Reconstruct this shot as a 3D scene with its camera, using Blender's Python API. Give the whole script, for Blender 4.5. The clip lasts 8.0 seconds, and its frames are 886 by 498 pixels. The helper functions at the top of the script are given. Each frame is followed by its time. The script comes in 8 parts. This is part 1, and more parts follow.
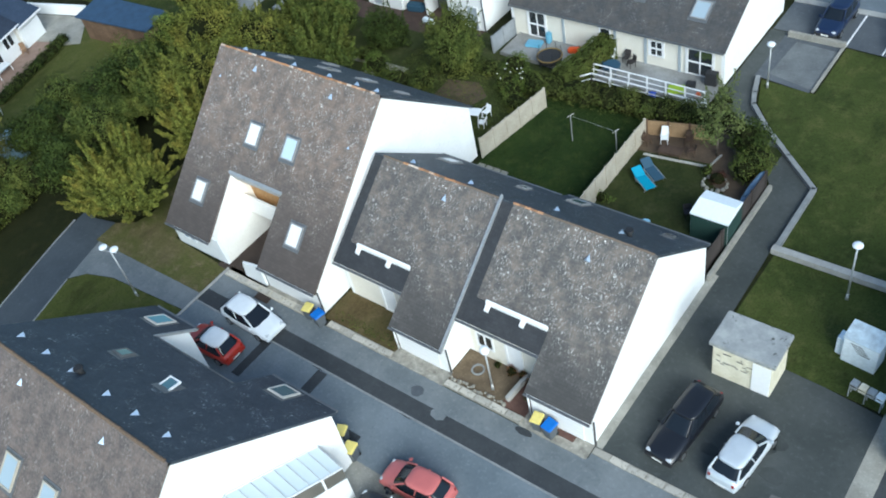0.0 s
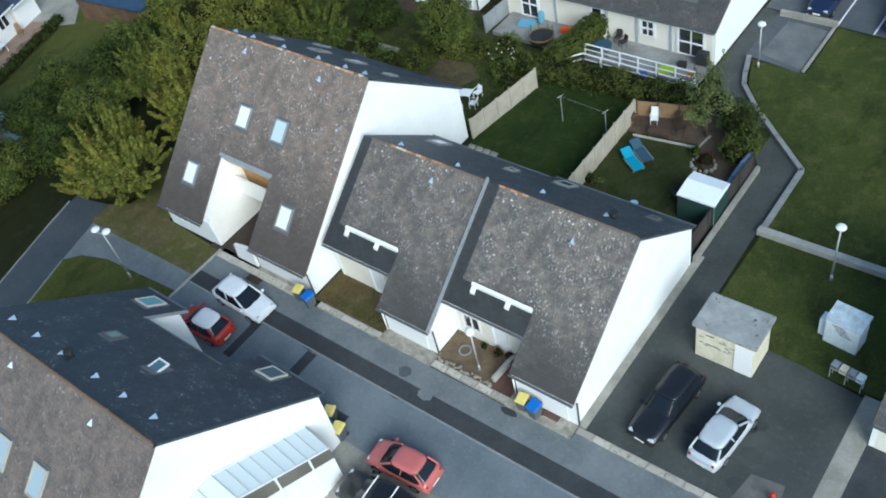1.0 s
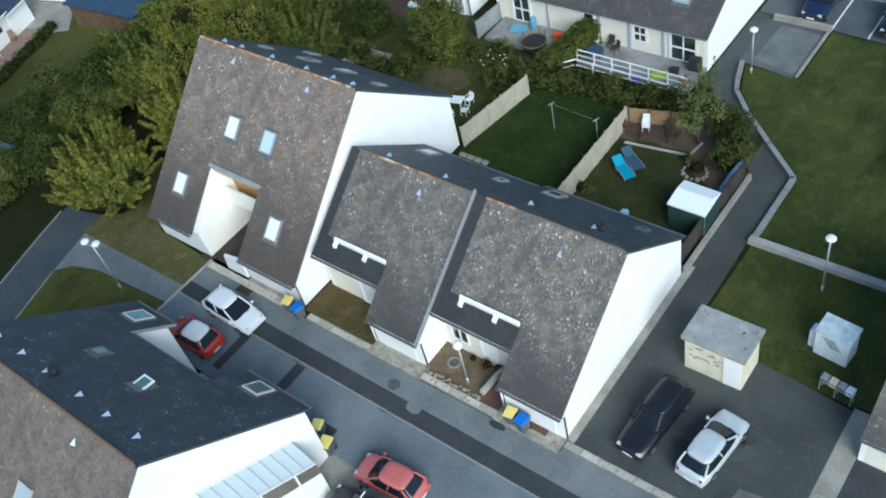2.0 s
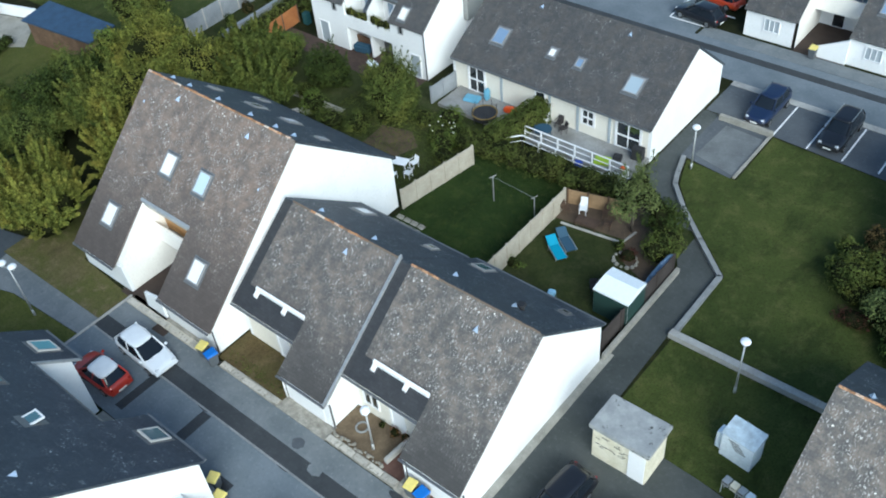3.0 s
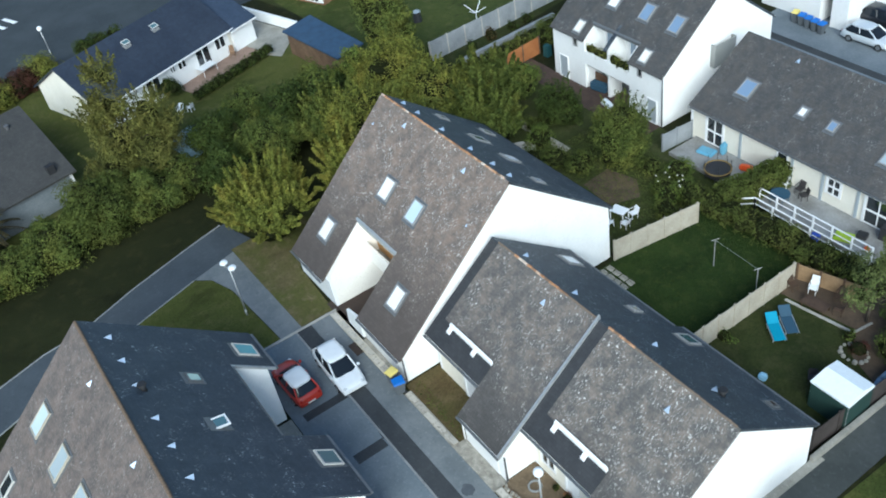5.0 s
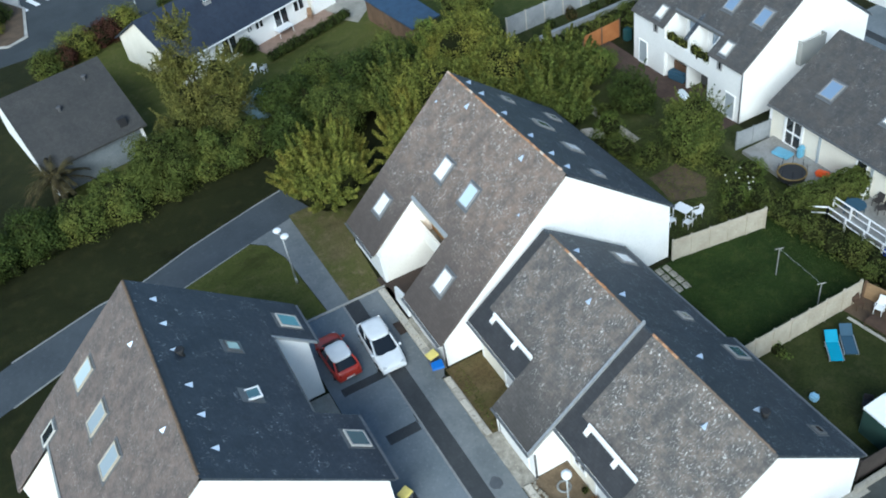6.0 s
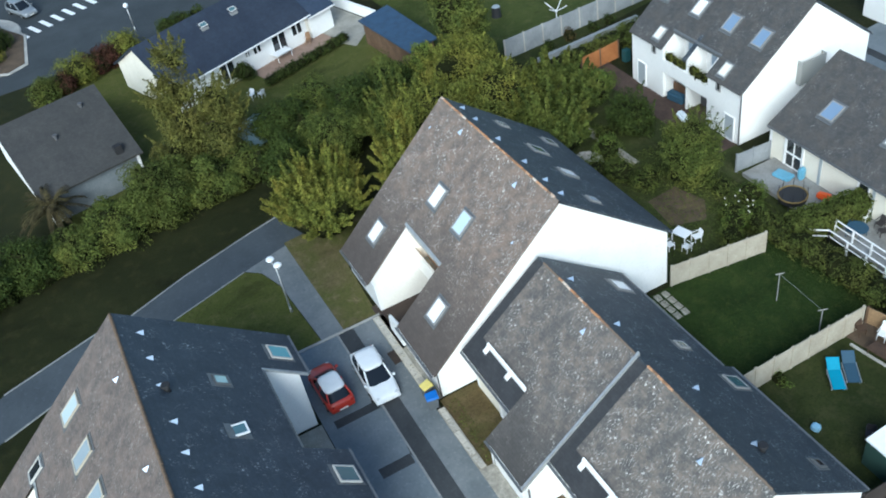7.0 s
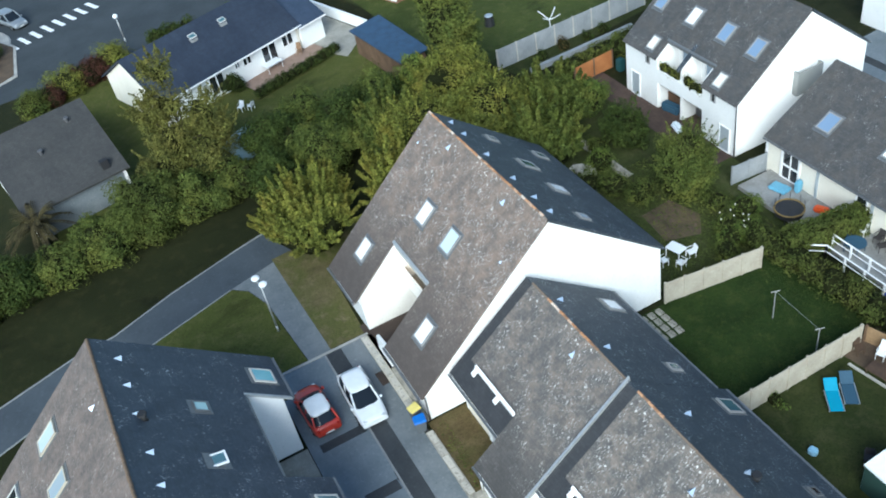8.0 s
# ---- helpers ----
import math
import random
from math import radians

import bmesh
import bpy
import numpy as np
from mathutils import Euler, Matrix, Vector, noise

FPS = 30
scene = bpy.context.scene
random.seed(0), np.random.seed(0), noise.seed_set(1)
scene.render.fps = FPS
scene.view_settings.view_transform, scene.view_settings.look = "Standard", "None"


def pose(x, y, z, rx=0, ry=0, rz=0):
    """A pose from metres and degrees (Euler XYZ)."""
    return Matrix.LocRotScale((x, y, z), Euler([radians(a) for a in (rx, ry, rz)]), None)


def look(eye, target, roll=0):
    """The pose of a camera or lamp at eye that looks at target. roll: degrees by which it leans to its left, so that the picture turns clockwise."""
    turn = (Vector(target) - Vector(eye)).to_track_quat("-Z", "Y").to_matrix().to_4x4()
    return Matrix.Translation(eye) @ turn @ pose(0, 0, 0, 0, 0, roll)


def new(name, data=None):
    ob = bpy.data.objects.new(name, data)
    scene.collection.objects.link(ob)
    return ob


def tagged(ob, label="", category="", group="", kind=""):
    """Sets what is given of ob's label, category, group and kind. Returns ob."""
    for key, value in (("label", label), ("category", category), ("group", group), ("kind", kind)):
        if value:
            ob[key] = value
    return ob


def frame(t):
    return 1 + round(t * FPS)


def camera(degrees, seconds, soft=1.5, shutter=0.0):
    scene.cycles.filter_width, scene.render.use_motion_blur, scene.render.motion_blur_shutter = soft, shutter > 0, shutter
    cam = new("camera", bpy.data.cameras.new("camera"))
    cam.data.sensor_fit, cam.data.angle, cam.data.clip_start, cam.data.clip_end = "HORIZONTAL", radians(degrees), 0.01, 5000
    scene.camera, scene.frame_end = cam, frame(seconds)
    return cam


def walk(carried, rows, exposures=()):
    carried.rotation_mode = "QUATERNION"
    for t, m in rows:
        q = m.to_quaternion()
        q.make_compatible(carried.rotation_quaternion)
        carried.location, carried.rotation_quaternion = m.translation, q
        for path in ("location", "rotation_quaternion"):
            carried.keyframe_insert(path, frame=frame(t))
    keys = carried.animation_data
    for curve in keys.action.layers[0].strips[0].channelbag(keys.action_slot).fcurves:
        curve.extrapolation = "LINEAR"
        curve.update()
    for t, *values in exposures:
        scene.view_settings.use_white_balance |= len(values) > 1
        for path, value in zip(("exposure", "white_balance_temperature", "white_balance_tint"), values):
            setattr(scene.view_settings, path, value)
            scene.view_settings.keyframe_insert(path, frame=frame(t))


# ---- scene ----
cam = camera(51.8, 8.0, soft=1.9)
PATH = [
    (0, (-0.047, 0.155, 39.027), (-1.083, 1.138, 37.626), -13.8),
    (0.5, (0.483, 0.383, 39.223), (-0.543, 1.323, 37.787), -14.8),
    (1, (0.837, 0.819, 39.404), (-0.191, 1.758, 37.968), -14.7),
    (1.2, (0.906, 1.085, 39.453), (-0.127, 2.016, 38.016), -15.1),
    (2.3, (1.284, 2.546, 39.725), (0.248, 3.469, 38.285), -15.7),
    (2.5, (1.427, 2.862, 39.717), (0.359, 3.845, 38.342), -15.1),
    (2.7, (1.711, 3.198, 39.671), (0.626, 4.183, 38.31), -15.5),
    (3, (2.136, 3.703, 39.602), (1.13, 4.758, 38.232), -6.1),
    (3.2, (1.922, 3.82, 39.453), (0.975, 4.963, 38.112), 1.5),
    (3.5, (1.601, 3.995, 39.228), (0.613, 5.141, 37.921), -1.4),
    (3.7, (1.442, 4.189, 39.222), (0.442, 5.33, 37.92), -3.5),
    (4, (1.203, 4.48, 39.212), (0.166, 5.585, 37.908), -5.5),
    (4.2, (1.233, 4.773, 39.263), (0.104, 5.814, 37.981), -7.0),
    (4.5, (1.276, 5.214, 39.34), (0.05, 6.114, 38.042), -9.1),
    (4.7, (1.302, 5.616, 39.446), (0.015, 6.442, 38.157), -10.0),
    (5, (1.34, 6.22, 39.604), (-0.014, 6.936, 38.318), -10.6),
    (5.2, (1.32, 6.76, 39.665), (-0.072, 7.393, 38.376), -9.9),
    (6.3, (0.834, 8.658, 39.753), (-0.573, 9.191, 38.436), -10.6),
    (6.5, (0.746, 9.003, 39.768), (-0.672, 9.535, 38.462), -10.8),
    (7, (0.583, 9.608, 39.616), (-0.849, 10.142, 38.326), -11.3),
    (7.5, (0.171, 10.307, 39.46), (-1.267, 10.842, 38.177), -11.6),
    (8, (-0.333, 11.063, 39.419), (-1.771, 11.593, 38.134), -11.8),
]
EXPOSURE = ((0.0, 1.10), (0.5, 1.10), (1.0, 0.88), (2.5, 0.89), (3.0, 1.05), (4.0, 1.18), (5.0, 1.07), (6.5, 1.07), (7.0, 1.13), (8.0, 1.29))
walk(cam, [(t, look(eye, target, roll)) for t, eye, target, roll in PATH], [(t, e, 5720, -2) for t, e in EXPOSURE])

# ---- sky and sun ----
SUN_FROM = Vector((0.70, -0.48, 0.54)).normalized()
world = bpy.data.worlds.new("evening_sky")
scene.world = world
world.use_nodes = True
wn = world.node_tree.nodes
sky = wn.new("ShaderNodeTexSky")
sky.sky_type, sky.sun_disc = "NISHITA", False
sky.sun_elevation = math.asin(SUN_FROM.z)
sky.sun_rotation = math.atan2(SUN_FROM.x, SUN_FROM.y)
wn["Background"].inputs["Strength"].default_value = 0.088
world.node_tree.links.new(sky.outputs["Color"], wn["Background"].inputs["Color"])
sun = new("sun", bpy.data.lights.new("sun", "SUN"))
sun.data.energy, sun.data.angle, sun.data.color = 2.08, radians(42), (1.0, 0.96, 0.91)
sun.rotation_euler = (-SUN_FROM).to_track_quat("-Z", "Y").to_euler()


# ---- materials ----
def mat_base(name, rough=0.8, metal=0.0, spec=0.5):
    m = bpy.data.materials.new(name)
    m.use_nodes = True
    b = m.node_tree.nodes["Principled BSDF"]
    b.inputs["Roughness"].default_value = rough
    b.inputs["Metallic"].default_value = metal
    b.inputs["Specular IOR Level"].default_value = spec
    return m, m.node_tree, b


def mix_node(nt, a, b, fac, blend="MIX"):
    n = nt.nodes.new("ShaderNodeMix")
    n.data_type, n.blend_type = "RGBA", blend
    for sock, v in ((n.inputs[6], a), (n.inputs[7], b), (n.inputs[0], fac)):
        if isinstance(v, (int, float)):
            sock.default_value = v
        elif isinstance(v, tuple):
            sock.default_value = (*v[:3], 1)
        else:
            nt.links.new(v, sock)
    return n.outputs[2]


def noise_node(nt, scale, detail=4.0, rough=0.6, vec=None, stretch=None):
    n = nt.nodes.new("ShaderNodeTexNoise")
    n.inputs["Scale"].default_value, n.inputs["Detail"].default_value, n.inputs["Roughness"].default_value = scale, detail, rough
    if vec is None:
        tc = nt.nodes.new("ShaderNodeTexCoord")
        vec = tc.outputs["Object"]
    if stretch:
        mp = nt.nodes.new("ShaderNodeMapping")
        mp.inputs["Scale"].default_value = stretch
        nt.links.new(vec, mp.inputs["Vector"])
        vec = mp.outputs["Vector"]
    nt.links.new(vec, n.inputs["Vector"])
    return n.outputs["Fac"]


def ramp_node(nt, fac, lo, hi):
    r = nt.nodes.new("ShaderNodeMapRange")
    r.inputs["From Min"].default_value, r.inputs["From Max"].default_value = lo, hi
    r.clamp = True
    nt.links.new(fac, r.inputs["Value"])
    return r.outputs["Result"]


def bump_node(nt, b, height, strength=0.3, dist=0.02):
    n = nt.nodes.new("ShaderNodeBump")
    n.inputs["Strength"].default_value, n.inputs["Distance"].default_value = strength, dist
    nt.links.new(height, n.inputs["Height"])
    nt.links.new(n.outputs["Normal"], b.inputs["Normal"])


def mat_two(name, a, b_col, scale, rough=0.85, fine=12.0, spread=(0.35, 0.65), bump=0.15, fine_amt=0.25, spec=0.4, metal=0.0):
    """Broad patches of two colours, with a finer grain over them."""
    m, nt, b = mat_base(name, rough, metal, spec)
    big = ramp_node(nt, noise_node(nt, scale), *spread)
    col = mix_node(nt, a, b_col, big)
    grain = noise_node(nt, fine, 6, 0.7)
    col = mix_node(nt, col, tuple(min(1, c * 1.7) for c in b_col), ramp_node(nt, grain, 0.55, 0.8 + 0.2 * (1 - fine_amt)))
    dark = mix_node(nt, col, tuple(c * 0.45 for c in a), ramp_node(nt, grain, 0.42, 0.2 - 0.1 * (1 - fine_amt)))
    nt.links.new(dark, b.inputs["Base Color"])
    bump_node(nt, b, grain, bump)
    return m


def mat_plain(name, col, rough=0.5, metal=0.0, spec=0.5, vary=0.08, scale=6.0):
    m, nt, b = mat_base(name, rough, metal, spec)
    n = noise_node(nt, scale)
    c = mix_node(nt, tuple(max(0, v * (1 - vary)) for v in col), tuple(min(1, v * (1 + vary)) for v in col), ramp_node(nt, n, 0.3, 0.7))
    nt.links.new(c, b.inputs["Base Color"])
    return m


def mat_slate(name, a, b_col, lichen, amount, warm=None, rough=0.62, mottle=0.5, fade=None, big=0.5):
    """Fibre-cement slates in courses, with spots of pale lichen and broad weathering."""
    m, nt, b = mat_base(name, rough, 0.0, 0.4)
    tc = nt.nodes.new("ShaderNodeTexCoord")
    pos = tc.outputs["Object"]
    br = nt.nodes.new("ShaderNodeTexBrick")
    br.offset, br.inputs["Scale"].default_value = 0.5, 1.0
    br.inputs["Brick Width"].default_value, br.inputs["Row Height"].default_value = 0.30, 0.19
    br.inputs["Mortar Size"].default_value, br.inputs["Mortar Smooth"].default_value = 0.012, 0.3
    br.inputs["Color1"].default_value, br.inputs["Color2"].default_value = (0.30, 0.30, 0.30, 1), (0.70, 0.70, 0.70, 1)
    br.inputs["Mortar"].default_value = (0.05, 0.05, 0.05, 1)
    nt.links.new(pos, br.inputs["Vector"])
    patch = ramp_node(nt, noise_node(nt, 0.55, 5, 0.6, pos), 0.32, 0.68)
    col = mix_node(nt, a, b_col, patch)
    if fade:
        xyz = nt.nodes.new("ShaderNodeSeparateXYZ")
        nt.links.new(pos, xyz.inputs[0])
        # weathering is heavier towards the ridge, with a ragged lower limit
        rag = nt.nodes.new("ShaderNodeMath")
        rag.operation = "MULTIPLY_ADD"
        rag.inputs[1].default_value, rag.inputs[2].default_value = 5.0, -2.5
        nt.links.new(noise_node(nt, 0.5, 4, 0.6, pos), rag.inputs[0])
        add = nt.nodes.new("ShaderNodeMath")
        nt.links.new(xyz.outputs["Y"], add.inputs[0])
        nt.links.new(rag.outputs[0], add.inputs[1])
        upper = ramp_node(nt, add.outputs[0], *fade)
    if warm:
        w = ramp_node(nt, noise_node(nt, 1.1, 7, 0.75, pos), 0.44, 0.62)
        if fade:
            w = mix_node(nt, (0, 0, 0), w, upper)
        col = mix_node(nt, col, warm, w)
    cloudy = noise_node(nt, 6.5, 6, 0.75, pos)
    pale = mix_node(nt, (0, 0, 0), ramp_node(nt, cloudy, 0.50, 0.72), mottle)
    if fade:
        pale = mix_node(nt, (0, 0, 0), pale, upper)
        col = mix_node(nt, tuple(c * 0.70 for c in a), col, upper)
    col = mix_node(nt, col, tuple(min(1, c * 1.9) for c in b_col), pale)
    col = mix_node(nt, col, tuple(c * 0.5 for c in a), mix_node(nt, (0, 0, 0), ramp_node(nt, cloudy, 0.46, 0.28), mottle * 0.6))
    col = mix_node(nt, col, br.outputs["Color"], 0.24, "OVERLAY")
    streak = ramp_node(nt, noise_node(nt, 1.3, 5, 0.7, pos, (2.2, 0.35, 0.35)), 0.54, 0.85)
    col = mix_node(nt, col, tuple(c * 0.68 for c in a), streak)
    broad = noise_node(nt, 0.9, 6, 0.72, pos)
    where = ramp_node(nt, broad, 0.60 - amount * 0.8, 0.74 - amount * 0.8)
    if fade:
        where = mix_node(nt, (0, 0, 0), where, upper)
    # lichen runs down the slope in short dashes, with a few crisp rosettes
    for scale, lo, hi, tone in ((7.5, 0.57, 0.70, 0.55), (15.0, 0.56, 0.66, 0.75)):
        dash = ramp_node(nt, noise_node(nt, scale, 3, 0.65, pos, (1.0, 0.36, 1.0)), lo, hi)
        col = mix_node(nt, col, tuple(c * tone for c in lichen), mix_node(nt, (0, 0, 0), dash, where))
    warp = nt.nodes.new("ShaderNodeVectorMath")
    warp.operation = "MULTIPLY_ADD"
    nz = nt.nodes.new("ShaderNodeTexNoise")
    nz.inputs["Scale"].default_value = 13.0
    nt.links.new(pos, nz.inputs["Vector"])
    nt.links.new(nz.outputs["Color"], warp.inputs[0])
    warp.inputs[1].default_value = (0.20, 0.30, 0.12)
    nt.links.new(pos, warp.inputs[2])
    for scale, share_on, wide in ((5.0, 0.14, 0.30), (3.8, 0.15 * big, 0.24)):
        vor = nt.nodes.new("ShaderNodeTexVoronoi")
        vor.inputs["Scale"].default_value = scale
        nt.links.new(warp.outputs[0], vor.inputs["Vector"])
        sep = nt.nodes.new("ShaderNodeSeparateColor")
        nt.links.new(vor.outputs["Color"], sep.inputs["Color"])
        spot = mix_node(nt, (0, 0, 0), ramp_node(nt, vor.outputs["Distance"], wide, wide - 0.10), ramp_node(nt, sep.outputs["Red"], share_on + 0.01, share_on - 0.03))
        col = mix_node(nt, col, lichen, mix_node(nt, (0, 0, 0), spot, where))
    nt.links.new(col, b.inputs["Base Color"])
    bump_node(nt, b, mix_node(nt, br.outputs["Color"], cloudy, 0.4), 0.4, 0.02)
    return m


def mat_grass(name, a, b_col, c_col, big=0.12):
    m, nt, b = mat_base(name, 0.95, 0, 0.15)
    tc = nt.nodes.new("ShaderNodeTexCoord")
    pos = tc.outputs["Object"]
    col = mix_node(nt, a, b_col, ramp_node(nt, noise_node(nt, big, 5, 0.6, pos), 0.35, 0.65))
    col = mix_node(nt, col, c_col, ramp_node(nt, noise_node(nt, 0.9, 6, 0.7, pos), 0.50, 0.72))
    col = mix_node(nt, col, tuple(v * 0.62 for v in a), ramp_node(nt, noise_node(nt, 0.45, 6, 0.72, pos, (1.0, 0.45, 1.0)), 0.48, 0.30))
    g = noise_node(nt, 11.0, 6, 0.8, pos)
    col = mix_node(nt, col, tuple(v * 0.35 for v in a), ramp_node(nt, g, 0.52, 0.30))
    nt.links.new(col, b.inputs["Base Color"])
    bump_node(nt, b, g, 0.6, 0.06)
    return m


def mat_spots(name, a, b_col, spot_col, scale):
    """A worn slab with broken dark rings and spots of moss."""
    m, nt, b = mat_base(name, 0.9, 0, 0.3)
    col = mix_node(nt, a, b_col, ramp_node(nt, noise_node(nt, 1.2, 6, 0.7), 0.35, 0.65))
    tc = nt.nodes.new("ShaderNodeTexCoord")
    vor = nt.nodes.new("ShaderNodeTexVoronoi")
    vor.inputs["Scale"].default_value = scale
    nt.links.new(tc.outputs["Object"], vor.inputs["Vector"])
    n = noise_node(nt, scale * 2.5, 4, 0.7)
    sep = nt.nodes.new("ShaderNodeSeparateColor")
    nt.links.new(vor.outputs["Color"], sep.inputs["Color"])
    ring = mix_node(nt, (0, 0, 0), ramp_node(nt, vor.outputs["Distance"], 0.16, 0.24), ramp_node(nt, vor.outputs["Distance"], 0.36, 0.28))
    ring = mix_node(nt, (0, 0, 0), ring, ramp_node(nt, n, 0.46, 0.56))
    ring = mix_node(nt, (0, 0, 0), ring, ramp_node(nt, sep.outputs["Red"], 0.72, 0.58))
    col = mix_node(nt, col, spot_col, ring)
    nt.links.new(col, b.inputs["Base Color"])
    bump_node(nt, b, n, 0.3)
    return m


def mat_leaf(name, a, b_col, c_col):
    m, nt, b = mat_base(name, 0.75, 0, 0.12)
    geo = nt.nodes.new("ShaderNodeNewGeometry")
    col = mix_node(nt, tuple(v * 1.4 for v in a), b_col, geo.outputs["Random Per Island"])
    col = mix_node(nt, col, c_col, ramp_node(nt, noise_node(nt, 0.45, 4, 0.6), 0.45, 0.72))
    # clump-size noise paints shaded gaps and lit tops into the leaf colour
    clump_shade = noise_node(nt, 1.5, 4, 0.6)
    col = mix_node(nt, col, tuple(v * 0.8 for v in a), mix_node(nt, (0, 0, 0), ramp_node(nt, clump_shade, 0.50, 0.34), 0.75))
    col = mix_node(nt, col, tuple(v * 1.45 for v in b_col), mix_node(nt, (0, 0, 0), ramp_node(nt, clump_shade, 0.52, 0.68), 0.6))
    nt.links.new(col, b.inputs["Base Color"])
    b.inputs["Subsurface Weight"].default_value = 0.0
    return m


def mat_glass(name, tint=(0.25, 0.33, 0.42), rough=0.05):
    m, nt, b = mat_base(name, rough, 0.0, 0.9)
    b.inputs["Base Color"].default_value = (*tint, 1)
    b.inputs["Coat Weight"].default_value = 0.6
    return m


M_SLATE = mat_slate("slate_weathered", (0.094, 0.087, 0.082), (0.138, 0.125, 0.115), (0.70, 0.67, 0.62), 0.18, (0.195, 0.158, 0.132), fade=(-8.5, -4.0), mottle=0.3, big=1.0)
M_SLATE_E = mat_slate("slate_lichened", (0.092, 0.086, 0.081), (0.135, 0.124, 0.114), (0.74, 0.71, 0.66), 0.21, (0.205, 0.168, 0.140), fade=(-8.0, -4.5), mottle=0.3, big=0.7)
M_SLATE_A = mat_slate("slate_brownish", (0.130, 0.106, 0.093), (0.186, 0.150, 0.127), (0.76, 0.72, 0.66), 0.20, (0.240, 0.176, 0.138), fade=(-10.5, -4.5), mottle=0.3, big=1.2)
# back-slope copy of the slates, with shade and sky blue in its colour
M_SLATE_N = mat_slate("slate_shade_toned", (0.027, 0.035, 0.045), (0.044, 0.054, 0.068), (0.36, 0.38, 0.40), 0.17, None, 0.6, 0.4, big=1.0)
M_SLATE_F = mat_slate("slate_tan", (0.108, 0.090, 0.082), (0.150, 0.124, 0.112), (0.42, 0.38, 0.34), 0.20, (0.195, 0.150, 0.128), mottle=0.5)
# street slope's copy: lichen specks over a colour darkened and blued for shade
M_SLATE_S = mat_slate("slate_speckled_shade", (0.033, 0.042, 0.056), (0.052, 0.064, 0.082), (0.52, 0.54, 0.57), 0.11, None, 0.6, 0.35, big=1.2)
M_SLATE_C = mat_slate("slate_washed_clean", (0.034, 0.035, 0.038), (0.048, 0.048, 0.051), (0.2, 0.2, 0.2), -0.08, None, 0.62, 0.25)
M_SLATE_D = mat_slate("slate_far", (0.058, 0.057, 0.057), (0.082, 0.079, 0.077), (0.40, 0.39, 0.37), 0.12, (0.086, 0.077, 0.069), mottle=0.3)
M_SLATE_B = mat_slate("slate_blue", (0.020, 0.027, 0.044), (0.031, 0.040, 0.060), (0.12, 0.14, 0.17), -0.12, None, 0.6, 0.2)
M_SLATE_K = mat_slate("tiles_grey_brown", (0.036, 0.036, 0.036), (0.050, 0.049, 0.047), (0.14, 0.14, 0.13), -0.05, None, 0.7, 0.3)
M_PLASTER = mat_two("white_plaster", (0.78, 0.78, 0.77), (0.83, 0.83, 0.82), 0.5, 0.9, 9.0, bump=0.06, fine_amt=0.0)
# white plaster with the porch's warm bounced light mixed into its colour
M_WARM = mat_two("bounce_warmed_plaster", (0.80, 0.765, 0.70), (0.85, 0.815, 0.75), 0.5, 0.9, 9.0, bump=0.06, fine_amt=0.0)
M_CREAM = mat_two("cream_plaster", (0.70, 0.66, 0.57), (0.77, 0.73, 0.64), 0.6, 0.9, 9.0, bump=0.06, fine_amt=0.0)
M_WHITE = mat_plain("white_paint", (0.80, 0.80, 0.80), 0.45, vary=0.03)
M_BOARD = mat_plain("white_board", (0.82, 0.82, 0.82), 0.5, vary=0.04)
M_ASPHALT = mat_two("asphalt_old", (0.1232, 0.1463, 0.165), (0.1738, 0.198, 0.2178), 0.35, 0.9, 5.0, bump=0.2, fine_amt=0.15)
M_ASPHALT_D = mat_two("asphalt_dark", (0.034, 0.038, 0.042), (0.052, 0.056, 0.060), 0.5, 0.9, 6.0, bump=0.2, fine_amt=0.2)
M_ASPHALT_P = mat_two("asphalt_yard", (0.044, 0.050, 0.048), (0.074, 0.080, 0.077), 0.28, 0.9, 4.0, bump=0.2, fine_amt=0.25)
M_ASPHALT_F = mat_two("asphalt_far_road", (0.030, 0.037, 0.042), (0.046, 0.054, 0.060), 0.25, 0.9, 5.0, bump=0.2, fine_amt=0.15)
M_ASPHALT_B = mat_two("asphalt_foot_path", (0.046, 0.056, 0.067), (0.064, 0.076, 0.088), 0.3, 0.9, 4.0, bump=0.2, fine_amt=0.15)
M_ASPHALT_BAY = mat_two("asphalt_bays", (0.070, 0.078, 0.088), (0.100, 0.110, 0.122), 0.3, 0.9, 4.0, bump=0.2, fine_amt=0.25)
M_ASPHALT_W = mat_two("asphalt_walk", (0.130, 0.145, 0.154), (0.188, 0.202, 0.208), 0.5, 0.9, 4.5, bump=0.2, fine_amt=0.25)
M_CONCRETE = mat_two("concrete", (0.23, 0.22, 0.19), (0.34, 0.325, 0.285), 0.7, 0.9, 8.0, bump=0.2, fine_amt=0.4)
M_KERB = mat_two("kerb_stone", (0.30, 0.29, 0.27), (0.42, 0.41, 0.38), 0.8, 0.9, 9.0, bump=0.2, fine_amt=0.3)
M_STONE = mat_two("edging_stone", (0.20, 0.185, 0.155), (0.36, 0.335, 0.285), 1.6, 0.9, 6.0, bump=0.3, fine_amt=0.9)
M_GRASS = mat_grass("lawn", (0.04126, 0.05729, 0.01345), (0.06983, 0.08533, 0.0207), (0.1037, 0.1061, 0.03312))
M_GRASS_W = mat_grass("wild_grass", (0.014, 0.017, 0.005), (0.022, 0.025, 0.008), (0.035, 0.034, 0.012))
M_GRASS_L = mat_grass("garden_lawn", (0.019, 0.036, 0.008), (0.032, 0.054, 0.012), (0.050, 0.066, 0.017), 0.3)
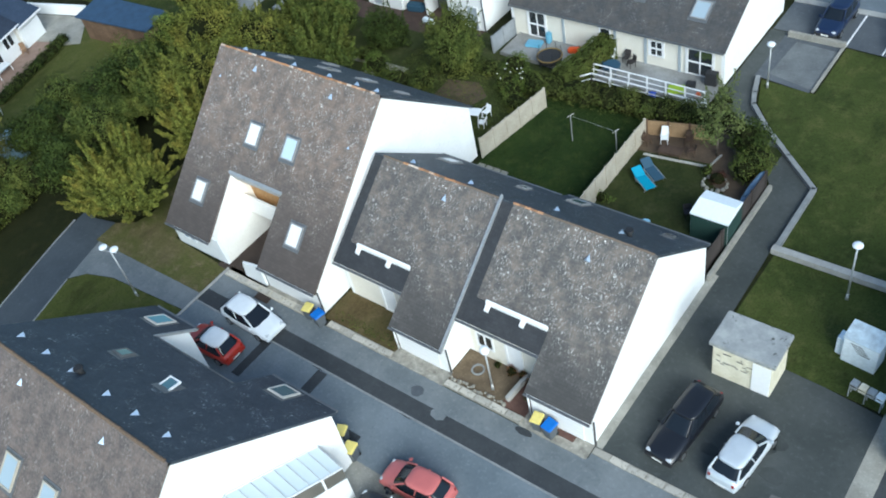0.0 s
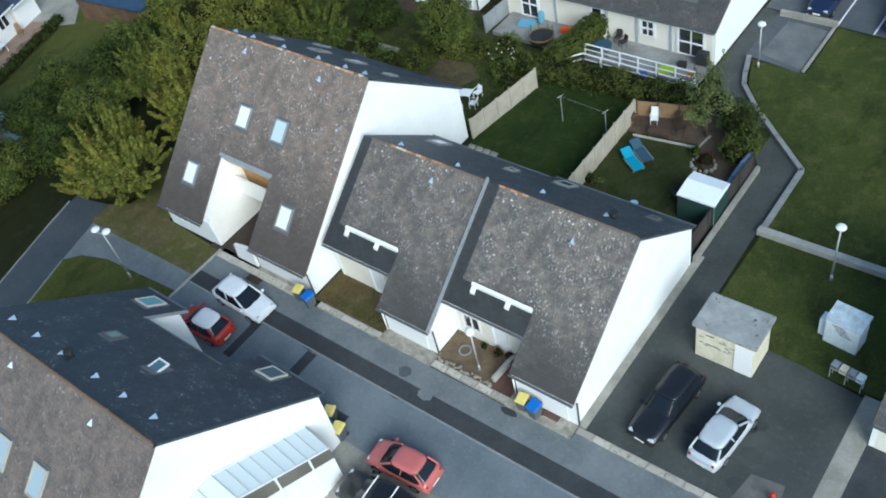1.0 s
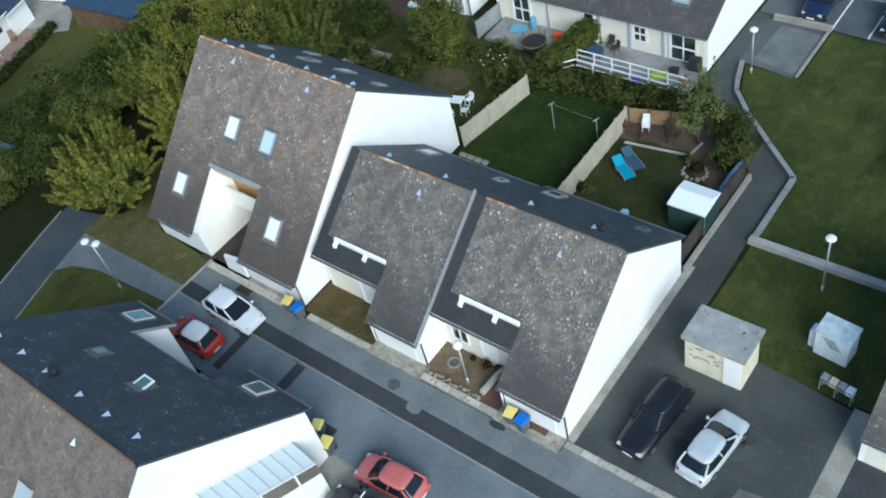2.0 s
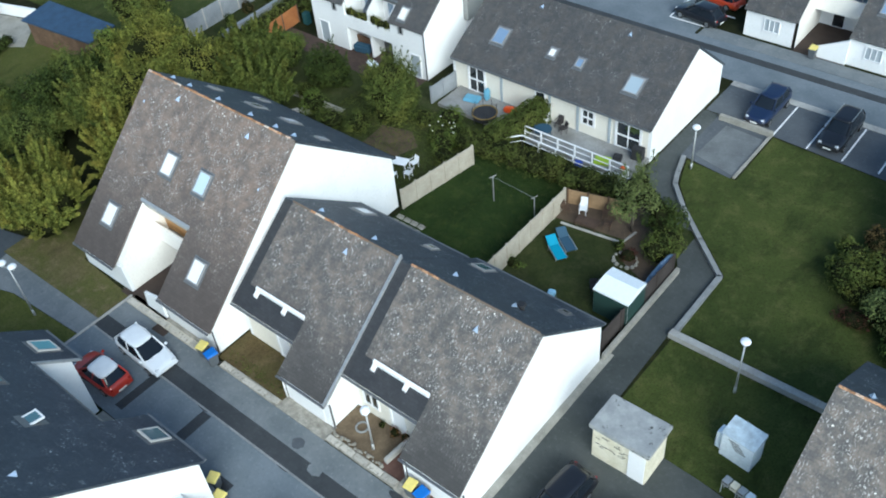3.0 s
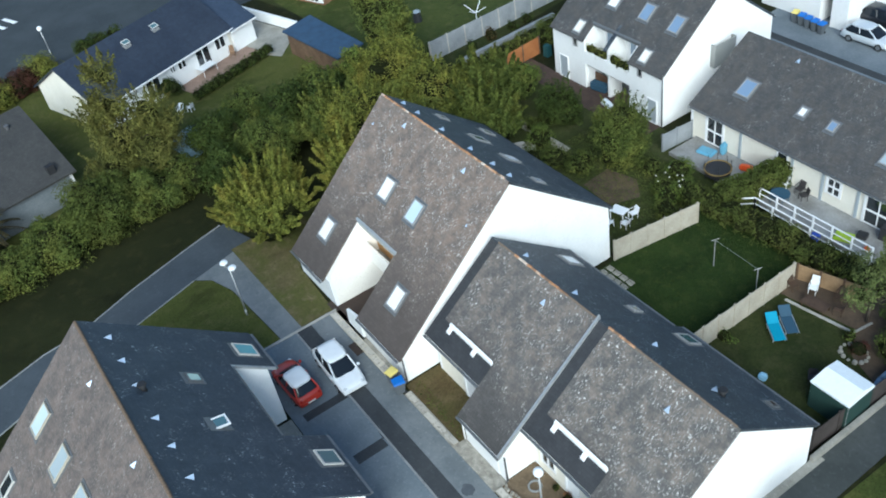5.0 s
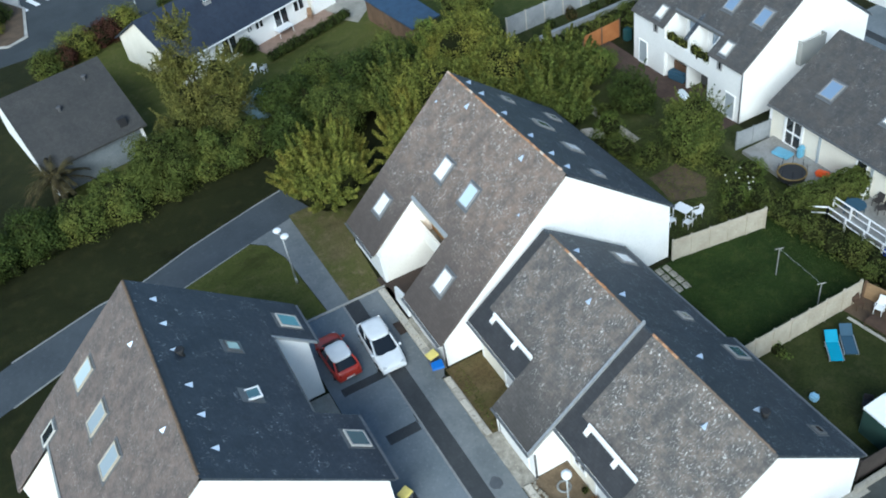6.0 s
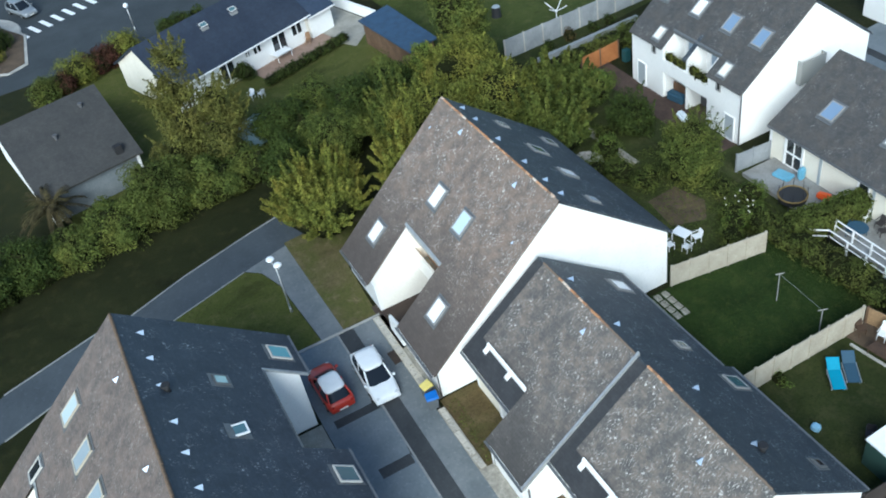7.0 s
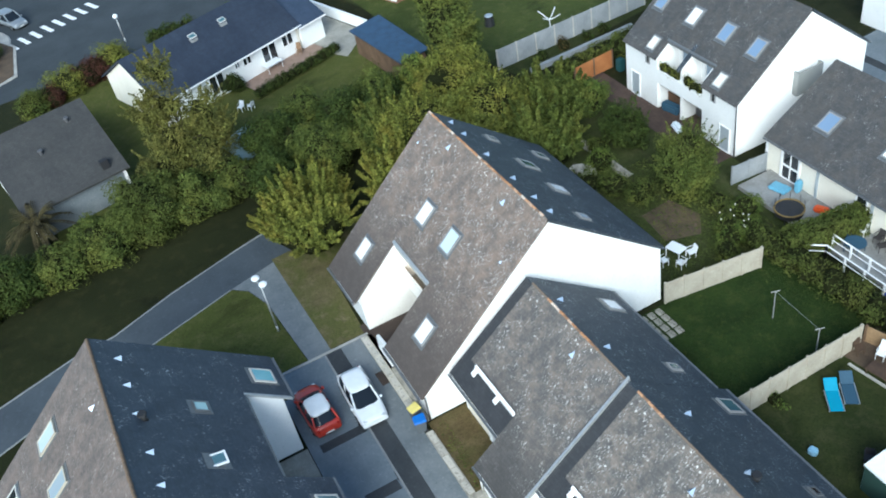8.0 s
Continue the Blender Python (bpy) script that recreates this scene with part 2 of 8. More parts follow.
M_GRASS_Y = mat_grass("garden_lawn_light", (0.026, 0.0364, 0.0104), (0.0403, 0.0481, 0.0143), (0.0585, 0.0598, 0.0247), 0.3)
M_SOIL = mat_two("bare_soil", (0.065, 0.04625, 0.0315), (0.1063, 0.075, 0.04856), 0.9, 0.95, 8.0, bump=0.4, fine_amt=0.5)
M_DRYGRASS = mat_grass("dry_grass", (0.132, 0.112, 0.051), (0.092, 0.100, 0.027), (0.212, 0.162, 0.098), 0.35)
M_SCORCHED = mat_grass("scorched_grass", (0.105, 0.076, 0.036), (0.088, 0.076, 0.030), (0.150, 0.112, 0.060), 0.5)
M_SOIL_F = mat_two("dry_front_soil", (0.102, 0.0744, 0.0456), (0.168, 0.1248, 0.0792), 1.0, 0.95, 7.0, bump=0.4, fine_amt=0.6)
M_REDPAVE = mat_two("red_paving", (0.085, 0.045, 0.034), (0.125, 0.068, 0.052), 0.8, 0.9, 10.0, bump=0.2, fine_amt=0.4)
M_PINKPAVE = mat_two("pinkish_paving", (0.22, 0.15, 0.115), (0.29, 0.20, 0.155), 0.8, 0.9, 8.0, bump=0.2, fine_amt=0.3)
M_BOXROOF = mat_spots("mossy_slab", (0.23, 0.24, 0.245), (0.36, 0.365, 0.36), (0.045, 0.048, 0.042), 2.6)
M_PATIO = mat_two("patio_concrete", (0.1836, 0.1776, 0.1649), (0.306, 0.306, 0.3), 0.5, 0.9, 7.0, bump=0.1, fine_amt=0.4)


def mat_ridge():
    m, nt, b = mat_base("ridge_tile_clay", 0.85, 0, 0.3)
    oi = nt.nodes.new("ShaderNodeObjectInfo")
    cr = nt.nodes.new("ShaderNodeValToRGB")
    tones = ((0.0, (0.20, 0.13, 0.09)), (0.18, (0.36, 0.18, 0.09)), (0.40, (0.50, 0.25, 0.12)), (0.68, (0.58, 0.34, 0.20)), (0.84, (0.72, 0.62, 0.52)))
    for k, (p, c) in enumerate(tones):
        e = cr.color_ramp.elements[k] if k < 2 else cr.color_ramp.elements.new(p)
        e.position, e.color = p, (*c, 1)
    nt.links.new(oi.outputs["Random"], cr.inputs["Fac"])
    g = noise_node(nt, 9.0, 5, 0.7)
    col = mix_node(nt, cr.outputs["Color"], (0.07, 0.06, 0.05), ramp_node(nt, g, 0.54, 0.68))
    nt.links.new(col, b.inputs["Base Color"])
    bump_node(nt, b, g, 0.3)
    return m


M_RIDGE = mat_ridge()
M_ZINC = mat_plain("zinc", (0.42, 0.43, 0.43), 0.45, 0.5, vary=0.15)
M_ZINC_D = mat_plain("zinc_dark", (0.16, 0.165, 0.17), 0.5, 0.4, vary=0.15)
M_VENT = mat_plain("vent_metal", (0.40, 0.49, 0.62), 0.4, 0.3, vary=0.12)
M_PIPE = mat_plain("downpipe_dark", (0.08, 0.08, 0.085), 0.6)
M_GLASS = mat_glass("window_glass")
# sky reflections are painted into these pale and blue panes as flat colour
M_SKYGLASS = mat_glass("skylight_glass", (0.36, 0.43, 0.48), 0.12)
M_SKYBLUE = mat_glass("skylight_sky_blue", (0.20, 0.28, 0.40), 0.1)
M_SKYPALE = mat_glass("skylight_pale_reflection", (0.55, 0.66, 0.72), 0.15)
M_TEALGLASS = mat_glass("skylight_teal_glass", (0.09, 0.17, 0.19), 0.1)
M_SKYWHITE = mat_plain("skylight_white_reflection", (0.80, 0.80, 0.80), 0.3, vary=0.02)
M_DARKGLASS = mat_glass("dark_glass", (0.02, 0.025, 0.03))
M_FRAME = mat_plain("skylight_frame_grey", (0.26, 0.26, 0.26), 0.5)
M_FRAME_L = mat_plain("skylight_frame_pale", (0.50, 0.49, 0.46), 0.5)
M_SHUTTER = mat_plain("grey_shutter", (0.36, 0.40, 0.43), 0.6)
M_WOOD = mat_two("wood_soffit", (0.40, 0.23, 0.10), (0.54, 0.33, 0.15), 1.5, 0.7, 9.0, bump=0.1, fine_amt=0.3)
M_FENCE = mat_two("fence_panel_concrete", (0.3478, 0.3108, 0.2442), (0.4292, 0.3922, 0.3182), 1.0, 0.9, 7.0, bump=0.15, fine_amt=0.3)
M_TRIM_R = mat_plain("sooty_metal", (0.018, 0.018, 0.020), 0.7)


# ---- small builders ----
def box(bm, x0, x1, y0, y1, z0, z1):
    v = [bm.verts.new((x, y, z)) for z in (z0, z1) for y in (y0, y1) for x in (x0, x1)]
    for a in ((0, 2, 3, 1), (4, 5, 7, 6), (0, 1, 5, 4), (2, 6, 7, 3), (0, 4, 6, 2), (1, 3, 7, 5)):
        bm.faces.new([v[i] for i in a])
    return bm


def prism(bm, lower, upper):
    """A solid between two rings of points of the same length."""
    a, b = [bm.verts.new(p) for p in lower], [bm.verts.new(p) for p in upper]
    n = len(a)
    bm.faces.new(list(reversed(a)))
    bm.faces.new(b)
    for i in range(n):
        bm.faces.new((a[i], a[(i + 1) % n], b[(i + 1) % n], b[i]))
    return bm


def slab(bm, poly, plane, th=0.14, lift=0.0):
    """A roof slab over a plan polygon, its top on the plane z = z0 + s * (y - y0)."""
    y0, z0, s = plane
    top = [(x, y, z0 + s * (y - y0) + lift) for x, y in poly]
    return prism(bm, [(x, y, z - th) for x, y, z in top], top)


def across(bm, x0, x1, profile):
    """A wall of profile (y, z), thick from x0 to x1."""
    return prism(bm, [(x0, y, z) for y, z in profile], [(x1, y, z) for y, z in profile])


def tube(bm, a, b, r0, r1=None, seg=8, caps=True):
    r1 = r0 if r1 is None else r1
    a, b = Vector(a), Vector(b)
    d = (b - a).normalized()
    u = d.orthogonal().normalized()
    w = d.cross(u)
    rings = []
    for c, r in ((a, r0), (b, r1)):
        rings.append([bm.verts.new(c + r * (math.cos(k * 2 * math.pi / seg) * u + math.sin(k * 2 * math.pi / seg) * w)) for k in range(seg)])
    for k in range(seg):
        bm.faces.new((rings[0][k], rings[0][(k + 1) % seg], rings[1][(k + 1) % seg], rings[1][k]))
    if caps:
        bm.faces.new(list(reversed(rings[0])))
        bm.faces.new(rings[1])
    return bm


def ball(bm, c, r, seg=12, rings=8, squash=1.0):
    bmesh.ops.create_uvsphere(bm, u_segments=seg, v_segments=rings, radius=r, matrix=Matrix.Translation(c) @ Matrix.Diagonal((1, 1, squash, 1)))
    return bm


ROOT = {}


def thing(name, loc=(0, 0, 0), label="", category="", group="", turn=0.0):
    ob = new(name)
    ob.empty_display_size = 0.3
    ob.matrix_basis = pose(*loc, 0, 0, turn)
    tagged(ob, label, category, group)
    ROOT[ob.name] = ob
    return ob


def mesh_of(name, bm, mat, smooth=False, bevel=0.0):
    if bevel:
        bmesh.ops.bevel(bm, geom=list(bm.edges), offset=bevel, segments=2, affect="EDGES", clamp_overlap=True)
    bmesh.ops.recalc_face_normals(bm, faces=bm.faces)
    me = bpy.data.meshes.new(name)
    bm.to_mesh(me)
    bm.free()
    for p in me.polygons:
        p.use_smooth = smooth
    if mat:
        me.materials.append(mat)
    return me


def root_of(ob):
    while ob.parent:
        ob = ob.parent
    return ob


def part(name, bm, mat, parent, label="", world=False, smooth=False, bevel=0.0):
    """One mesh under a thing or a part. world: its points are given in the world, not from the thing's base."""
    me = mesh_of(name, bm, mat, smooth, bevel)
    if world:
        me.transform(root_of(parent).matrix_basis.inverted())
    ob = new(name, me)
    ob.parent = parent
    if label:
        tagged(ob, label)
    return ob


def share(name, me, parent, m):
    ob = new(name, me)
    ob.parent = parent
    ob.matrix_basis = m
    return ob


def solo(name, bm, mat, label, category, kind="", group="", smooth=False, bevel=0.0):
    """A thing that is one mesh, in world points."""
    ob = new(name, mesh_of(name, bm, mat, smooth, bevel))
    return tagged(ob, label, category, group, kind)


def sheet(name, polys, z, mat, label, category="ground", th=0.05):
    bm = bmesh.new()
    for poly in polys:
        prism(bm, [(x, y, z - th) for x, y in poly], [(x, y, z) for x, y in poly])
    return solo(name, bm, mat, label, category, "structure")


def rect(x0, x1, y0, y1):
    return [(x0, y0), (x1, y0), (x1, y1), (x0, y1)]


# ---- ground ----
M_PORCH_Y = mat_two("yard_paving", (0.052, 0.034, 0.027), (0.085, 0.055, 0.042), 0.8, 0.9, 6.0, bump=0.2, fine_amt=0.4)
M_STEP = mat_two("cream_step", (0.42, 0.38, 0.30), (0.56, 0.51, 0.42), 1.2, 0.9, 6.0, bump=0.2, fine_amt=0.6)
def mat_slab():
    m, nt, b = mat_base("edging_slab", 0.9, 0, 0.3)
    oi = nt.nodes.new("ShaderNodeObjectInfo")
    col = mix_node(nt, (0.33, 0.31, 0.27), (0.56, 0.52, 0.45), oi.outputs["Random"])
    at = nt.nodes.new("ShaderNodeNewGeometry")
    g = noise_node(nt, 5.0, 6, 0.75, at.outputs["Position"])
    col = mix_node(nt, col, (0.19, 0.18, 0.155), ramp_node(nt, g, 0.48, 0.34))
    nt.links.new(col, b.inputs["Base Color"])
    bump_node(nt, b, g, 0.4)
    return m


M_SLAB = mat_slab()
M_RAMP = mat_two("ramp_concrete", (0.105, 0.112, 0.116), (0.150, 0.158, 0.162), 0.6, 0.9, 6.0, bump=0.2, fine_amt=0.3)
M_PATCH = mat_two("cement_patch", (0.11, 0.105, 0.10), (0.15, 0.145, 0.135), 1.2, 0.9, 6.0, bump=0.2, fine_amt=0.4)
M_KERB_D = mat_two("grey_kerb", (0.20, 0.205, 0.205), (0.27, 0.275, 0.27), 0.8, 0.9, 6.0, bump=0.2, fine_amt=0.4)
M_GRASS_G = mat_grass("overgrown_grass", (0.038, 0.050, 0.015), (0.056, 0.068, 0.021), (0.084, 0.080, 0.036), 0.4)
M_GRASS_T = mat_grass("triangle_grass", (0.066, 0.077, 0.018), (0.089, 0.098, 0.025), (0.119, 0.113, 0.041))
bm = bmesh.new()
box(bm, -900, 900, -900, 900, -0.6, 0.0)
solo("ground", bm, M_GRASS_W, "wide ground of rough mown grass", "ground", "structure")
sheet("road", [rect(-40.2, 70, 13.4, 16.79)], 0.02, M_ASPHALT, "worn blue-grey asphalt of the residential street", "road")
sheet("road", [rect(-40.2, 70, 16.90, 17.9)], 0.022, M_ASPHALT_D, "fresh dark asphalt trench strip along the street", "road")
sheet("pavement", [rect(-40.2, -14.0, 17.9, 19.3), rect(-14.0, 70, 17.9, 19.75)], 0.024, M_ASPHALT_W, "grey asphalt footway before the house fronts", "pavement")
sheet("kerb", [rect(-40.2, 70, 16.79, 16.90)], 0.035, M_KERB_D, "flat grey kerb line dividing the street", "kerb", 0.1)
sheet("road", [rect(-34.0, -33.4, 14.0, 16.7), rect(-29.6, -28.9, 14.8, 16.7), rect(-25.6, -24.6, 13.6, 14.6)], 0.026, M_ASPHALT_D, "dark asphalt repair patches across the street", "road")
sheet("pavement", [rect(-24.0, -13.0, 9.0, 13.4)], 0.018, M_CONCRETE, "stained concrete apron beside the street", "pavement")
sheet("kerb", [rect(-40.35, -40.2, 14.0, 19.8)], 0.09, M_KERB, "concrete edge closing the end of the street", "kerb", 0.14)
# front edging of the gardens
KERB_A = sheet("kerb", [rect(-31.3, -26.5, 19.3, 19.75), rect(-22.8, -17.9, 19.35, 19.8)], 0.10, M_STONE, "low edging of pale stone before the front gardens", "kerb", 0.12)
KERB_B = sheet("kerb", [rect(-14.0, 40, 19.75, 20.15)], 0.06, M_STONE, "row of pale stone slabs between street and yard", "kerb", 0.1)
KERB_C = sheet("kerb", [rect(-40.1, -32.1, 19.25, 19.7)], 0.12, M_STEP, "pale stone step before the house front", "kerb", 0.14)
sheet("pavement", [rect(-26.5, -22.8, 19.3, 20.3), rect(-17.9, -14.05, 19.3, 20.3), rect(-40.1, -32.0, 19.7, 20.0)], 0.05, M_STONE, "pale worn paving before the garages", "pavement", 0.08)
sheet("garden_soil", [rect(-31.9, -26.5, 19.75, 22.2)], 0.03, M_SCORCHED, "scorched brown front lawn", "ground")
sheet("garden_soil", [rect(-22.9, -19.4, 19.8, 22.2)], 0.03, M_SOIL_F, "bare brown soil of a front garden", "ground")
sheet("pavement", [rect(-19.4, -17.8, 19.8, 22.2)], 0.035, M_REDPAVE, "reddish paved entrance walk", "pavement")
SLAB_ME = []
for k in range(4):
    bm = bmesh.new()
    box(bm, -0.44, 0.44, -0.17, 0.17, 0.0, 0.05)
    for v in bm.verts:
        v.co.x += (0.0, 0.02, -0.02, 0.01)[(k + v.index) % 4]
        v.co.y += (0.01, -0.015, 0.0, 0.015)[(2 * k + v.index) % 4]
    SLAB_ME.append(mesh_of("slab", bm, M_SLAB, bevel=0.012))


def slab_row(base, x0, x1, y, z, seed):
    """Single slabs laid end to end on a kerb bed."""
    r = random.Random(seed)
    n = int((x1 - x0) / 0.92)
    for k in range(n):
        share("slab", SLAB_ME[r.randrange(4)], base, pose(x0 + (k + 0.5) * (x1 - x0) / n, y + r.uniform(-0.02, 0.02), z + r.uniform(-0.012, 0.008), 0, 0, r.uniform(-2.5, 2.5)))


slab_row(KERB_A, -31.3, -26.5, 19.52, 0.09, 1)
slab_row(KERB_A, -22.8, -17.9, 19.57, 0.09, 2)
slab_row(KERB_B, -14.0, 6.0, 19.95, 0.05, 3)
slab_row(KERB_C, -40.1, -32.1, 19.47, 0.11, 4)
# yard, foot path and lawns beside the last house
sheet("road", [[(-14.0, 20.15), (-3.3, 20.15), (-3.3, 28.3), (-8.0, 28.9), (-11.9, 28.9), (-12.0, 36.1), (-11.9, 41.7), (-16.5, 45.9), (-18.3, 47.8), (-19.0, 50.5), (-19.4, 56.5), (-20.6, 56.5), (-20.6, 47.8), (-17.2, 45.4), (-14.15, 41.0), (-14.0, 33.0)]],
      0.02, M_ASPHALT_P, "dark worn asphalt of the parking yard and foot path", "road")
sheet("verge", [rect(-14.1, -13.65, 20.2, 33.0)], 0.045, M_CONCRETE, "concrete strip along the gable wall", "pavement")
sheet("pavement", [[(-3.3, 20.15), (-2.3, 20.15), (-2.3, 28.6), (-3.3, 28.6)]], 0.03, M_CONCRETE, "weathered beige concrete strip at the yard's edge", "pavement")
sheet("road", [rect(-2.3, 20, 20.15, 28.4)], 0.016, M_ASPHALT_D, "dark asphalt drive beyond the concrete strip", "road")
sheet("lawn", [[(-11.8, 29.0), (-3.4, 28.5), (12, 28.4), (12, 35.8), (-11.7, 35.8)], [(-11.7, 36.4), (14, 36.4), (14, 53), (-6.2, 55.5), (-15.1, 56.0), (-15.1, 50.4), (-15.5, 50.4), (-18.8, 50.6), (-17.9, 48.0), (-16.2, 46.0), (-11.6, 41.9)]],
      0.03, M_GRASS, "closely mown public lawn, dull green", "lawn")
bm = bmesh.new()
box(bm, -11.95, 12, 35.85, 36.3, -0.1, 0.38)
solo("garden_wall", bm, M_KERB, "low pale concrete retaining wall across the lawn", "low wall", "structure", bevel=0.02)
line = [(-19.05, 50.6), (-18.55, 48.9), (-18.1, 47.7), (-16.5, 45.9), (-14.2, 43.8), (-11.75, 41.6), (-11.75, 36.3)]
bm = bmesh.new()
for (xa, ya), (xb, yb) in zip(line, line[1:]):
    d = Vector((xb - xa, yb - ya, 0)).normalized()
    n = Vector((-d.y, d.x, 0)) * 0.15
    a, b = Vector((xa, ya, 0)) - d * 0.05, Vector((xb, yb, 0)) + d * 0.05
    prism(bm, [a - n, b - n, b + n, a + n], [p + Vector((0, 0, 0.28)) for p in (a - n, b - n, b + n, a + n)])
solo("kerb", bm, M_KERB_D, "raised grey concrete kerb winding along the foot path", "kerb", "structure")
sheet("lawn", [[(-64, 39), (-64.5, 75), (-90, 75), (-86, 38)]], 0.022, M_GRASS, "open lawn behind the board fence", "lawn")
sheet("lawn", [[(-56, 36.2), (-44, 36.2), (-44, 46.3), (-56, 46.3)]], 0.026, M_GRASS_G, "rough garden grass behind the thicket", "lawn")
sheet("garden_soil", [[(-39.0, 39.6), (-36.0, 39.2), (-35.2, 41.4), (-36.8, 42.6), (-39.2, 42.0)]], 0.034, M_SOIL, "bare brown earth under the garden tree", "ground")
# street behind
sheet("road", [rect(-60, 60, 61.0, 65.6)], 0.02, M_ASPHALT, "blue-grey asphalt of the back street", "road")
sheet("road", [rect(-60, 60, 63.9, 64.7)], 0.026, M_ASPHALT_D, "dark asphalt trench strip on the back street", "road")
sheet("pavement", [rect(-26, 40, 65.6, 67.1)], 0.04, M_ASPHALT_W, "grey footway before the back houses", "pavement")
sheet("kerb", [rect(-20.5, 30, 60.4, 61.0)], 0.06, M_KERB, "pale concrete channel along the back street", "kerb", 0.1)
sheet("road", [[(-20.5, 56.6), (-19.4, 56.6), (-19.4, 50.9), (-15.5, 50.4), (-15.2, 56.2), (-6.2, 55.6), (-6.2, 60.4), (-20.5, 60.4)]], 0.021, M_ASPHALT_BAY, "asphalt parking bays with a sloping ramp", "road")
sheet("road", [[(-46, 65.6), (-26.3, 65.6), (-26.3, 100), (-48, 100)]], 0.022, M_ASPHALT, "blue-grey asphalt of the car park", "road")
sheet("pavement", [[(-18.6, 51.4), (-18.4, 55.6), (-15.5, 55.4), (-15.5, 50.7)]], 0.035, M_RAMP, "pale grey concrete slab of the ramp", "pavement", 0.03)
sheet("pavement", [[(-6.3, 20.2), (-6.0, 22.0), (-4.5, 22.2), (-4.2, 20.2)]], 0.032, M_PATCH, "square cement patch round the hydrant", "patch", 0.03)
bm = bmesh.new()
for x in (-17.62, -15.26, -12.78, -10.32, -7.9):
    box(bm, x - 0.06, x + 0.06, 56.1, 60.35, 0.0, 0.032)
for y in (66.9, 69.4, 71.9, 74.4, 76.9, 79.4):
    box(bm, -29.2, -24.6, y - 0.06, y + 0.06, 0.0, 0.034)
box(bm, -29.3, -29.18, 66.9, 84, 0.0, 0.034)
solo("parking_marking", bm, M_WHITE, "white painted lines of parking bays", "road marking", "structure")
bm = bmesh.new()
box(bm, -19.2, -15.2, 55.95, 56.25, 0.0, 0.42)
box(bm, -15.42, -15.22, 50.5, 55.95, 0.0, 0.14)
solo("garden_wall", bm, M_CONCRETE, "low concrete wall between ramp and parking bays", "low wall", "structure", bevel=0.02)
# west side: path, grass triangle
sheet("road", [[(-37.5, -22), (-44.2, -3.3), (-46.2, 2.0), (-48.1, 8.2), (-49.8, 13.8), (-50.7, 17.1), (-51.2, 21.0), (-54.6, 21.5), (-54.2, 18.0), (-53.6, 15.4), (-52.0, 10.1), (-50.3, 5.8), (-50.0, 3.2), (-48.1, -2.9), (-40, -24)]],
      0.02, M_ASPHALT_B, "blue-grey asphalt foot path along the grass", "path")
sheet("pavement", [[(-49.8, 13.8), (-48.9, 14.75), (-46.9, 15.4), (-40.35, 15.85), (-40.35, 17.4), (-47.3, 17.25), (-50.7, 17.2)]], 0.024, M_ASPHALT_W, "paler grey footway joining the street end", "pavement")
edge = [(-54.2, 17.7), (-53.6, 15.4), (-52.0, 10.1), (-50.3, 5.8), (-50.0, 3.2), (-48.1, -2.9)]
sheet("kerb", [[a, b, (b[0] - 0.10, b[1]), (a[0] - 0.10, a[1])] for a, b in zip(edge, edge[1:])], 0.06, M_KERB_D, "thin concrete edging of the foot path", "kerb", 0.1)
edge = [(-44.2, -3.3), (-46.2, 2.0), (-48.1, 8.2), (-49.8, 13.75)]
sheet("kerb", [[a, (a[0] + 0.1, a[1]), (b[0] + 0.1, b[1]), b] for a, b in zip(edge, edge[1:])], 0.05, M_KERB_D, "thin concrete edging of the foot path", "kerb", 0.1)
sheet("lawn", [[(-49.72, 13.7), (-48.9, 14.7), (-46.9, 15.35), (-40.45, 15.8), (-40.45, 13.9), (-38.2, 13.6), (-46.0, 5.0), (-48.0, 8.2)]], 0.035, M_GRASS_T, "green grass triangle between the paths", "lawn")
sheet("lawn", [[(-51.0, 17.15), (-47.3, 17.2), (-40.45, 17.35), (-40.45, 19.7), (-45.8, 20.0), (-46, 36), (-52, 36)]], 0.03, M_DRYGRASS, "dry patchy grass beside the house", "lawn")
sheet("lawn", [rect(-31.6, -23.8, 32.6, 43.6)], 0.03, M_GRASS_L, "lush dark green back-garden lawn", "lawn")
sheet("lawn", [rect(-23.4, -14.6, 33.0, 44.4)], 0.03, M_GRASS_Y, "short light green back-garden lawn", "lawn")
sheet("garden_soil", [[(-23.2, 40.6), (-18.2, 41.3), (-17.0, 39.5), (-14.7, 38.6), (-14.9, 41.2), (-17.6, 44.4), (-23.3, 44.3)]], 0.05, M_SOIL, "brown earth terrace and planting bed", "ground")
sheet("lawn", [rect(-44, -31.8, 36.2, 48.3)], 0.028, M_GRASS_G, "overgrown olive-green back garden", "lawn")
sheet("lawn", [[(-88.6, 5.4), (-63.0, 4.2), (-63.0, 12), (-61.5, 33), (-76.5, 35.5), (-79.5, 20), (-84, 18), (-88.6, 15)]], 0.024, M_GRASS_T, "mown garden lawn before the bungalow", "lawn")
sheet("pavement", [rect(-34.2, -28.4, 11.2, 13.35)], 0.03, M_CONCRETE, "grey concrete before the side entrance", "pavement")
sheet("pavement", [rect(-37.3, -20.8, 46.2, 49.0)], 0.32, M_PATIO, "worn concrete terrace behind the house", "pavement", 0.34)
sheet("pavement", [rect(-56, -40.3, 46.3, 48.4), rect(-48.6, -43.7, 48.4, 50.4)], 0.04, M_PORCH_Y, "reddish brown paved yard", "pavement")
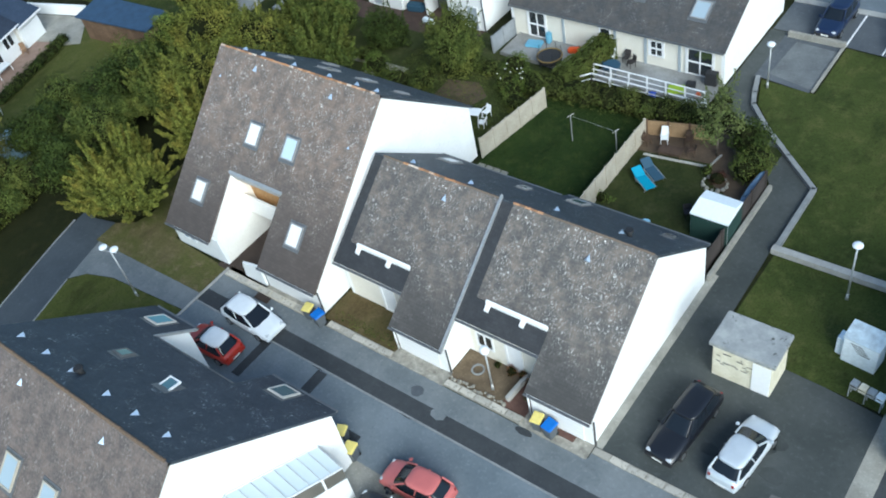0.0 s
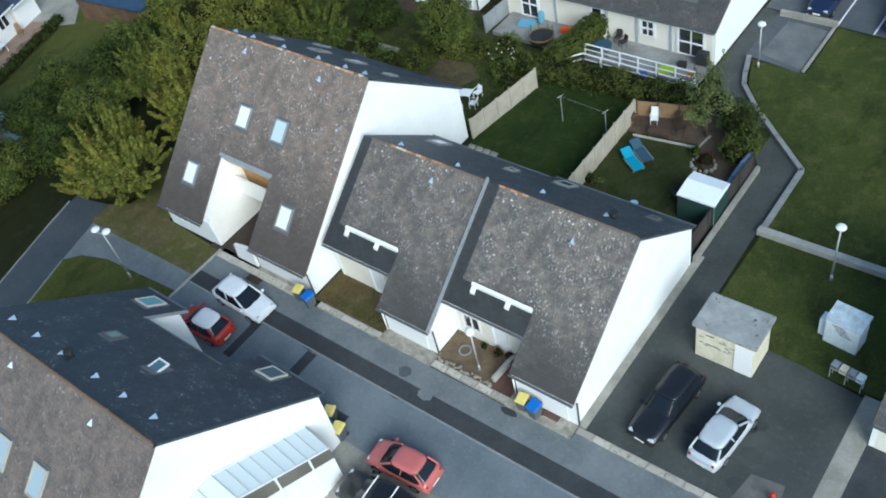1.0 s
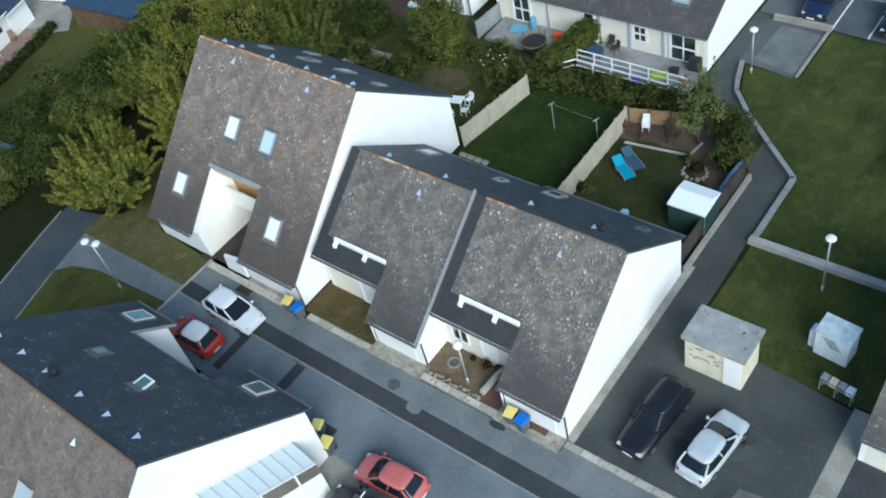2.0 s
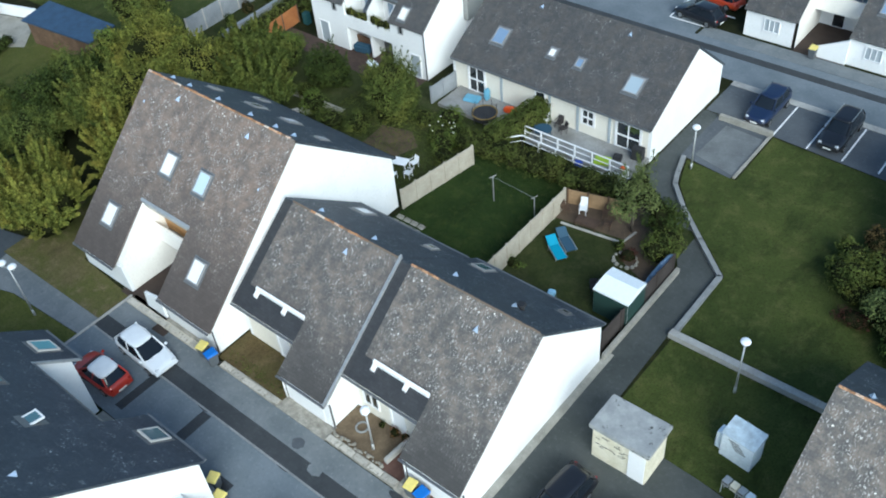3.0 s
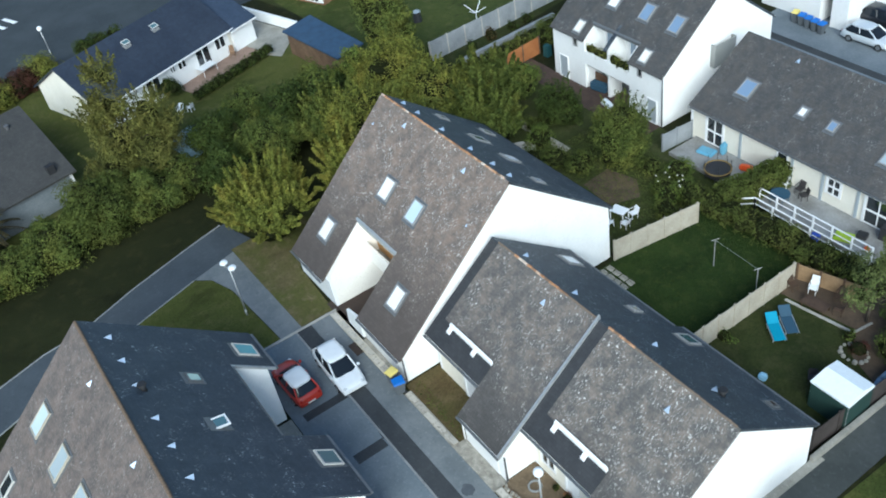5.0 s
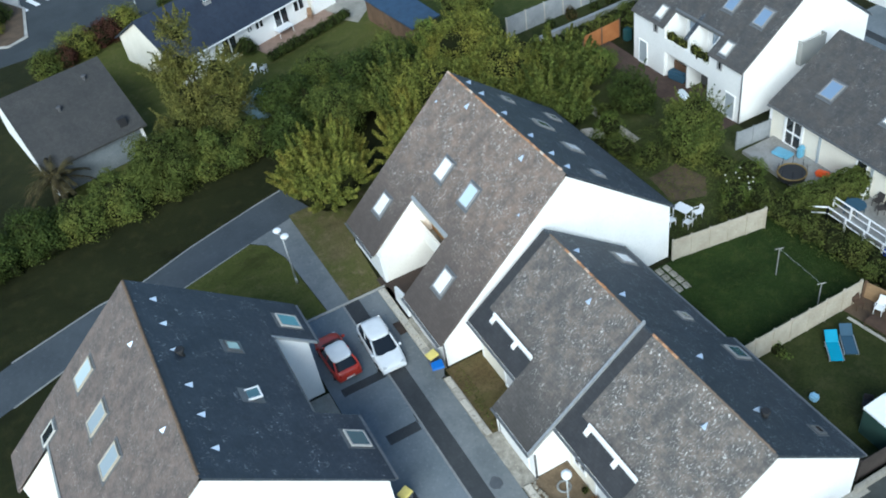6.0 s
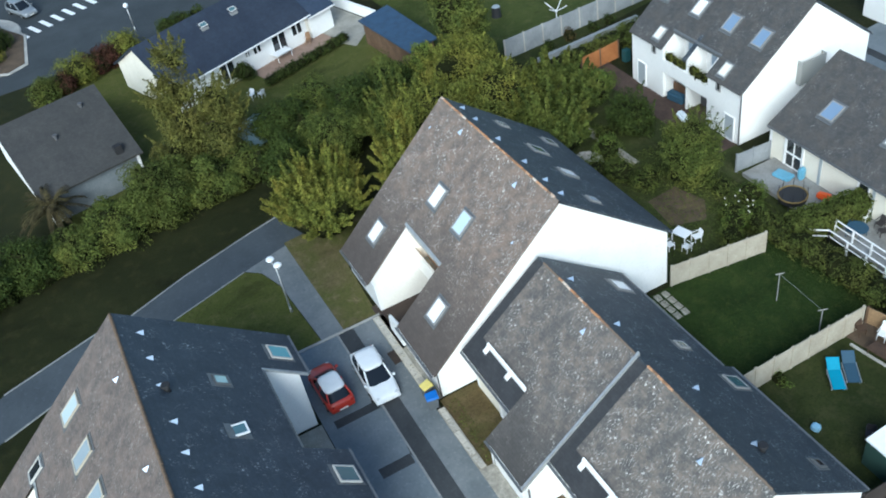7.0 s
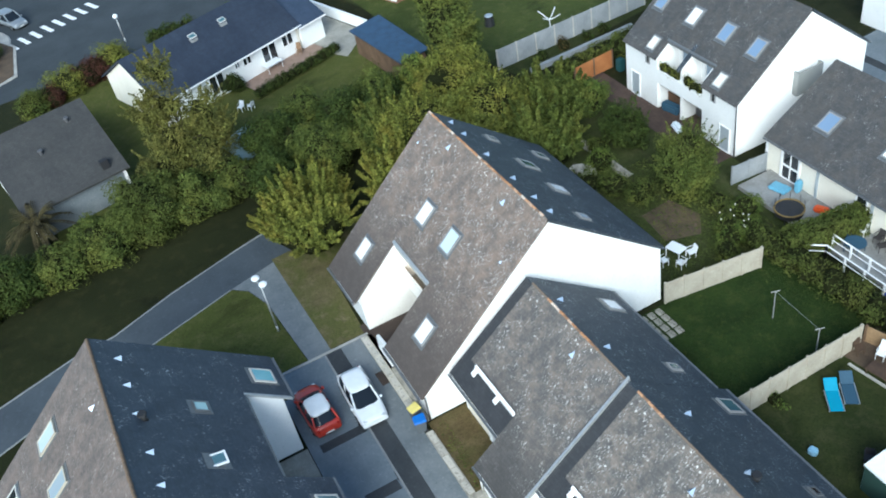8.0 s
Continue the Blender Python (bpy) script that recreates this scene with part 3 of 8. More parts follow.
sheet("road", [[(-120, -40), (-92, -40), (-90.5, 4), (-91.5, 14), (-88, 30), (-90, 70), (-112, 70), (-118, 20)]], 0.03, M_ASPHALT_F, "wide blue-grey asphalt road with a crossing", "road")


# ---- houses ----
M_PORCH = mat_two("porch_paving", (0.040, 0.028, 0.022), (0.062, 0.044, 0.034), 0.8, 0.9, 10.0, bump=0.2, fine_amt=0.3)


def ridge_bm():
    bm = bmesh.new()
    sec = [(-0.12, -0.08), (-0.07, 0.02), (0.0, 0.045), (0.07, 0.02), (0.12, -0.08), (0.0, -0.02)]
    prism(bm, [(0, y, z) for y, z in sec], [(0.37, y * 1.08, z * 1.1 + 0.008) for y, z in sec])
    return bm


M_RIDGE_D = mat_two("ridge_brown", (0.10, 0.075, 0.055), (0.19, 0.125, 0.08), 2.5, 0.85, 9.0)
M_RIDGE_O = mat_two("ridge_weathered", (0.11, 0.088, 0.072), (0.19, 0.140, 0.105), 2.5, 0.85, 9.0)
RIDGE_ME = mesh_of("ridge_tile", ridge_bm(), M_RIDGE)
RIDGE_OLD_ME = mesh_of("ridge_tile", ridge_bm(), M_RIDGE_O)


def ridge_row(house, x0, x1, y, z, me=None, fat=0.56, clay=(0, 1)):
    """Ridge tiles end to end; those within the clay share of the row are orange, the rest dull."""
    r = random.Random(int(x0 * 7))
    n = int((x1 - x0) / 0.36)
    base = house.matrix_basis.translation
    for k in range(n):
        share("ridge_tile", me or (RIDGE_ME if clay[0] <= k / n <= clay[1] else RIDGE_OLD_ME), house, pose(x0 + k * 0.36 - base.x, y - base.y, z - base.z + r.uniform(-0.01, 0.015), 0, 0, r.uniform(-2, 2)) @ Matrix.Diagonal((1, fat, fat, 1)))


def on(plane, y):
    return plane[1] + plane[2] * (y - plane[0])


def skylight(house, x, y, plane, w=1.0, h=1.35, glass=None, bars=None, label="roof window with a coloured pane", lift=0.09, open_deg=0.0):
    """A roof window: frame of four bars, pane, and flashing, on a slope."""
    ang = math.degrees(math.atan(plane[2]))
    base = house.matrix_basis.translation
    at = pose(x - base.x, y - base.y, on(plane, y) - base.z, ang)
    bm = bmesh.new()
    box(bm, -w / 2 - 0.12, w / 2 + 0.12, -h / 2 - 0.2, h / 2 + 0.14, 0.0, 0.025)
    win = part("skylight", bm, M_ZINC_D, house, label)
    win.matrix_basis = at
    bm = bmesh.new()
    f = 0.09
    for a in ((-w / 2, -w / 2 + f, -h / 2, h / 2), (w / 2 - f, w / 2, -h / 2, h / 2), (-w / 2 + f, w / 2 - f, -h / 2, -h / 2 + f), (-w / 2 + f, w / 2 - f, h / 2 - f, h / 2)):
        box(bm, *a, 0.02, lift + 0.03)
    fr = part("frame", bm, bars or M_FRAME, win, bevel=0.008)
    bm = bmesh.new()
    box(bm, -w / 2 + f, w / 2 - f, -h / 2 + f, h / 2 - f, 0.02, lift)
    pa = part("pane", bm, glass or M_SKYGLASS, win)
    if open_deg:
        for o in (fr, pa):
            o.matrix_basis = pose(0, 0, 0.05, open_deg)
    return win




def vent_mesh():
    bm = bmesh.new()
    base = [bm.verts.new(p) for p in ((-0.25, -0.24, 0), (0.25, -0.24, 0), (0.0, 0.30, 0.0))]
    top = bm.verts.new((0.0, -0.17, 0.30))
    bm.faces.new(base)
    for i in range(3):
        bm.faces.new((base[i], base[(i + 1) % 3], top))
    return mesh_of("roof_vent", bm, M_VENT)


VENT_ME = vent_mesh()


def vents(house, spots, plane, size=1.0):
    base = house.matrix_basis.translation
    ang = math.degrees(math.atan(plane[2]))
    for x, y in spots:
        ob = share("roof_vent", VENT_ME, house, pose(x - base.x, y - base.y, on(plane, y) - base.z, ang, 0, 0) @ pose(0, 0, 0, 0, 0, 180 if plane[2] < 0 else 0) @ Matrix.Diagonal((size * 0.70, size * 0.70, size * 0.70, 1)))


def flue(house, x, y, plane):
    """A short black flue with a flat cap, standing out of a slope."""
    z = on(plane, y)
    bm = bmesh.new()
    tube(bm, (x, y, z - 0.15), (x, y, z + 0.34), 0.15, 0.13, 12)
    f = part("flue", bm, M_TRIM_R, house, "short black flue pipe", world=True, smooth=True)
    bm = bmesh.new()
    tube(bm, (x, y, z + 0.36), (x, y, z + 0.44), 0.24, 0.20, 12)
    part("cap", bm, M_TRIM_R, f, world=True)


def roof(house, poly, plane, mat, name="roof_slope", th=0.14, label=""):
    """A roof slope whose own axes lie in its plane, so that the courses of slates run along it."""
    ang = math.atan(plane[2])
    base = house.matrix_basis.translation
    bm = bmesh.new()
    pts = [(x, (y - plane[0]) / math.cos(ang)) for x, y in poly]
    prism(bm, [(x - base.x, v, -th) for x, v in pts], [(x - base.x, v, 0) for x, v in pts])
    ob = part(name, bm, mat, house, label)
    ob.matrix_basis = pose(0, plane[0] - base.y, plane[1] - base.z, math.degrees(ang))
    return ob


def window(house, name, x0, x1, z0, z1, y, face=-1, panes=2, bars=None, glass=None, depth=0.07, axis="y"):
    """A framed window or glazed door in a wall across y (or x); face: the way that it looks."""
    def bx(bm, a0, a1, d0, d1, c0, c1):
        d0, d1 = sorted((y + face * d0, y + face * d1))
        return box(bm, a0, a1, d0, d1, c0, c1) if axis == "y" else box(bm, d0, d1, a0, a1, c0, c1)
    bm = bmesh.new()
    bx(bm, x0, x1, -0.05, 0.012, z0, z1)
    win = part(name, bm, glass or M_GLASS, house, world=True)
    bm = bmesh.new()
    f = 0.07
    for k in range(panes + 1):
        c = x0 + (x1 - x0) * k / panes
        bx(bm, max(x0, c - f / 2) - (f if k == 0 else 0), min(x1, c + f / 2) + (f if k == panes else 0), 0.0, depth, z0 - f, z1 + f)
    for c in (z0 - f / 2, z1 + f / 2):
        bx(bm, x0, x1, 0.0, depth - 0.004, c - f / 2, c + f / 2)
    part("frame", bm, bars or M_WHITE, win, world=True)
    return win


def shutters(house, x0, x1, z0, z1, y, face=-1):
    for a, b in ((x0, (x0 + x1) / 2 - 0.01), ((x0 + x1) / 2 + 0.01, x1)):
        bm = bmesh.new()
        d0, d1 = sorted((y, y + face * 0.05))
        box(bm, a, b, d0, d1, z0, z1)
        for k in range(4):
            c = z0 + (z1 - z0) * (k + 0.5) / 4
            e0, e1 = sorted((y + face * 0.05, y + face * 0.065))
            box(bm, a + 0.04, b - 0.04, e0, e1, c - 0.05, c + 0.05)
        part("shutter", bm, M_SHUTTER, house, "grey-blue wooden shutter", world=True)


def garage_door(house, x0, x1, z1, y, face=-1):
    bm = bmesh.new()
    d0, d1 = sorted((y - face * 0.02, y + face * 0.03))
    n = 5
    for k in range(n):
        a = z1 * k / n + 0.05
        box(bm, x0, x1, d0, d1, a + 0.004, a + z1 / n - 0.004)
    part("garage_door", bm, M_WHITE, house, "white sectional garage door", world=True, bevel=0.006)


def downpipe(house, x, y, z1, mat=None):
    bm = bmesh.new()
    tube(bm, (x, y, 0.05), (x, y, z1), 0.05)
    part("downpipe", bm, mat or M_PIPE, house, world=True, smooth=True)


def gutter(house, x0, x1, y, z, mat=None):
    bm = bmesh.new()
    sec = [(-0.06, 0.05), (-0.07, -0.01), (-0.03, -0.06), (0.03, -0.06), (0.07, -0.01), (0.06, 0.05)]
    prism(bm, [(x0, y + a, z + b) for a, b in sec], [(x1, y + a, z + b) for a, b in sec])
    part("gutter", bm, mat or M_ZINC_D, house, world=True)


def gable_wall(house, x0, x1, profile, name="gable_wall", mat=None):
    bm = bmesh.new()
    across(bm, x0, x1, profile)
    return part(name, bm, mat or M_PLASTER, house, world=True)


def wall_box(house, *b, name="wall", mat=None):
    bm = bmesh.new()
    box(bm, *b)
    return part(name, bm, mat or M_PLASTER, house, world=True)


def sloped_bar(house, x0, x1, y0, y1, plane, z0, z1, name="flashing", mat=None, label=""):
    bm = bmesh.new()
    prism(bm, [(x, y, on(plane, y) + z0) for x, y in rect(x0, x1, y0, y1)], [(x, y, on(plane, y) + z1) for x, y in rect(x0, x1, y0, y1)])
    return part(name, bm, mat or M_ZINC, house, label, world=True)


def notch_house(x0, x1, ye, yr, yb, ze, zr, zb, n0, n1, yn, label, slate=None, back_walls=None, batter=0.0, screen=None, boarded=False):
    """A tall house whose long slope is cut open over the entrance, with a balcony in the cut."""
    h = thing("house", ((x0 + x1) / 2, (ye + yb) / 2, 0), label, "house", "terraced houses")
    front, back = (yr, zr, (zr - ze) / (yr - ye)), (yr, zr, (zb - zr) / (yb - yr))
    e = 0.35 if yr > ye else -0.35
    roof(h, [(x0 - 0.1, ye), (n0, ye), (n0, yn), (n1, yn), (n1, ye), (x1 + 0.06, ye), (x1 + 0.06, yr), (x0 - 0.1, yr)], front, slate or M_SLATE_A, label="weathered brown-grey slates with lichen")
    s = 1 if yr > ye else -1
    yw, ybw = ye + s * 0.3, yb - s * 0.3
    pr = [(yw, 0), (ybw, 0), (ybw, on(back, ybw) - 0.2), (yr, zr - 0.22), (yw, on(front, yw) - 0.2)]
    gable_wall(h, x0, x0 + 0.25, pr)
    gable_wall(h, x1 - 0.25, x1, pr)
    lo, hi = on(front, yw) - 0.2, on(back, ybw) - 0.22
    fa, fb = sorted((yw, yw + s * 0.22))
    wall_box(h, x0 + 0.25, n0 - 0.25, fa, fb, 0, lo)
    wall_box(h, n1 + 0.25, x1 - 0.25, fa, fb, 0, lo)
    ba, bb = sorted((ybw, ybw - s * 0.22))
    if back_walls is None:
        wall_box(h, x0 + 0.25, x1 - 0.25, ba, bb, 0, hi)
    for xa, xb, yw2 in back_walls or ():
        wall_box(h, xa, xb, yw2 - 0.22, yw2, 0, on(back, yw2) - 0.22)
    side = [(yw, 0), (yn + s * 1.9, 0), (yn + s * 1.9, on(front, yn + s * 1.9) - 0.2), (yw, lo)]
    bm = bmesh.new()
    ztop = side[2][1] + 0.17
    lean = batter * (1 - lo / ztop)
    side2 = [(max(a, yw + 0.19) if s > 0 else min(a, yw - 0.19), z) for a, z in side] if batter else side
    prism(bm, [(n0 - 0.25, a, z if z == 0 else z + 0.17) for a, z in side2], [(n0 + batter * (1 - (z if z == 0 else z + 0.17) / ztop), a, z if z == 0 else z + 0.17) for a, z in side2])
    part("side_wall", bm, M_WARM, h, "white porch wall, its plaster tinted for warm bounced light", world=True)
    gable_wall(h, n1, n1 + 0.25, [(a, z if z == 0 else z + 0.17) for a, z in side], "side_wall")
    c0, c1 = sorted((yn + s * 1.6, yn + s * 1.8))
    wall_box(h, n0, n1, c0, c1, 0, on(front, yn + s * 1.6) - 0.2, name="recess_wall")
    if boarded:
        nb = 14
        for k in range(nb):
            bm = bmesh.new()
            w = (n1 - n0 - 0.04) / nb
            box(bm, n0 + 0.02 + k * w, n0 + 0.02 + (k + 1) * w - 0.015, *sorted((yn + s * 0.80, yn + s * 0.84)), 2.45, on(front, yn + s * 0.84) - 0.3)
            part("board", bm, M_WOOD, h, world=True)
    d0, d1 = sorted((yn, yn + s * 0.14))
    wall_box(h, n0, n1, d0, d1, 2.0, 3.4, name="balcony_parapet", mat=M_WARM)
    f0, f1 = sorted((yn + s * 0.14, yn + s * 1.6))
    wall_box(h, n0, n1, f0, f1, 2.25, 2.42, name="balcony_floor", mat=M_CONCRETE)
    bm = bmesh.new()
    box(bm, n0, n1, *sorted((yn + s * 0.05, yn + s * 1.6)), on(front, yn) - 0.36, on(front, yn) - 0.24)
    part("soffit", bm, M_WOOD, h, "orange-brown boarded soffit", world=True)
    sloped_bar(h, n0 - 0.1, n1 + 0.1, *sorted((yn - s * 0.02, yn + s * 0.12)), front, -0.2, 0.07)
    window(h, "door", n0 + 1.0, n0 + 1.95, 0.1, 2.05, c0 if s > 0 else c1, -s, 1, glass=M_DARKGLASS)
    window(h, "balcony_door", n0 + 2.2, n0 + 3.6, 2.55, 4.3, c0 if s > 0 else c1, -s, 2)
    p0, p1 = sorted((ye - s * 0.1, yn + s * 1.6))
    bm = bmesh.new()
    box(bm, n0, n1, p0, p1, 0.0, 0.05)
    part("porch_floor", bm, M_PORCH, h, "dark brown paved porch", world=True)
    if screen:
        bm = bmesh.new()
        xa, xb, zs = screen
        ya, yb2 = sorted((ye + s * 0.15, ye + s * 0.33))
        prism(bm, [(xa, ya, 0), (xb, ya, 0), (xb, yb2, 0), (xa, yb2, 0)], [(xa + 0.2, ya, zs), (xb, ya, zs + 0.4), (xb, yb2, zs + 0.4), (xa + 0.2, yb2, zs)])
        part("screen_wall", bm, M_PLASTER, h, "low white screen wall of the porch", world=True, bevel=0.02)
    bm = bmesh.new()
    prism(bm, [(n0 - 0.25, fa, 0), (n0 + batter + 0.012, fa, 0), (n0 + batter + 0.012, fb, 0), (n0 - 0.25, fb, 0)], [(n0 - 0.25, fa, lo), (n0 + lean + 0.012, fa, lo), (n0 + lean + 0.012, fb, lo), (n0 - 0.25, fb, lo)])
    part("wall", bm, M_PLASTER, h, world=True)
    return h, front, back


# the tall house at the end of the row
AX0, AX1 = -45.30, -32.05
tall, AF, AB = notch_house(AX0, AX1, 19.72, 28.6, 36.0, 1.95, 9.93, 3.97, -41.2, -36.75, 23.1, "tall white house, steep slate roof cut open over its entrance", batter=0.72, boarded=True, screen=(-38.75, -36.85, 1.3))
roof(tall, rect(AX0 - 0.1, AX1 + 0.06, 28.6, 36.05), AB, M_SLATE_N, label="dark blue-grey slates, shade of the back slope in their colour")
ridge_row(tall, AX0, AX1, 28.6, 9.97)
for x, y, g in ((-40.25, 25.17, M_SKYWHITE), (-37.1, 25.15, M_SKYPALE), (-43.25, 21.8, M_SKYWHITE), (-34.7, 21.7, M_SKYWHITE)):
    skylight(tall, x, y, AF, 1.05, 1.4, g)
vents(tall, ((-41.85, 28.0), (-35.4, 27.9)), AF)
vents(tall, ((-44.6, 27.2), (-33.0, 26.1)), AF, 0.5)
vents(tall, [(x, 29.4) for x in (-44.3, -42.65, -39.9, -36.95, -34.75, -33.2)], AB)
for x, y, w, hh, g in ((-43.4, 31.6, 0.7, 0.8, M_TEALGLASS), (-40.2, 32.2, 1.0, 1.25, M_TEALGLASS), (-37.2, 32.4, 0.9, 1.2, M_SKYWHITE), (-33.6, 31.7, 0.62, 0.8, M_SHUTTER), (-42.9, 34.6, 0.8, 1.0, M_TEALGLASS)):
    skylight(tall, x, y, AB, w, hh, g, M_FRAME)
gutter(tall, AX0 - 0.1, -41.2, 19.65, 1.88)
gutter(tall, -36.75, AX1, 19.65, 1.88)
downpipe(tall, AX1 + 0.06, 19.95, 1.9)
window(tall, "window", -44.4, -43.2, 0.9, 1.7, 20.02, -1, 2)
garage_door(tall, -35.6, -33.0, 1.55, 20.02)


def wing_house(x0, x1, w0, mat, eave_back, label, fascia, strip=0.75, zr=7.31, yr=26.77, tiles=(0, 1)):
    """A lower house: a wing with the garage reaches forward, and the rest stands back under a shorter eave."""
    h = thing("house", ((x0 + x1) / 2, 26.5, 0), label, "house", "terraced houses")
    F, B = (yr, zr, 0.751), (yr, zr, -0.785)
    roof(h, [(x0 + strip, 22.62), (w0, 22.62), (w0, 19.95), (x1 + 0.05, 19.95), (x1 + 0.05, yr), (x0 + strip, yr)], F, mat, label="weathered grey slates with pale lichen")
    roof(h, [(x0 + 0.02, 21.5), (w0, 21.5), (w0, 22.62), (x0 + strip, 22.62), (x0 + strip, yr + 0.02), (x0 + 0.02, yr + 0.02)], (yr, zr - 0.03, 0.751), M_SLATE_C, "washed_slope", label="clean dark slates washed by zinc runoff")
    roof(h, rect(x0 + 0.02, x1 + 0.05, yr, eave_back), B, M_SLATE_N, label="dark blue-grey slates, shade of the back slope in their colour")
    ridge_row(h, x0 + strip, x1 - 0.05, yr, zr + 0.04, clay=tiles)
    yb = eave_back - 0.3
    lo = on(F, 20.2) - 0.2
    gp = [(20.2, 0), (yb, 0), (yb, on(B, yb) - 0.2), (yr, zr - 0.22), (20.2, lo)]
    gable_wall(h, x1 - 0.25, x1, gp)
    gable_wall(h, x0, x0 + 0.25, [(22.1, 0), (yb, 0), (yb, on(B, yb) - 0.2), (yr, zr - 0.25), (22.1, on(F, 22.1) - 0.25)])
    wall_box(h, w0 + 0.12, x1 - 0.25, 20.2, 20.4, 0, lo, name="garage_wall")
    gable_wall(h, w0 + 0.12, w0 + 0.34, [(20.4, 0), (22.1, 0), (22.1, on(F, 22.1) - 0.2), (20.4, on(F, 20.4) - 0.2)], "side_wall")
    wall_box(h, x0 + 0.25, w0 + 0.3, 22.1, 22.3, 0, on(F, 22.1) - 0.24, name="front_wall", mat=M_CREAM)
    wall_box(h, x0 + 0.25, x1 - 0.25, yb - 0.22, yb, 0, on(B, yb) - 0.22, name="back_wall")
    garage_door(h, w0 + 0.55, x1 - 0.5, 1.75, 20.2)
    gutter(h, w0, x1 + 0.05, 19.88, on(F, 19.95) - 0.08)
    gutter(h, x0 + 0.05, w0, 21.43, on(F, 21.5) - 0.11)
    gutter(h, x0 + 0.05, x1 + 0.05, eave_back + 0.07, on(B, eave_back) - 0.08)
    downpipe(h, x1 + 0.07, 20.25, 1.95)
    downpipe(h, w0 + 0.02, 20.15, 1.95, M_WHITE)
    # white fascia over the lower strip of roof, with two short returns
    sloped_bar(h, fascia, w0 - 0.05, 22.50, 22.63, F, -0.06, 0.17, "fascia_board", M_BOARD, "white painted fascia board across the slope")
    for c in (fascia + 0.17, fascia * 0.38 + w0 * 0.62):
        sloped_bar(h, c - 0.13, c + 0.13, 22.22, 22.50, F, -0.05, 0.10, "fascia_bracket", M_BOARD)
    return h, F, B


midh, BF, BB = wing_house(-31.62, -22.95, -26.5, M_SLATE, 31.95, "low white terraced house with a grey slate roof and garage wing", -30.36, 0.68, tiles=(0.16, 0.72))
endh, CF, CB = wing_house(-22.9, -14.1, -17.76, M_SLATE_E, 32.5, "low white end house with a lichen-spotted slate roof", -21.5, tiles=(0.0, 0.22))
sloped_bar(midh, -23.01, -22.87, 19.9, 26.87, BF, -0.1, 0.13, "verge_flashing", M_ZINC, "pale zinc verge between two roofs")
vents(midh, ((-26.2, 25.95),), BF)
vents(midh, ((-29.6, 27.45), (-25.57, 27.45)), BB)
vents(endh, ((-17.25, 25.75),), CF)
vents(endh, ((-20.72, 28.3), (-16.93, 28.3)), CB)
flue(endh, -16.5, 28.45, CB)
skylight(midh, -29.8, 30.72, BB, 1.0, 1.2, M_SKYWHITE)
skylight(midh, -24.35, 30.5, BB, 0.6, 0.8, M_TEALGLASS, M_FRAME)
skylight(endh, -21.45, 31.5, CB, 1.0, 1.2, M_TEALGLASS, M_FRAME)
skylight(endh, -15.7, 31.1, CB, 0.55, 0.6, M_DARKGLASS, M_ZINC_D)
window(endh, "window", -22.2, -21.2, 0.9, 1.9, 22.1, -1, 2, glass=M_DARKGLASS)
window(endh, "door", -20.3, -19.4, 0.1, 2.05, 22.1, -1, 1, glass=M_BOARD)
window(midh, "door", -28.9, -28.0, 0.1, 2.05, 22.1, -1, 1, glass=M_BOARD)


# the tall house across the street
FX0, FX1 = -37.8, -24.0
# the green is a reflection painted into the pane
M_SKYGREEN = mat_glass("skylight_green_reflection", (0.30, 0.44, 0.42), 0.1)
M_CYAN = mat_glass("skylight_cyan_pane", (0.22, 0.50, 0.56), 0.1)
M_FRAME_B = mat_plain("skylight_frame_beige", (0.42, 0.38, 0.31), 0.5)
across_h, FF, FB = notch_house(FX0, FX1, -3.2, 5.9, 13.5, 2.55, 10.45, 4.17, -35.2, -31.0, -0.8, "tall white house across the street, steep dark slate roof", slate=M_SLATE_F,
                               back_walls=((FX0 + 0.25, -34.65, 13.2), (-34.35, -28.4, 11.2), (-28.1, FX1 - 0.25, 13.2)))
roof(across_h, [(FX0 - 0.1, 5.9), (FX1 + 0.06, 5.9), (FX1 + 0.06, 13.5), (-28.4, 13.5), (-28.4, 11.55), (-34.40, 11.55), (-34.40, 13.65), (FX0 - 0.1, 13.65)], FB, M_SLATE_S, label="dark blue-grey slates with pale lichen specks, shade in their colour")
for a, b in ((-34.65, -34.40), (-28.4, -28.15)):
    gable_wall(across_h, a, b, [(11.0, 0), (13.2, 0), (13.2, on(FB, 13.2) - 0.16), (11.0, on(FB, 11.0) - 0.16)], "side_wall")
sloped_bar(across_h, -34.45, -34.30, 11.5, 13.65, FB, -0.1, 0.05)
sloped_bar(across_h, -34.40, -28.4, 11.5, 11.6, FB, -0.12, 0.04, mat=M_ZINC_D)
ridge_row(across_h, FX0, FX1, 5.9, 10.48, mesh_of("ridge_tile", ridge_bm(), M_RIDGE_D), 0.7)
vents(across_h, [(x, 6.86) for x in (-36.45, -34.4, -32.35, -29.8, -27.8, -25.7)], FB)
vents(across_h, ((-33.8, 5.2), (-27.75, 5.25)), FF, 0.85)
flue(across_h, -32.0, 7.1, FB)
skylight(across_h, -36.0, 12.75, FB, 1.1, 1.3, M_CYAN, M_FRAME_L)
skylight(across_h, -33.1, 9.4, FB, 0.75, 0.8, M_SKYGREEN, M_ZINC_D)
skylight(across_h, -29.35, 9.2, FB, 0.75, 0.85, M_TEALGLASS, M_WHITE, "white roof window tilted open", open_deg=28)
skylight(across_h, -26.6, 12.8, FB, 1.1, 1.2, M_TEALGLASS, M_FRAME_L)
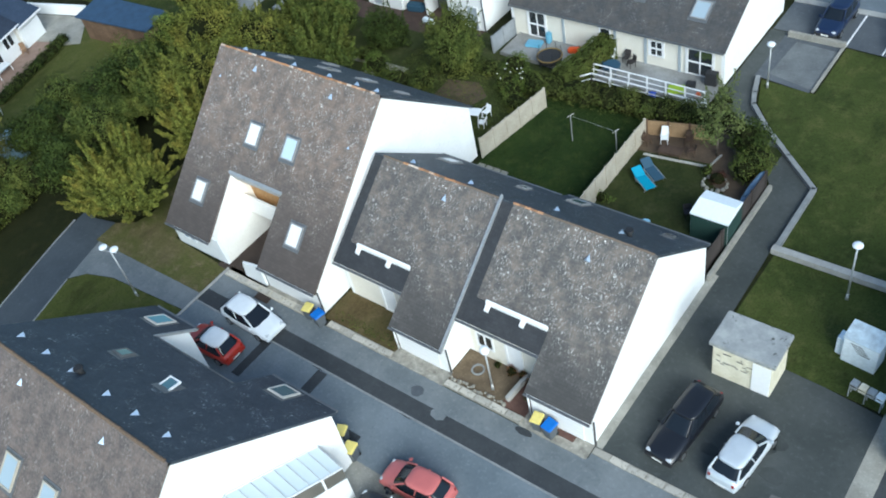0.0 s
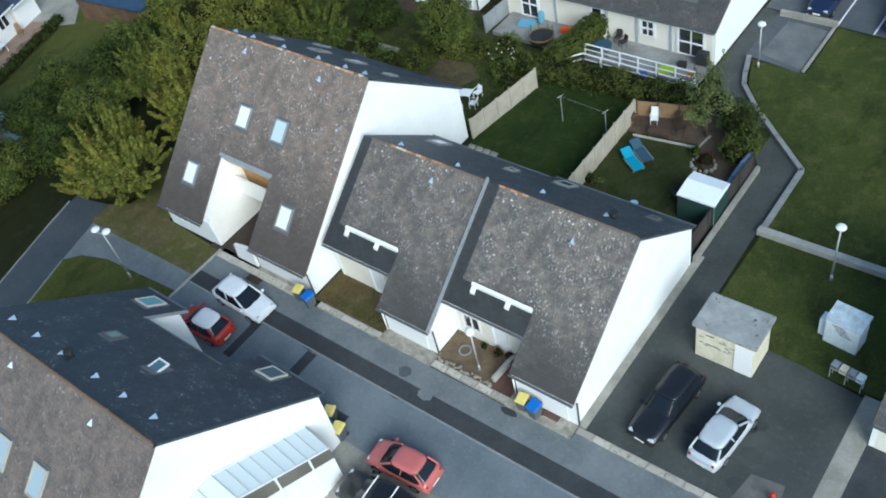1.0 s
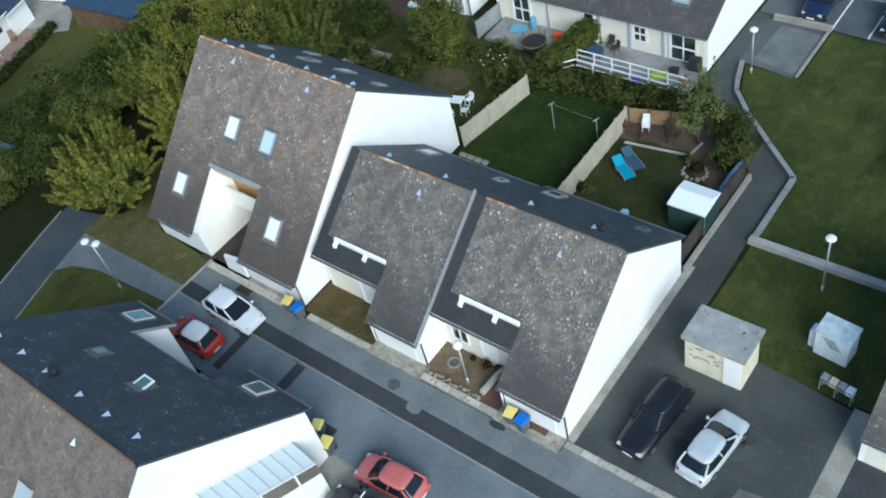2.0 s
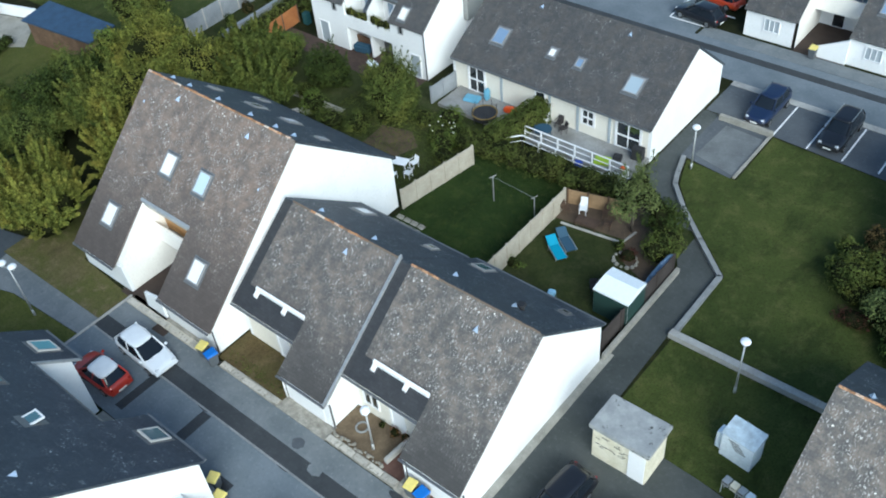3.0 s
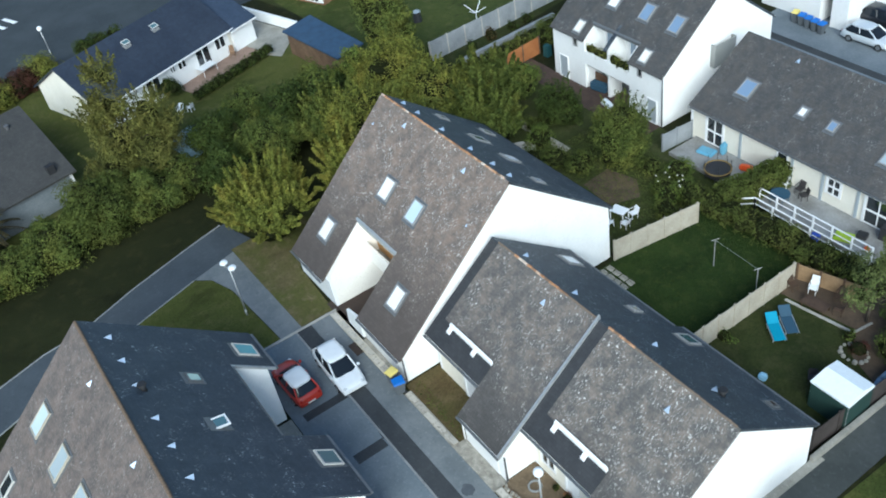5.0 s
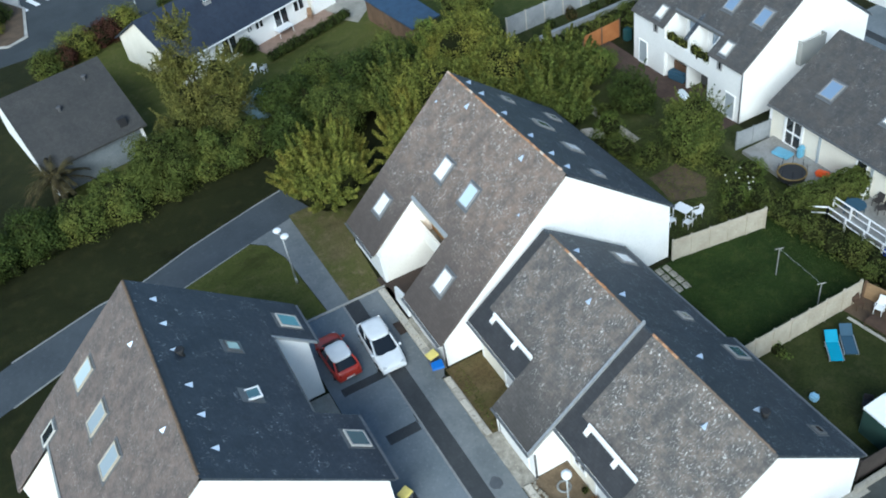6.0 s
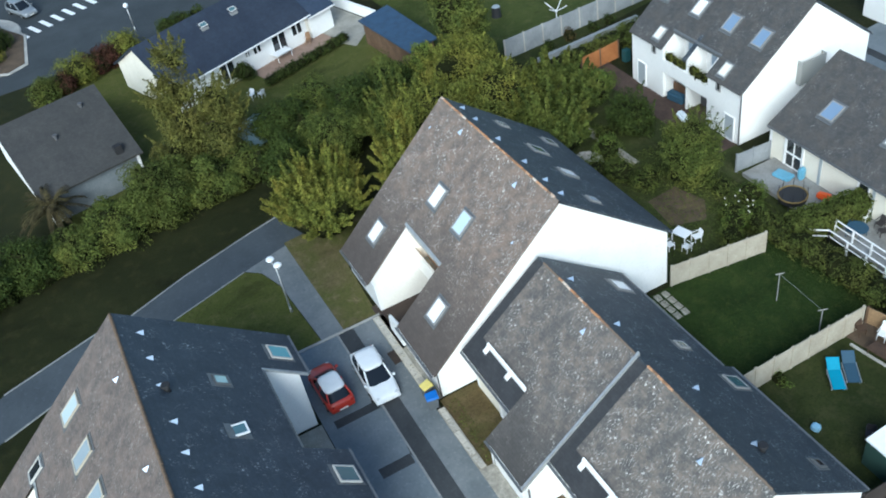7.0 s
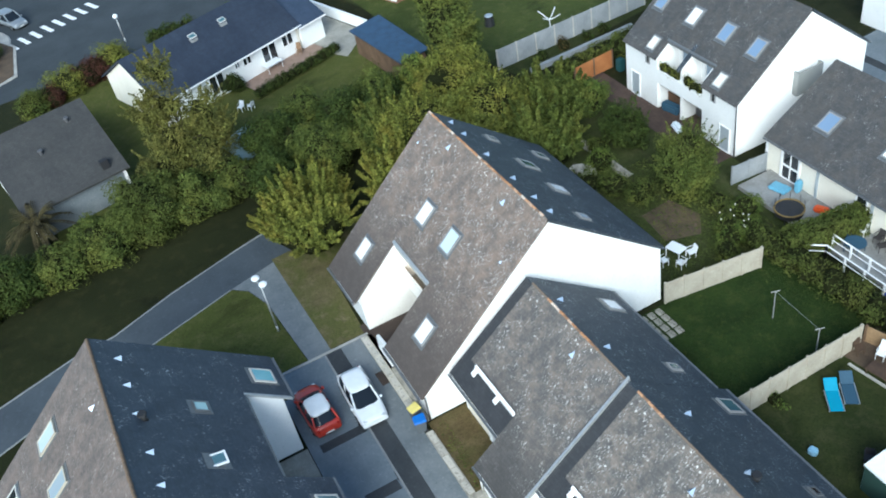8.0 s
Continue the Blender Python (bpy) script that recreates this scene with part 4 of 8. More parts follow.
for x, g in ((-35.95, M_SKYPALE), (-32.65, M_SKYGLASS), (-29.78, M_SKYGLASS)):
    skylight(across_h, x, 2.38, FF, 1.05, 1.55, g, M_FRAME_B)
skylight(across_h, -35.7, -0.48, FF, 0.85, 1.2, M_DARKGLASS, M_FRAME_L)
gutter(across_h, -28.4, FX1, 13.57, 4.08)
gutter(across_h, FX0, -34.40, 13.72, 3.96)
window(across_h, "window", -27.2, -25.8, 1.0, 2.1, 13.2, 1, 2)
window(across_h, "door", -32.0, -31.0, 0.1, 2.1, 11.2, 1, 1, glass=M_SHUTTER)
# glazed lean-to on its gable
M_LEANGLASS = mat_glass("lean_to_glazing", (0.62, 0.68, 0.70), 0.25)
lean = thing("glazed_lean_to", (-23.4, 9.5, 0), "pale glazed lean-to with metal ribs on a white gable", "lean-to")


def lean_pt(u, v, up=0.0):
    return (-23.96 + 1.3 * v, 7.0 + 4.84 * u, 6.30 - 2.87 * u - 0.85 * v + up)


N = 8
for k in range(N):
    bm = bmesh.new()
    q = [(k / N, 0), ((k + 1) / N, 0), ((k + 1) / N, 1), (k / N, 1)]
    prism(bm, [lean_pt(*p, -0.03) for p in q], [lean_pt(*p) for p in q])
    part("glass_panel", bm, M_LEANGLASS, lean, world=True)
for k in range(N + 1):
    bm = bmesh.new()
    tube(bm, lean_pt(k / N, 0, 0.02), lean_pt(k / N, 1, 0.02), 0.02, seg=5)
    part("rib", bm, M_ZINC, lean, world=True)
    if k % 3:
        continue
    bm = bmesh.new()
    a = lean_pt(k / N, 1)
    box(bm, a[0] - 0.05, a[0] + 0.08, a[1] - 0.05, a[1] + 0.05, 0.0, a[2])
    part("post", bm, M_WHITE, lean, world=True)
# level bays beyond the sloping run
for k in range(2):
    q = [(-23.96, 6.97 - 0.8 * k, 6.30), (-23.96, 6.97 - 0.8 * (k + 1), 6.30), (-22.66, 6.97 - 0.8 * (k + 1), 5.45), (-22.66, 6.97 - 0.8 * k, 5.45)]
    bm = bmesh.new()
    prism(bm, [(x, y, z - 0.03) for x, y, z in q], q)
    part("glass_panel", bm, M_LEANGLASS, lean, world=True)
    bm = bmesh.new()
    tube(bm, (*q[1][:2], q[1][2] + 0.02), (*q[2][:2], q[2][2] + 0.02), 0.025, seg=5)
    part("rib", bm, M_ZINC, lean, world=True)
bm = bmesh.new()
tube(bm, lean_pt(0, 1), lean_pt(1, 1), 0.05, seg=6)
tube(bm, lean_pt(0, 0), lean_pt(1, 0), 0.05, seg=6)
part("rail", bm, M_WHITE, lean, world=True)
bm = bmesh.new()
prism(bm, [(-22.68, 7.0, 0), (-22.62, 7.0, 0), (-22.62, 11.84, 0), (-22.68, 11.84, 0)], [(-22.68, 7.0, 4.4), (-22.62, 7.0, 4.4), (-22.62, 11.84, 1.7), (-22.68, 11.84, 1.7)])
part("side_panel", bm, M_BOARD, lean, "white boarded front of the lean-to", world=True)
bm = bmesh.new()
prism(bm, [(-22.69, 7.0, 4.42), (-22.64, 7.0, 4.42), (-22.64, 11.84, 1.72), (-22.69, 11.84, 1.72)], [(-22.69, 7.0, 5.35), (-22.64, 7.0, 5.35), (-22.64, 11.84, 2.52), (-22.69, 11.84, 2.52)])
part("window_band", bm, mat_glass("lean_to_window", (0.15, 0.14, 0.12), 0.15), lean, "band of grey-blue glazing", world=True)


def plain_house(name, x0, x1, yf, yr, yb, zf, zr, zb, slate, slate_b, label, wall=None, front=True, group="houses behind"):
    """A gabled house along x with both slopes and four walls."""
    h = thing(name, ((x0 + x1) / 2, (yf + yb) / 2, 0), label, "house", group)
    F, B = (yr, zr, (zr - zf) / (yr - yf)), (yr, zr, (zb - zr) / (yb - yr))
    roof(h, rect(x0 - 0.05, x1 + 0.05, yf - 0.25, yr), F, slate)
    roof(h, rect(x0 - 0.05, x1 + 0.05, yr, yb + 0.25), B, slate_b)
    pr = [(yf, 0), (yb, 0), (yb, zb - 0.2), (yr, zr - 0.22), (yf, zf - 0.2)]
    gable_wall(h, x0, x0 + 0.25, pr, mat=M_PLASTER)
    gable_wall(h, x1 - 0.25, x1, pr, mat=M_PLASTER)
    if front:
        wall_box(h, x0 + 0.25, x1 - 0.25, yf, yf + 0.22, 0, zf - 0.22, name="front_wall", mat=wall or M_CREAM)
    wall_box(h, x0 + 0.25, x1 - 0.25, yb - 0.22, yb, 0, zb - 0.22, name="back_wall", mat=M_PLASTER)
    gutter(h, x0, x1, yf - 0.3, on(F, yf - 0.25) - 0.08)
    return h, F, B


# long low house with the railed terrace
terr, DF, DB = plain_house("house", -37.9, -20.75, 49.0, 54.6, 59.0, 2.95, 6.25, 2.6, M_SLATE_D, M_SLATE_N, "long low house with slate roof and cream garden front")
for x, y, w, hh in ((-34.9, 51.2, 1.1, 1.35), (-30.3, 51.27, 0.6, 0.7), (-27.95, 51.2, 0.6, 0.75), (-23.45, 51.0, 1.15, 1.35)):
    skylight(terr, x, y, DF, w, hh, M_SKYWHITE if w < 1 and x < -29 else M_SKYGLASS if x > -24 else M_SKYBLUE, M_FRAME)
vents(terr, ((-33.1, 54.0), (-25.65, 54.0)), DF)
for x0, x1, z0, z1, n in ((-36.3, -34.9, 0.4, 2.4, 2), (-30.2, -29.4, 0.4, 2.4, 1), (-26.2, -25.3, 1.2, 2.3, 2), (-23.4, -21.6, 0.45, 2.4, 2)):
    w = window(terr, "window" if z0 > 1 else "glazed_door", x0, x1, z0, z1, 49.0, -1, n, glass=M_DARKGLASS)
    if n == 2:
        bm = bmesh.new()
        box(bm, x0, x1, 48.925, 48.99, (z0 + z1) / 2 - 0.05, (z0 + z1) / 2 + 0.05)
        box(bm, x0 - 0.16, x0 - 0.071, 48.925, 48.99, z0 - 0.1, z1 + 0.1)
        box(bm, x1 + 0.071, x1 + 0.16, 48.925, 48.99, z0 - 0.1, z1 + 0.1)
        part("glazing_bar", bm, M_WHITE, w, world=True)
for x in (-33.3, -29.0, -26.6, -24.0):
    bm = bmesh.new()
    box(bm, x - 0.1, x + 0.1, 48.94, 49.0, 0.3, 2.7)
    part("pilaster", bm, M_SHUTTER, terr, "grey-blue band on the wall", world=True)

# taller house with balconies set into its front
M_WOOD_D = mat_two("brown_panel", (0.10, 0.055, 0.03), (0.15, 0.085, 0.05), 1.5, 0.8, 9.0)
balc = thing("house", (-46.3, 54.2, 0), "tall white house with flowered balconies under a slate roof", "house", "houses behind")
EF, EB = (54.3, 9.2, 0.80), (54.3, 9.2, -0.79)
roof(balc, [(-52.6, 48.15), (-48.7, 48.15), (-48.7, 49.5), (-43.65, 49.5), (-43.65, 48.15), (-40.1, 48.15), (-40.1, 54.3), (-52.6, 54.3)], EF, M_SLATE_D)
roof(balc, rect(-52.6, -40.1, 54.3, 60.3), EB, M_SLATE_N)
pr = [(48.4, 0), (60.0, 0), (60.0, on(EB, 60) - 0.2), (54.3, 8.98), (48.4, on(EF, 48.4) - 0.18)]
gable_wall(balc, -52.5, -52.25, pr)
gable_wall(balc, -40.45, -40.2, pr)
EZ = on(EF, 48.4) - 0.2
wall_box(balc, -52.25, -48.7, 48.4, 48.62, 0, EZ, name="front_wall")
wall_box(balc, -43.65, -40.45, 48.4, 48.62, 0, EZ, name="front_wall")
wall_box(balc, -48.7, -43.65, 48.4, 48.62, 2.25, 3.35, name="balcony_parapet")
wall_box(balc, -48.7, -43.65, 48.62, 50.6, 2.25, 2.4, name="balcony_floor")
wall_box(balc, -48.7, -43.65, 50.4, 50.6, 0, on(EF, 50.4) - 0.2, name="recess_wall")
for x in (-48.8, -46.3, -43.85):
    gable_wall(balc, x, x + 0.2, [(48.63, 0), (50.4, 0), (50.4, on(EF, 50.4) - 0.2), (48.63, on(EF, 48.63) - 0.18)], "side_wall")
sloped_bar(balc, -46.35, -46.05, 48.3, 50.0, EF, -0.14, 0.02, "divider_roof", M_SLATE_N)
sloped_bar(balc, -48.8, -43.55, 49.42, 49.55, EF, -0.16, 0.05, mat=M_ZINC_D)
wall_box(balc, -52.25, -40.45, 59.78, 60.0, 0, on(EB, 60) - 0.2, name="back_wall")
for x0, x1, z0, z1 in ((-51.8, -50.8, 0.1, 2.0), (-41.75, -40.75, 0.1, 2.0)):
    window(balc, "door", x0, x1, z0, z1, 48.4, -1, 1, glass=M_SHUTTER)
for x in (-49.75, -42.5):
    window(balc, "window", x - 0.18, x + 0.18, EZ - 0.75, EZ - 0.1, 48.4, -1, 1, bars=M_FRAME, glass=M_DARKGLASS)
    skylight(balc, x, 48.95, EF, 0.7, 1.0, M_SKYWHITE, M_FRAME_L)
for x, g in ((-51.6, M_SKYBLUE), (-48.05, M_SKYWHITE), (-44.7, M_SKYBLUE), (-41.7, M_SKYBLUE)):
    skylight(balc, x, 51.3, EF, 1.0, 1.35, g, M_FRAME)
bm = bmesh.new()
box(bm, -48.55, -46.4, 49.3, 49.4, 0.04, 1.15)
part("recess_panel", bm, M_WOOD_D, balc, "brown wooden panel under the balcony", world=True)
# dark sheet added to paint the shade of the right-hand opening
bm = bmesh.new()
box(bm, -46.05, -43.9, 49.9, 50.0, 0.04, 2.2)
part("recess_panel", bm, M_PIPE, balc, "dark panel standing for the shade under the balcony", world=True)
for x0, x1 in ((-48.2, -46.8), (-45.6, -44.2)):
    window(balc, "glazed_door", x0, x1, 0.1, 2.1, 50.4, -1, 2, glass=M_DARKGLASS)
    window(balc, "glazed_door", x0, x1, 2.5, 4.4, 50.4, -1, 2)
downpipe(balc, -40.15, 48.35, 4.2)
bm = bmesh.new()
for k in range(2):
    box(bm, -40.2, -39.75, 53.3 + k * 2.14, 53.36 + k * 2.14, 3.1, 4.9)
box(bm, -39.81, -39.75, 53.36, 55.44, 3.1, 4.9)
box(bm, -40.2, -39.81, 53.36, 55.44, 3.0, 3.1)
part("side_balcony", bm, mat_glass("smoky_glazing", (0.22, 0.225, 0.215), 0.2), balc, "small grey glazed side balcony", world=True)

# house across the back street
gh, GF, GB = notch_house(-23.0, -10.9, 67.2, 76.2, 83.5, 2.35, 10.1, 4.0, -18.75, -14.8, 70.6, "white house behind with a slate roof and open porch", slate=M_SLATE_D)
roof(gh, rect(-23.1, -10.84, 76.2, 83.6), GB, M_SLATE_N)
for x, y in ((-20.8, 69.65), (-13.1, 69.45), (-17.2, 73.2), (-13.8, 72.9)):
    skylight(gh, x, y, GF, 1.05, 1.35, M_SKYBLUE, M_FRAME)
for x in (-20.8, -12.9):
    window(gh, "window", x - 0.6, x + 0.6, 0.9, 1.85, 67.5, -1, 3, glass=M_SHUTTER)
bm = bmesh.new()
prism(bm, [(-17.0, 67.25, 0), (-14.7, 67.25, 0), (-14.7, 67.45, 0), (-17.0, 67.45, 0)], [(-17.0, 67.25, 0.9), (-14.7, 67.25, 2.1), (-14.7, 67.45, 2.1), (-17.0, 67.45, 0.9)])
part("screen_wall", bm, M_PLASTER, gh, world=True)

# house at the lawn's edge
lh, HF, HB = plain_house("house", -2.25, 9.0, 26.0, 32.1, 38.2, 2.3, 6.85, 2.4, M_SLATE_E, M_SLATE_N, "white house with slate roof beside the public lawn", group="terraced houses")
vents(lh, ((-0.9, 32.7), (2.5, 32.7)), HB)
skylight(lh, 0.6, 33.6, HB, 0.6, 0.8, M_DARKGLASS)
ridge_row(lh, -2.2, 9.0, 32.1, 6.89)


def turned_house(loc, turn, L, W, zf, zr, slate, wall, label, wins=(), gable=None):
    """A gabled house that stands at its own angle; its long side runs along its own x."""
    h = thing("house", loc, label, "house", "distant houses", turn)
    s = (zr - zf) / (W / 2)
    for sgn, nm in ((1, "roof_slope"), (-1, "roof_slope")):
        bm = bmesh.new()
        pts = [(-0.3, sgn * (W / 2 + 0.4)), (L + 0.3, sgn * (W / 2 + 0.4)), (L + 0.3, 0.0), (-0.3, 0.0)]
        prism(bm, [(x, y, zr - s * abs(y) - 0.15) for x, y in pts], [(x, y, zr - s * abs(y)) for x, y in pts])
        part(nm, bm, slate, h)
    for x in (0.0, L - 0.25):
        bm = bmesh.new()
        across(bm, x, x + 0.25, [(-W / 2, 0), (W / 2, 0), (W / 2, zf - 0.2), (0, zr - 0.22), (-W / 2, zf - 0.2)])
        part("gable_wall", bm, gable or wall, h)
    for a in (-W / 2, W / 2 - 0.22):
        bm = bmesh.new()
        box(bm, 0.25, L - 0.25, a, a + 0.22, 0, zf - 0.18)
        part("wall", bm, wall, h)
    for x0, x1, z0, z1 in wins:
        bm = bmesh.new()
        box(bm, x0, x1, -W / 2 - 0.015, -W / 2 + 0.03, z0, z1)
        w = part("window", bm, M_DARKGLASS, h)
        bm = bmesh.new()
        for a, b, c, d in ((x0 - 0.08, x0, z0, z1), (x1, x1 + 0.08, z0, z1), ((x0 + x1) / 2 - 0.05, (x0 + x1) / 2 + 0.05, z0, z1), (x0 - 0.08, x1 + 0.08, z1, z1 + 0.08), (x0 - 0.08, x1 + 0.08, z0 - 0.08, z0)):
            box(bm, a, b, -W / 2 - 0.05, -W / 2, c, d)
        part("frame", bm, M_WHITE, w)
    bm = bmesh.new()
    box(bm, -0.3, L + 0.3, -W / 2 - 0.5, -W / 2 - 0.38, zf - 0.34, zf - 0.22)
    part("gutter", bm, M_WHITE, h)
    return h


long_h = turned_house((-78.4, 14.3, 0), 108.5, 15.2, 9.3, 2.75, 5.45, M_SLATE_B, M_PLASTER, "long white bungalow with a smooth blue-grey slate roof", (), M_CREAM)

def open_rooflight(h, x, y, z, w=0.72, d=0.7):
    """A small roof light tilted open: low kerb, dark pane, raised sash with a pale rim."""
    bm = bmesh.new()
    box(bm, x - w / 2, x + w / 2, y - d / 2, y + d / 2, z - 0.40, z + 0.02)
    c = part("roof_light", bm, M_FRAME, h, "pale roof light tilted open", bevel=0.02)
    bm = bmesh.new()
    box(bm, x - w * 0.40, x + w * 0.40, y - d * 0.40, y + d * 0.40, z + 0.01, z + 0.04)
    part("pane", bm, M_DARKGLASS, c)

    def tilted(u0, u1, v0, v1, lift, th):
        q = [(x + u * w, y + v * d, z + 0.12 + 0.45 * d * (v + 0.5) + lift) for u, v in ((u0, v0), (u1, v0), (u1, v1), (u0, v1))]
        b2 = bmesh.new()
        prism(b2, q, [(px, py, pz + th) for px, py, pz in q])
        return b2

    for r in ((-0.5, -0.42, -0.5, 0.2), (0.42, 0.5, -0.5, 0.2), (-0.42, 0.42, -0.5, -0.4), (-0.42, 0.42, 0.1, 0.2)):
        part("sash_bar", tilted(*r, 0.0, 0.04), M_FRAME_L, c)
    part("sash_pane", tilted(-0.42, 0.42, -0.4, 0.1, 0.01, 0.015), M_TEALGLASS, c)


# ---- cars ----
M_TYRE = mat_plain("tyre_rubber", (0.02, 0.02, 0.02), 0.9)
M_RIM = mat_plain("wheel_alloy", (0.35, 0.36, 0.37), 0.35, 0.8)
M_CARGLASS, _, car_glass = mat_base("car_glass", 0.07, 0.0, 0.35)
car_glass.inputs["Base Color"].default_value = (0.012, 0.016, 0.022, 1)
M_TRIM = mat_plain("black_trim", (0.025, 0.025, 0.027), 0.6)
M_LAMP_W = mat_glass("headlamp_glass", (0.6, 0.62, 0.64), 0.15)
M_LAMP_R = mat_glass("tail_lamp_red", (0.35, 0.02, 0.015), 0.2)
M_PLATE = mat_plain("plate_white", (0.75, 0.75, 0.72), 0.5)


def paint(name, col, metal=0.0, rough=0.32):
    m, nt, b = mat_base(name, rough, metal, 0.5)
    n = noise_node(nt, 3.0)
    c = mix_node(nt, tuple(v * 0.93 for v in col), col, ramp_node(nt, n, 0.3, 0.7))
    nt.links.new(c, b.inputs["Base Color"])
    b.inputs["Coat Weight"].default_value, b.inputs["Coat Roughness"].default_value = 0.3, 0.08
    return m


P_SILVER = paint("silver_paint", (0.62, 0.66, 0.70), 0.25)
P_WHITE = paint("white_car_paint", (0.78, 0.80, 0.82))
P_BLACK = paint("black_car_paint", (0.010, 0.011, 0.015))
P_NAVY = paint("navy_car_paint", (0.010, 0.020, 0.055))
P_BLUE = paint("blue_car_paint", (0.02, 0.10, 0.32))
P_RED = paint("red_car_paint", (0.42, 0.035, 0.02))
P_PINK = paint("faded_red_car_paint", (0.50, 0.14, 0.13))
P_ORANGE = paint("orange_red_car_paint", (0.50, 0.06, 0.02))

CABIN = {"hatch": (0.22, 0.43, 0.84, 0.97), "sedan": (0.29, 0.45, 0.68, 0.83), "wagon": (0.29, 0.45, 0.88, 0.975), "suv": (0.25, 0.43, 0.87, 0.97)}


def car(x, y, heading, kind, L, W, H, body, label, roof_mat=None, rails=False, bars=()):
    c = thing("car", (x, y, 0.03), label, "car", "parked cars", heading)
    lift = 0.14 if kind == "suv" else 0.0
    belt = 0.90 + lift

    def X(f):
        return L / 2 - f * L

    # body: rounded sections from nose to tail
    tail = 0.90 if kind in ("hatch", "suv", "wagon") else 0.88
    sta = ((0.0, 0.56, 0.70), (0.02, 0.64, 0.84), (0.07, 0.70, 0.93), (0.17, 0.78, 0.985), (0.27, 0.86, 1.0), (0.5, 0.90, 1.0), (0.75, 0.91, 1.0), (0.88, tail, 0.985), (0.955, tail - 0.02, 0.94), (0.985, 0.80, 0.87), (1.0, 0.60, 0.80))
    bm = bmesh.new()
    rings = []
    for f, zt, wf in sta:
        w, zt, zb = W / 2 * wf, zt + lift, 0.19 + lift + (0.10 if f in (0.0, 1.0) else 0.0)
        half = ((0.0, zb), (0.80, zb), (0.95, zb + 0.12), (1.0, zb + 0.24), (0.985, (zb + zt) / 2 + 0.08), (0.93, zt - 0.10), (0.84, zt - 0.03), (0.6, zt + 0.015), (0.0, zt + 0.035))
        rings.append([bm.verts.new((X(f), -a * w, z)) for a, z in half] + [bm.verts.new((X(f), a * w, z)) for a, z in half[-2:0:-1]])
    for a, b in zip(rings, rings[1:]):
        for k in range(len(a)):
            bm.faces.new((a[k], a[(k + 1) % len(a)], b[(k + 1) % len(a)], b[k]))
    bm.faces.new(rings[0])
    bm.faces.new(list(reversed(rings[-1])))
    part("body", bm, body, c, smooth=True)
    f0, f1, f2, f3 = CABIN[kind]
    wb, wr = W / 2 * 0.93, W / 2 * 0.74

    def oval(fa, fb, hw, z, n=28, p=4.5):
        cx, hl = (X(fa) + X(fb)) / 2, (X(fa) - X(fb)) / 2
        out = []
        for k in range(n):
            ca, sa = math.cos(2 * math.pi * (k + 0.5) / n), math.sin(2 * math.pi * (k + 0.5) / n)
            out.append((cx + hl * math.copysign(abs(ca) ** (2 / p), ca), hw * math.copysign(abs(sa) ** (2 / p), sa), z))
        return out

    bm = bmesh.new()
    prism(bm, oval(f0, f3, wb, belt - 0.06), oval(f1, f2, wr, H - 0.07))
    part("glasshouse", bm, M_CARGLASS, c)
    bm = bmesh.new()
    rr = [[bm.verts.new(p) for p in oval(f1 - 0.012, f2 + 0.012, wr * 1.03, H - 0.10)], [bm.verts.new(p) for p in oval(f1 + 0.01, f2 - 0.01, wr * 0.95, H - 0.03)], [bm.verts.new(p) for p in oval(f1 + 0.08, f2 - 0.08, wr * 0.62, H)]]
    for a, b in zip(rr, rr[1:]):
        for k in range(28):
            bm.faces.new((a[k], a[(k + 1) % 28], b[(k + 1) % 28], b[k]))
    bm.faces.new(list(reversed(rr[0])))
    bm.faces.new(rr[-1])
    part("roof_panel", bm, roof_mat or body, c, smooth=True)
    base = [(X(f0 + 0.025), -wb * 0.90, belt - 0.05), (X(f3 - 0.015), -wb * 0.90, belt - 0.03), (X(f3 - 0.015), wb * 0.90, belt - 0.03), (X(f0 + 0.025), wb * 0.90, belt - 0.05)]
    top = [(X(f1 + 0.01), -wr * 0.93, H - 0.07), (X(f2 - 0.01), -wr * 0.93, H - 0.07), (X(f2 - 0.01), wr * 0.93, H - 0.07), (X(f1 + 0.01), wr * 0.93, H - 0.07)]
    mids = [((X(f0) + X(f3)) / 2, -wb * 0.94, belt), ((X(f1) + X(f2)) / 2, -wr * 1.02, H - 0.05)]
    for k in range(4):
        bm = bmesh.new()
        tube(bm, base[k], [a * 1.0 for a in top[k]], 0.055, 0.05, 6)
        part("pillar", bm, body, c)
    for s in (1, -1):
        bm = bmesh.new()
        tube(bm, (mids[0][0], s * mids[0][1], mids[0][2]), (mids[1][0], s * mids[1][1], mids[1][2]), 0.04, 0.04, 6)
        part("pillar", bm, body if kind != "sedan" else M_TRIM, c)
        bm = bmesh.new()
        box(bm, X(f0) - 0.12, X(f0) - 0.28, s * (W / 2 + 0.02) - 0.08, s * (W / 2 + 0.02) + 0.08, belt - 0.02, belt + 0.12)
        part("mirror", bm, body, c, bevel=0.03)
        bm = bmesh.new()
        box(bm, L / 2 - 0.24, L / 2 - 0.05, s * W * 0.30 - 0.14, s * W * 0.30 + 0.14, 0.52 + lift, 0.66 + lift)
        part("headlight", bm, M_LAMP_W, c, bevel=0.03)
        bm = bmesh.new()
        box(bm, -L / 2 + 0.012, -L / 2 + 0.14, s * W * 0.35 - 0.07, s * W * 0.35 + 0.07, 0.60 + lift, 0.78 + lift)
        part("tail_light", bm, M_LAMP_R, c, bevel=0.02)
        if rails:
            bm = bmesh.new()
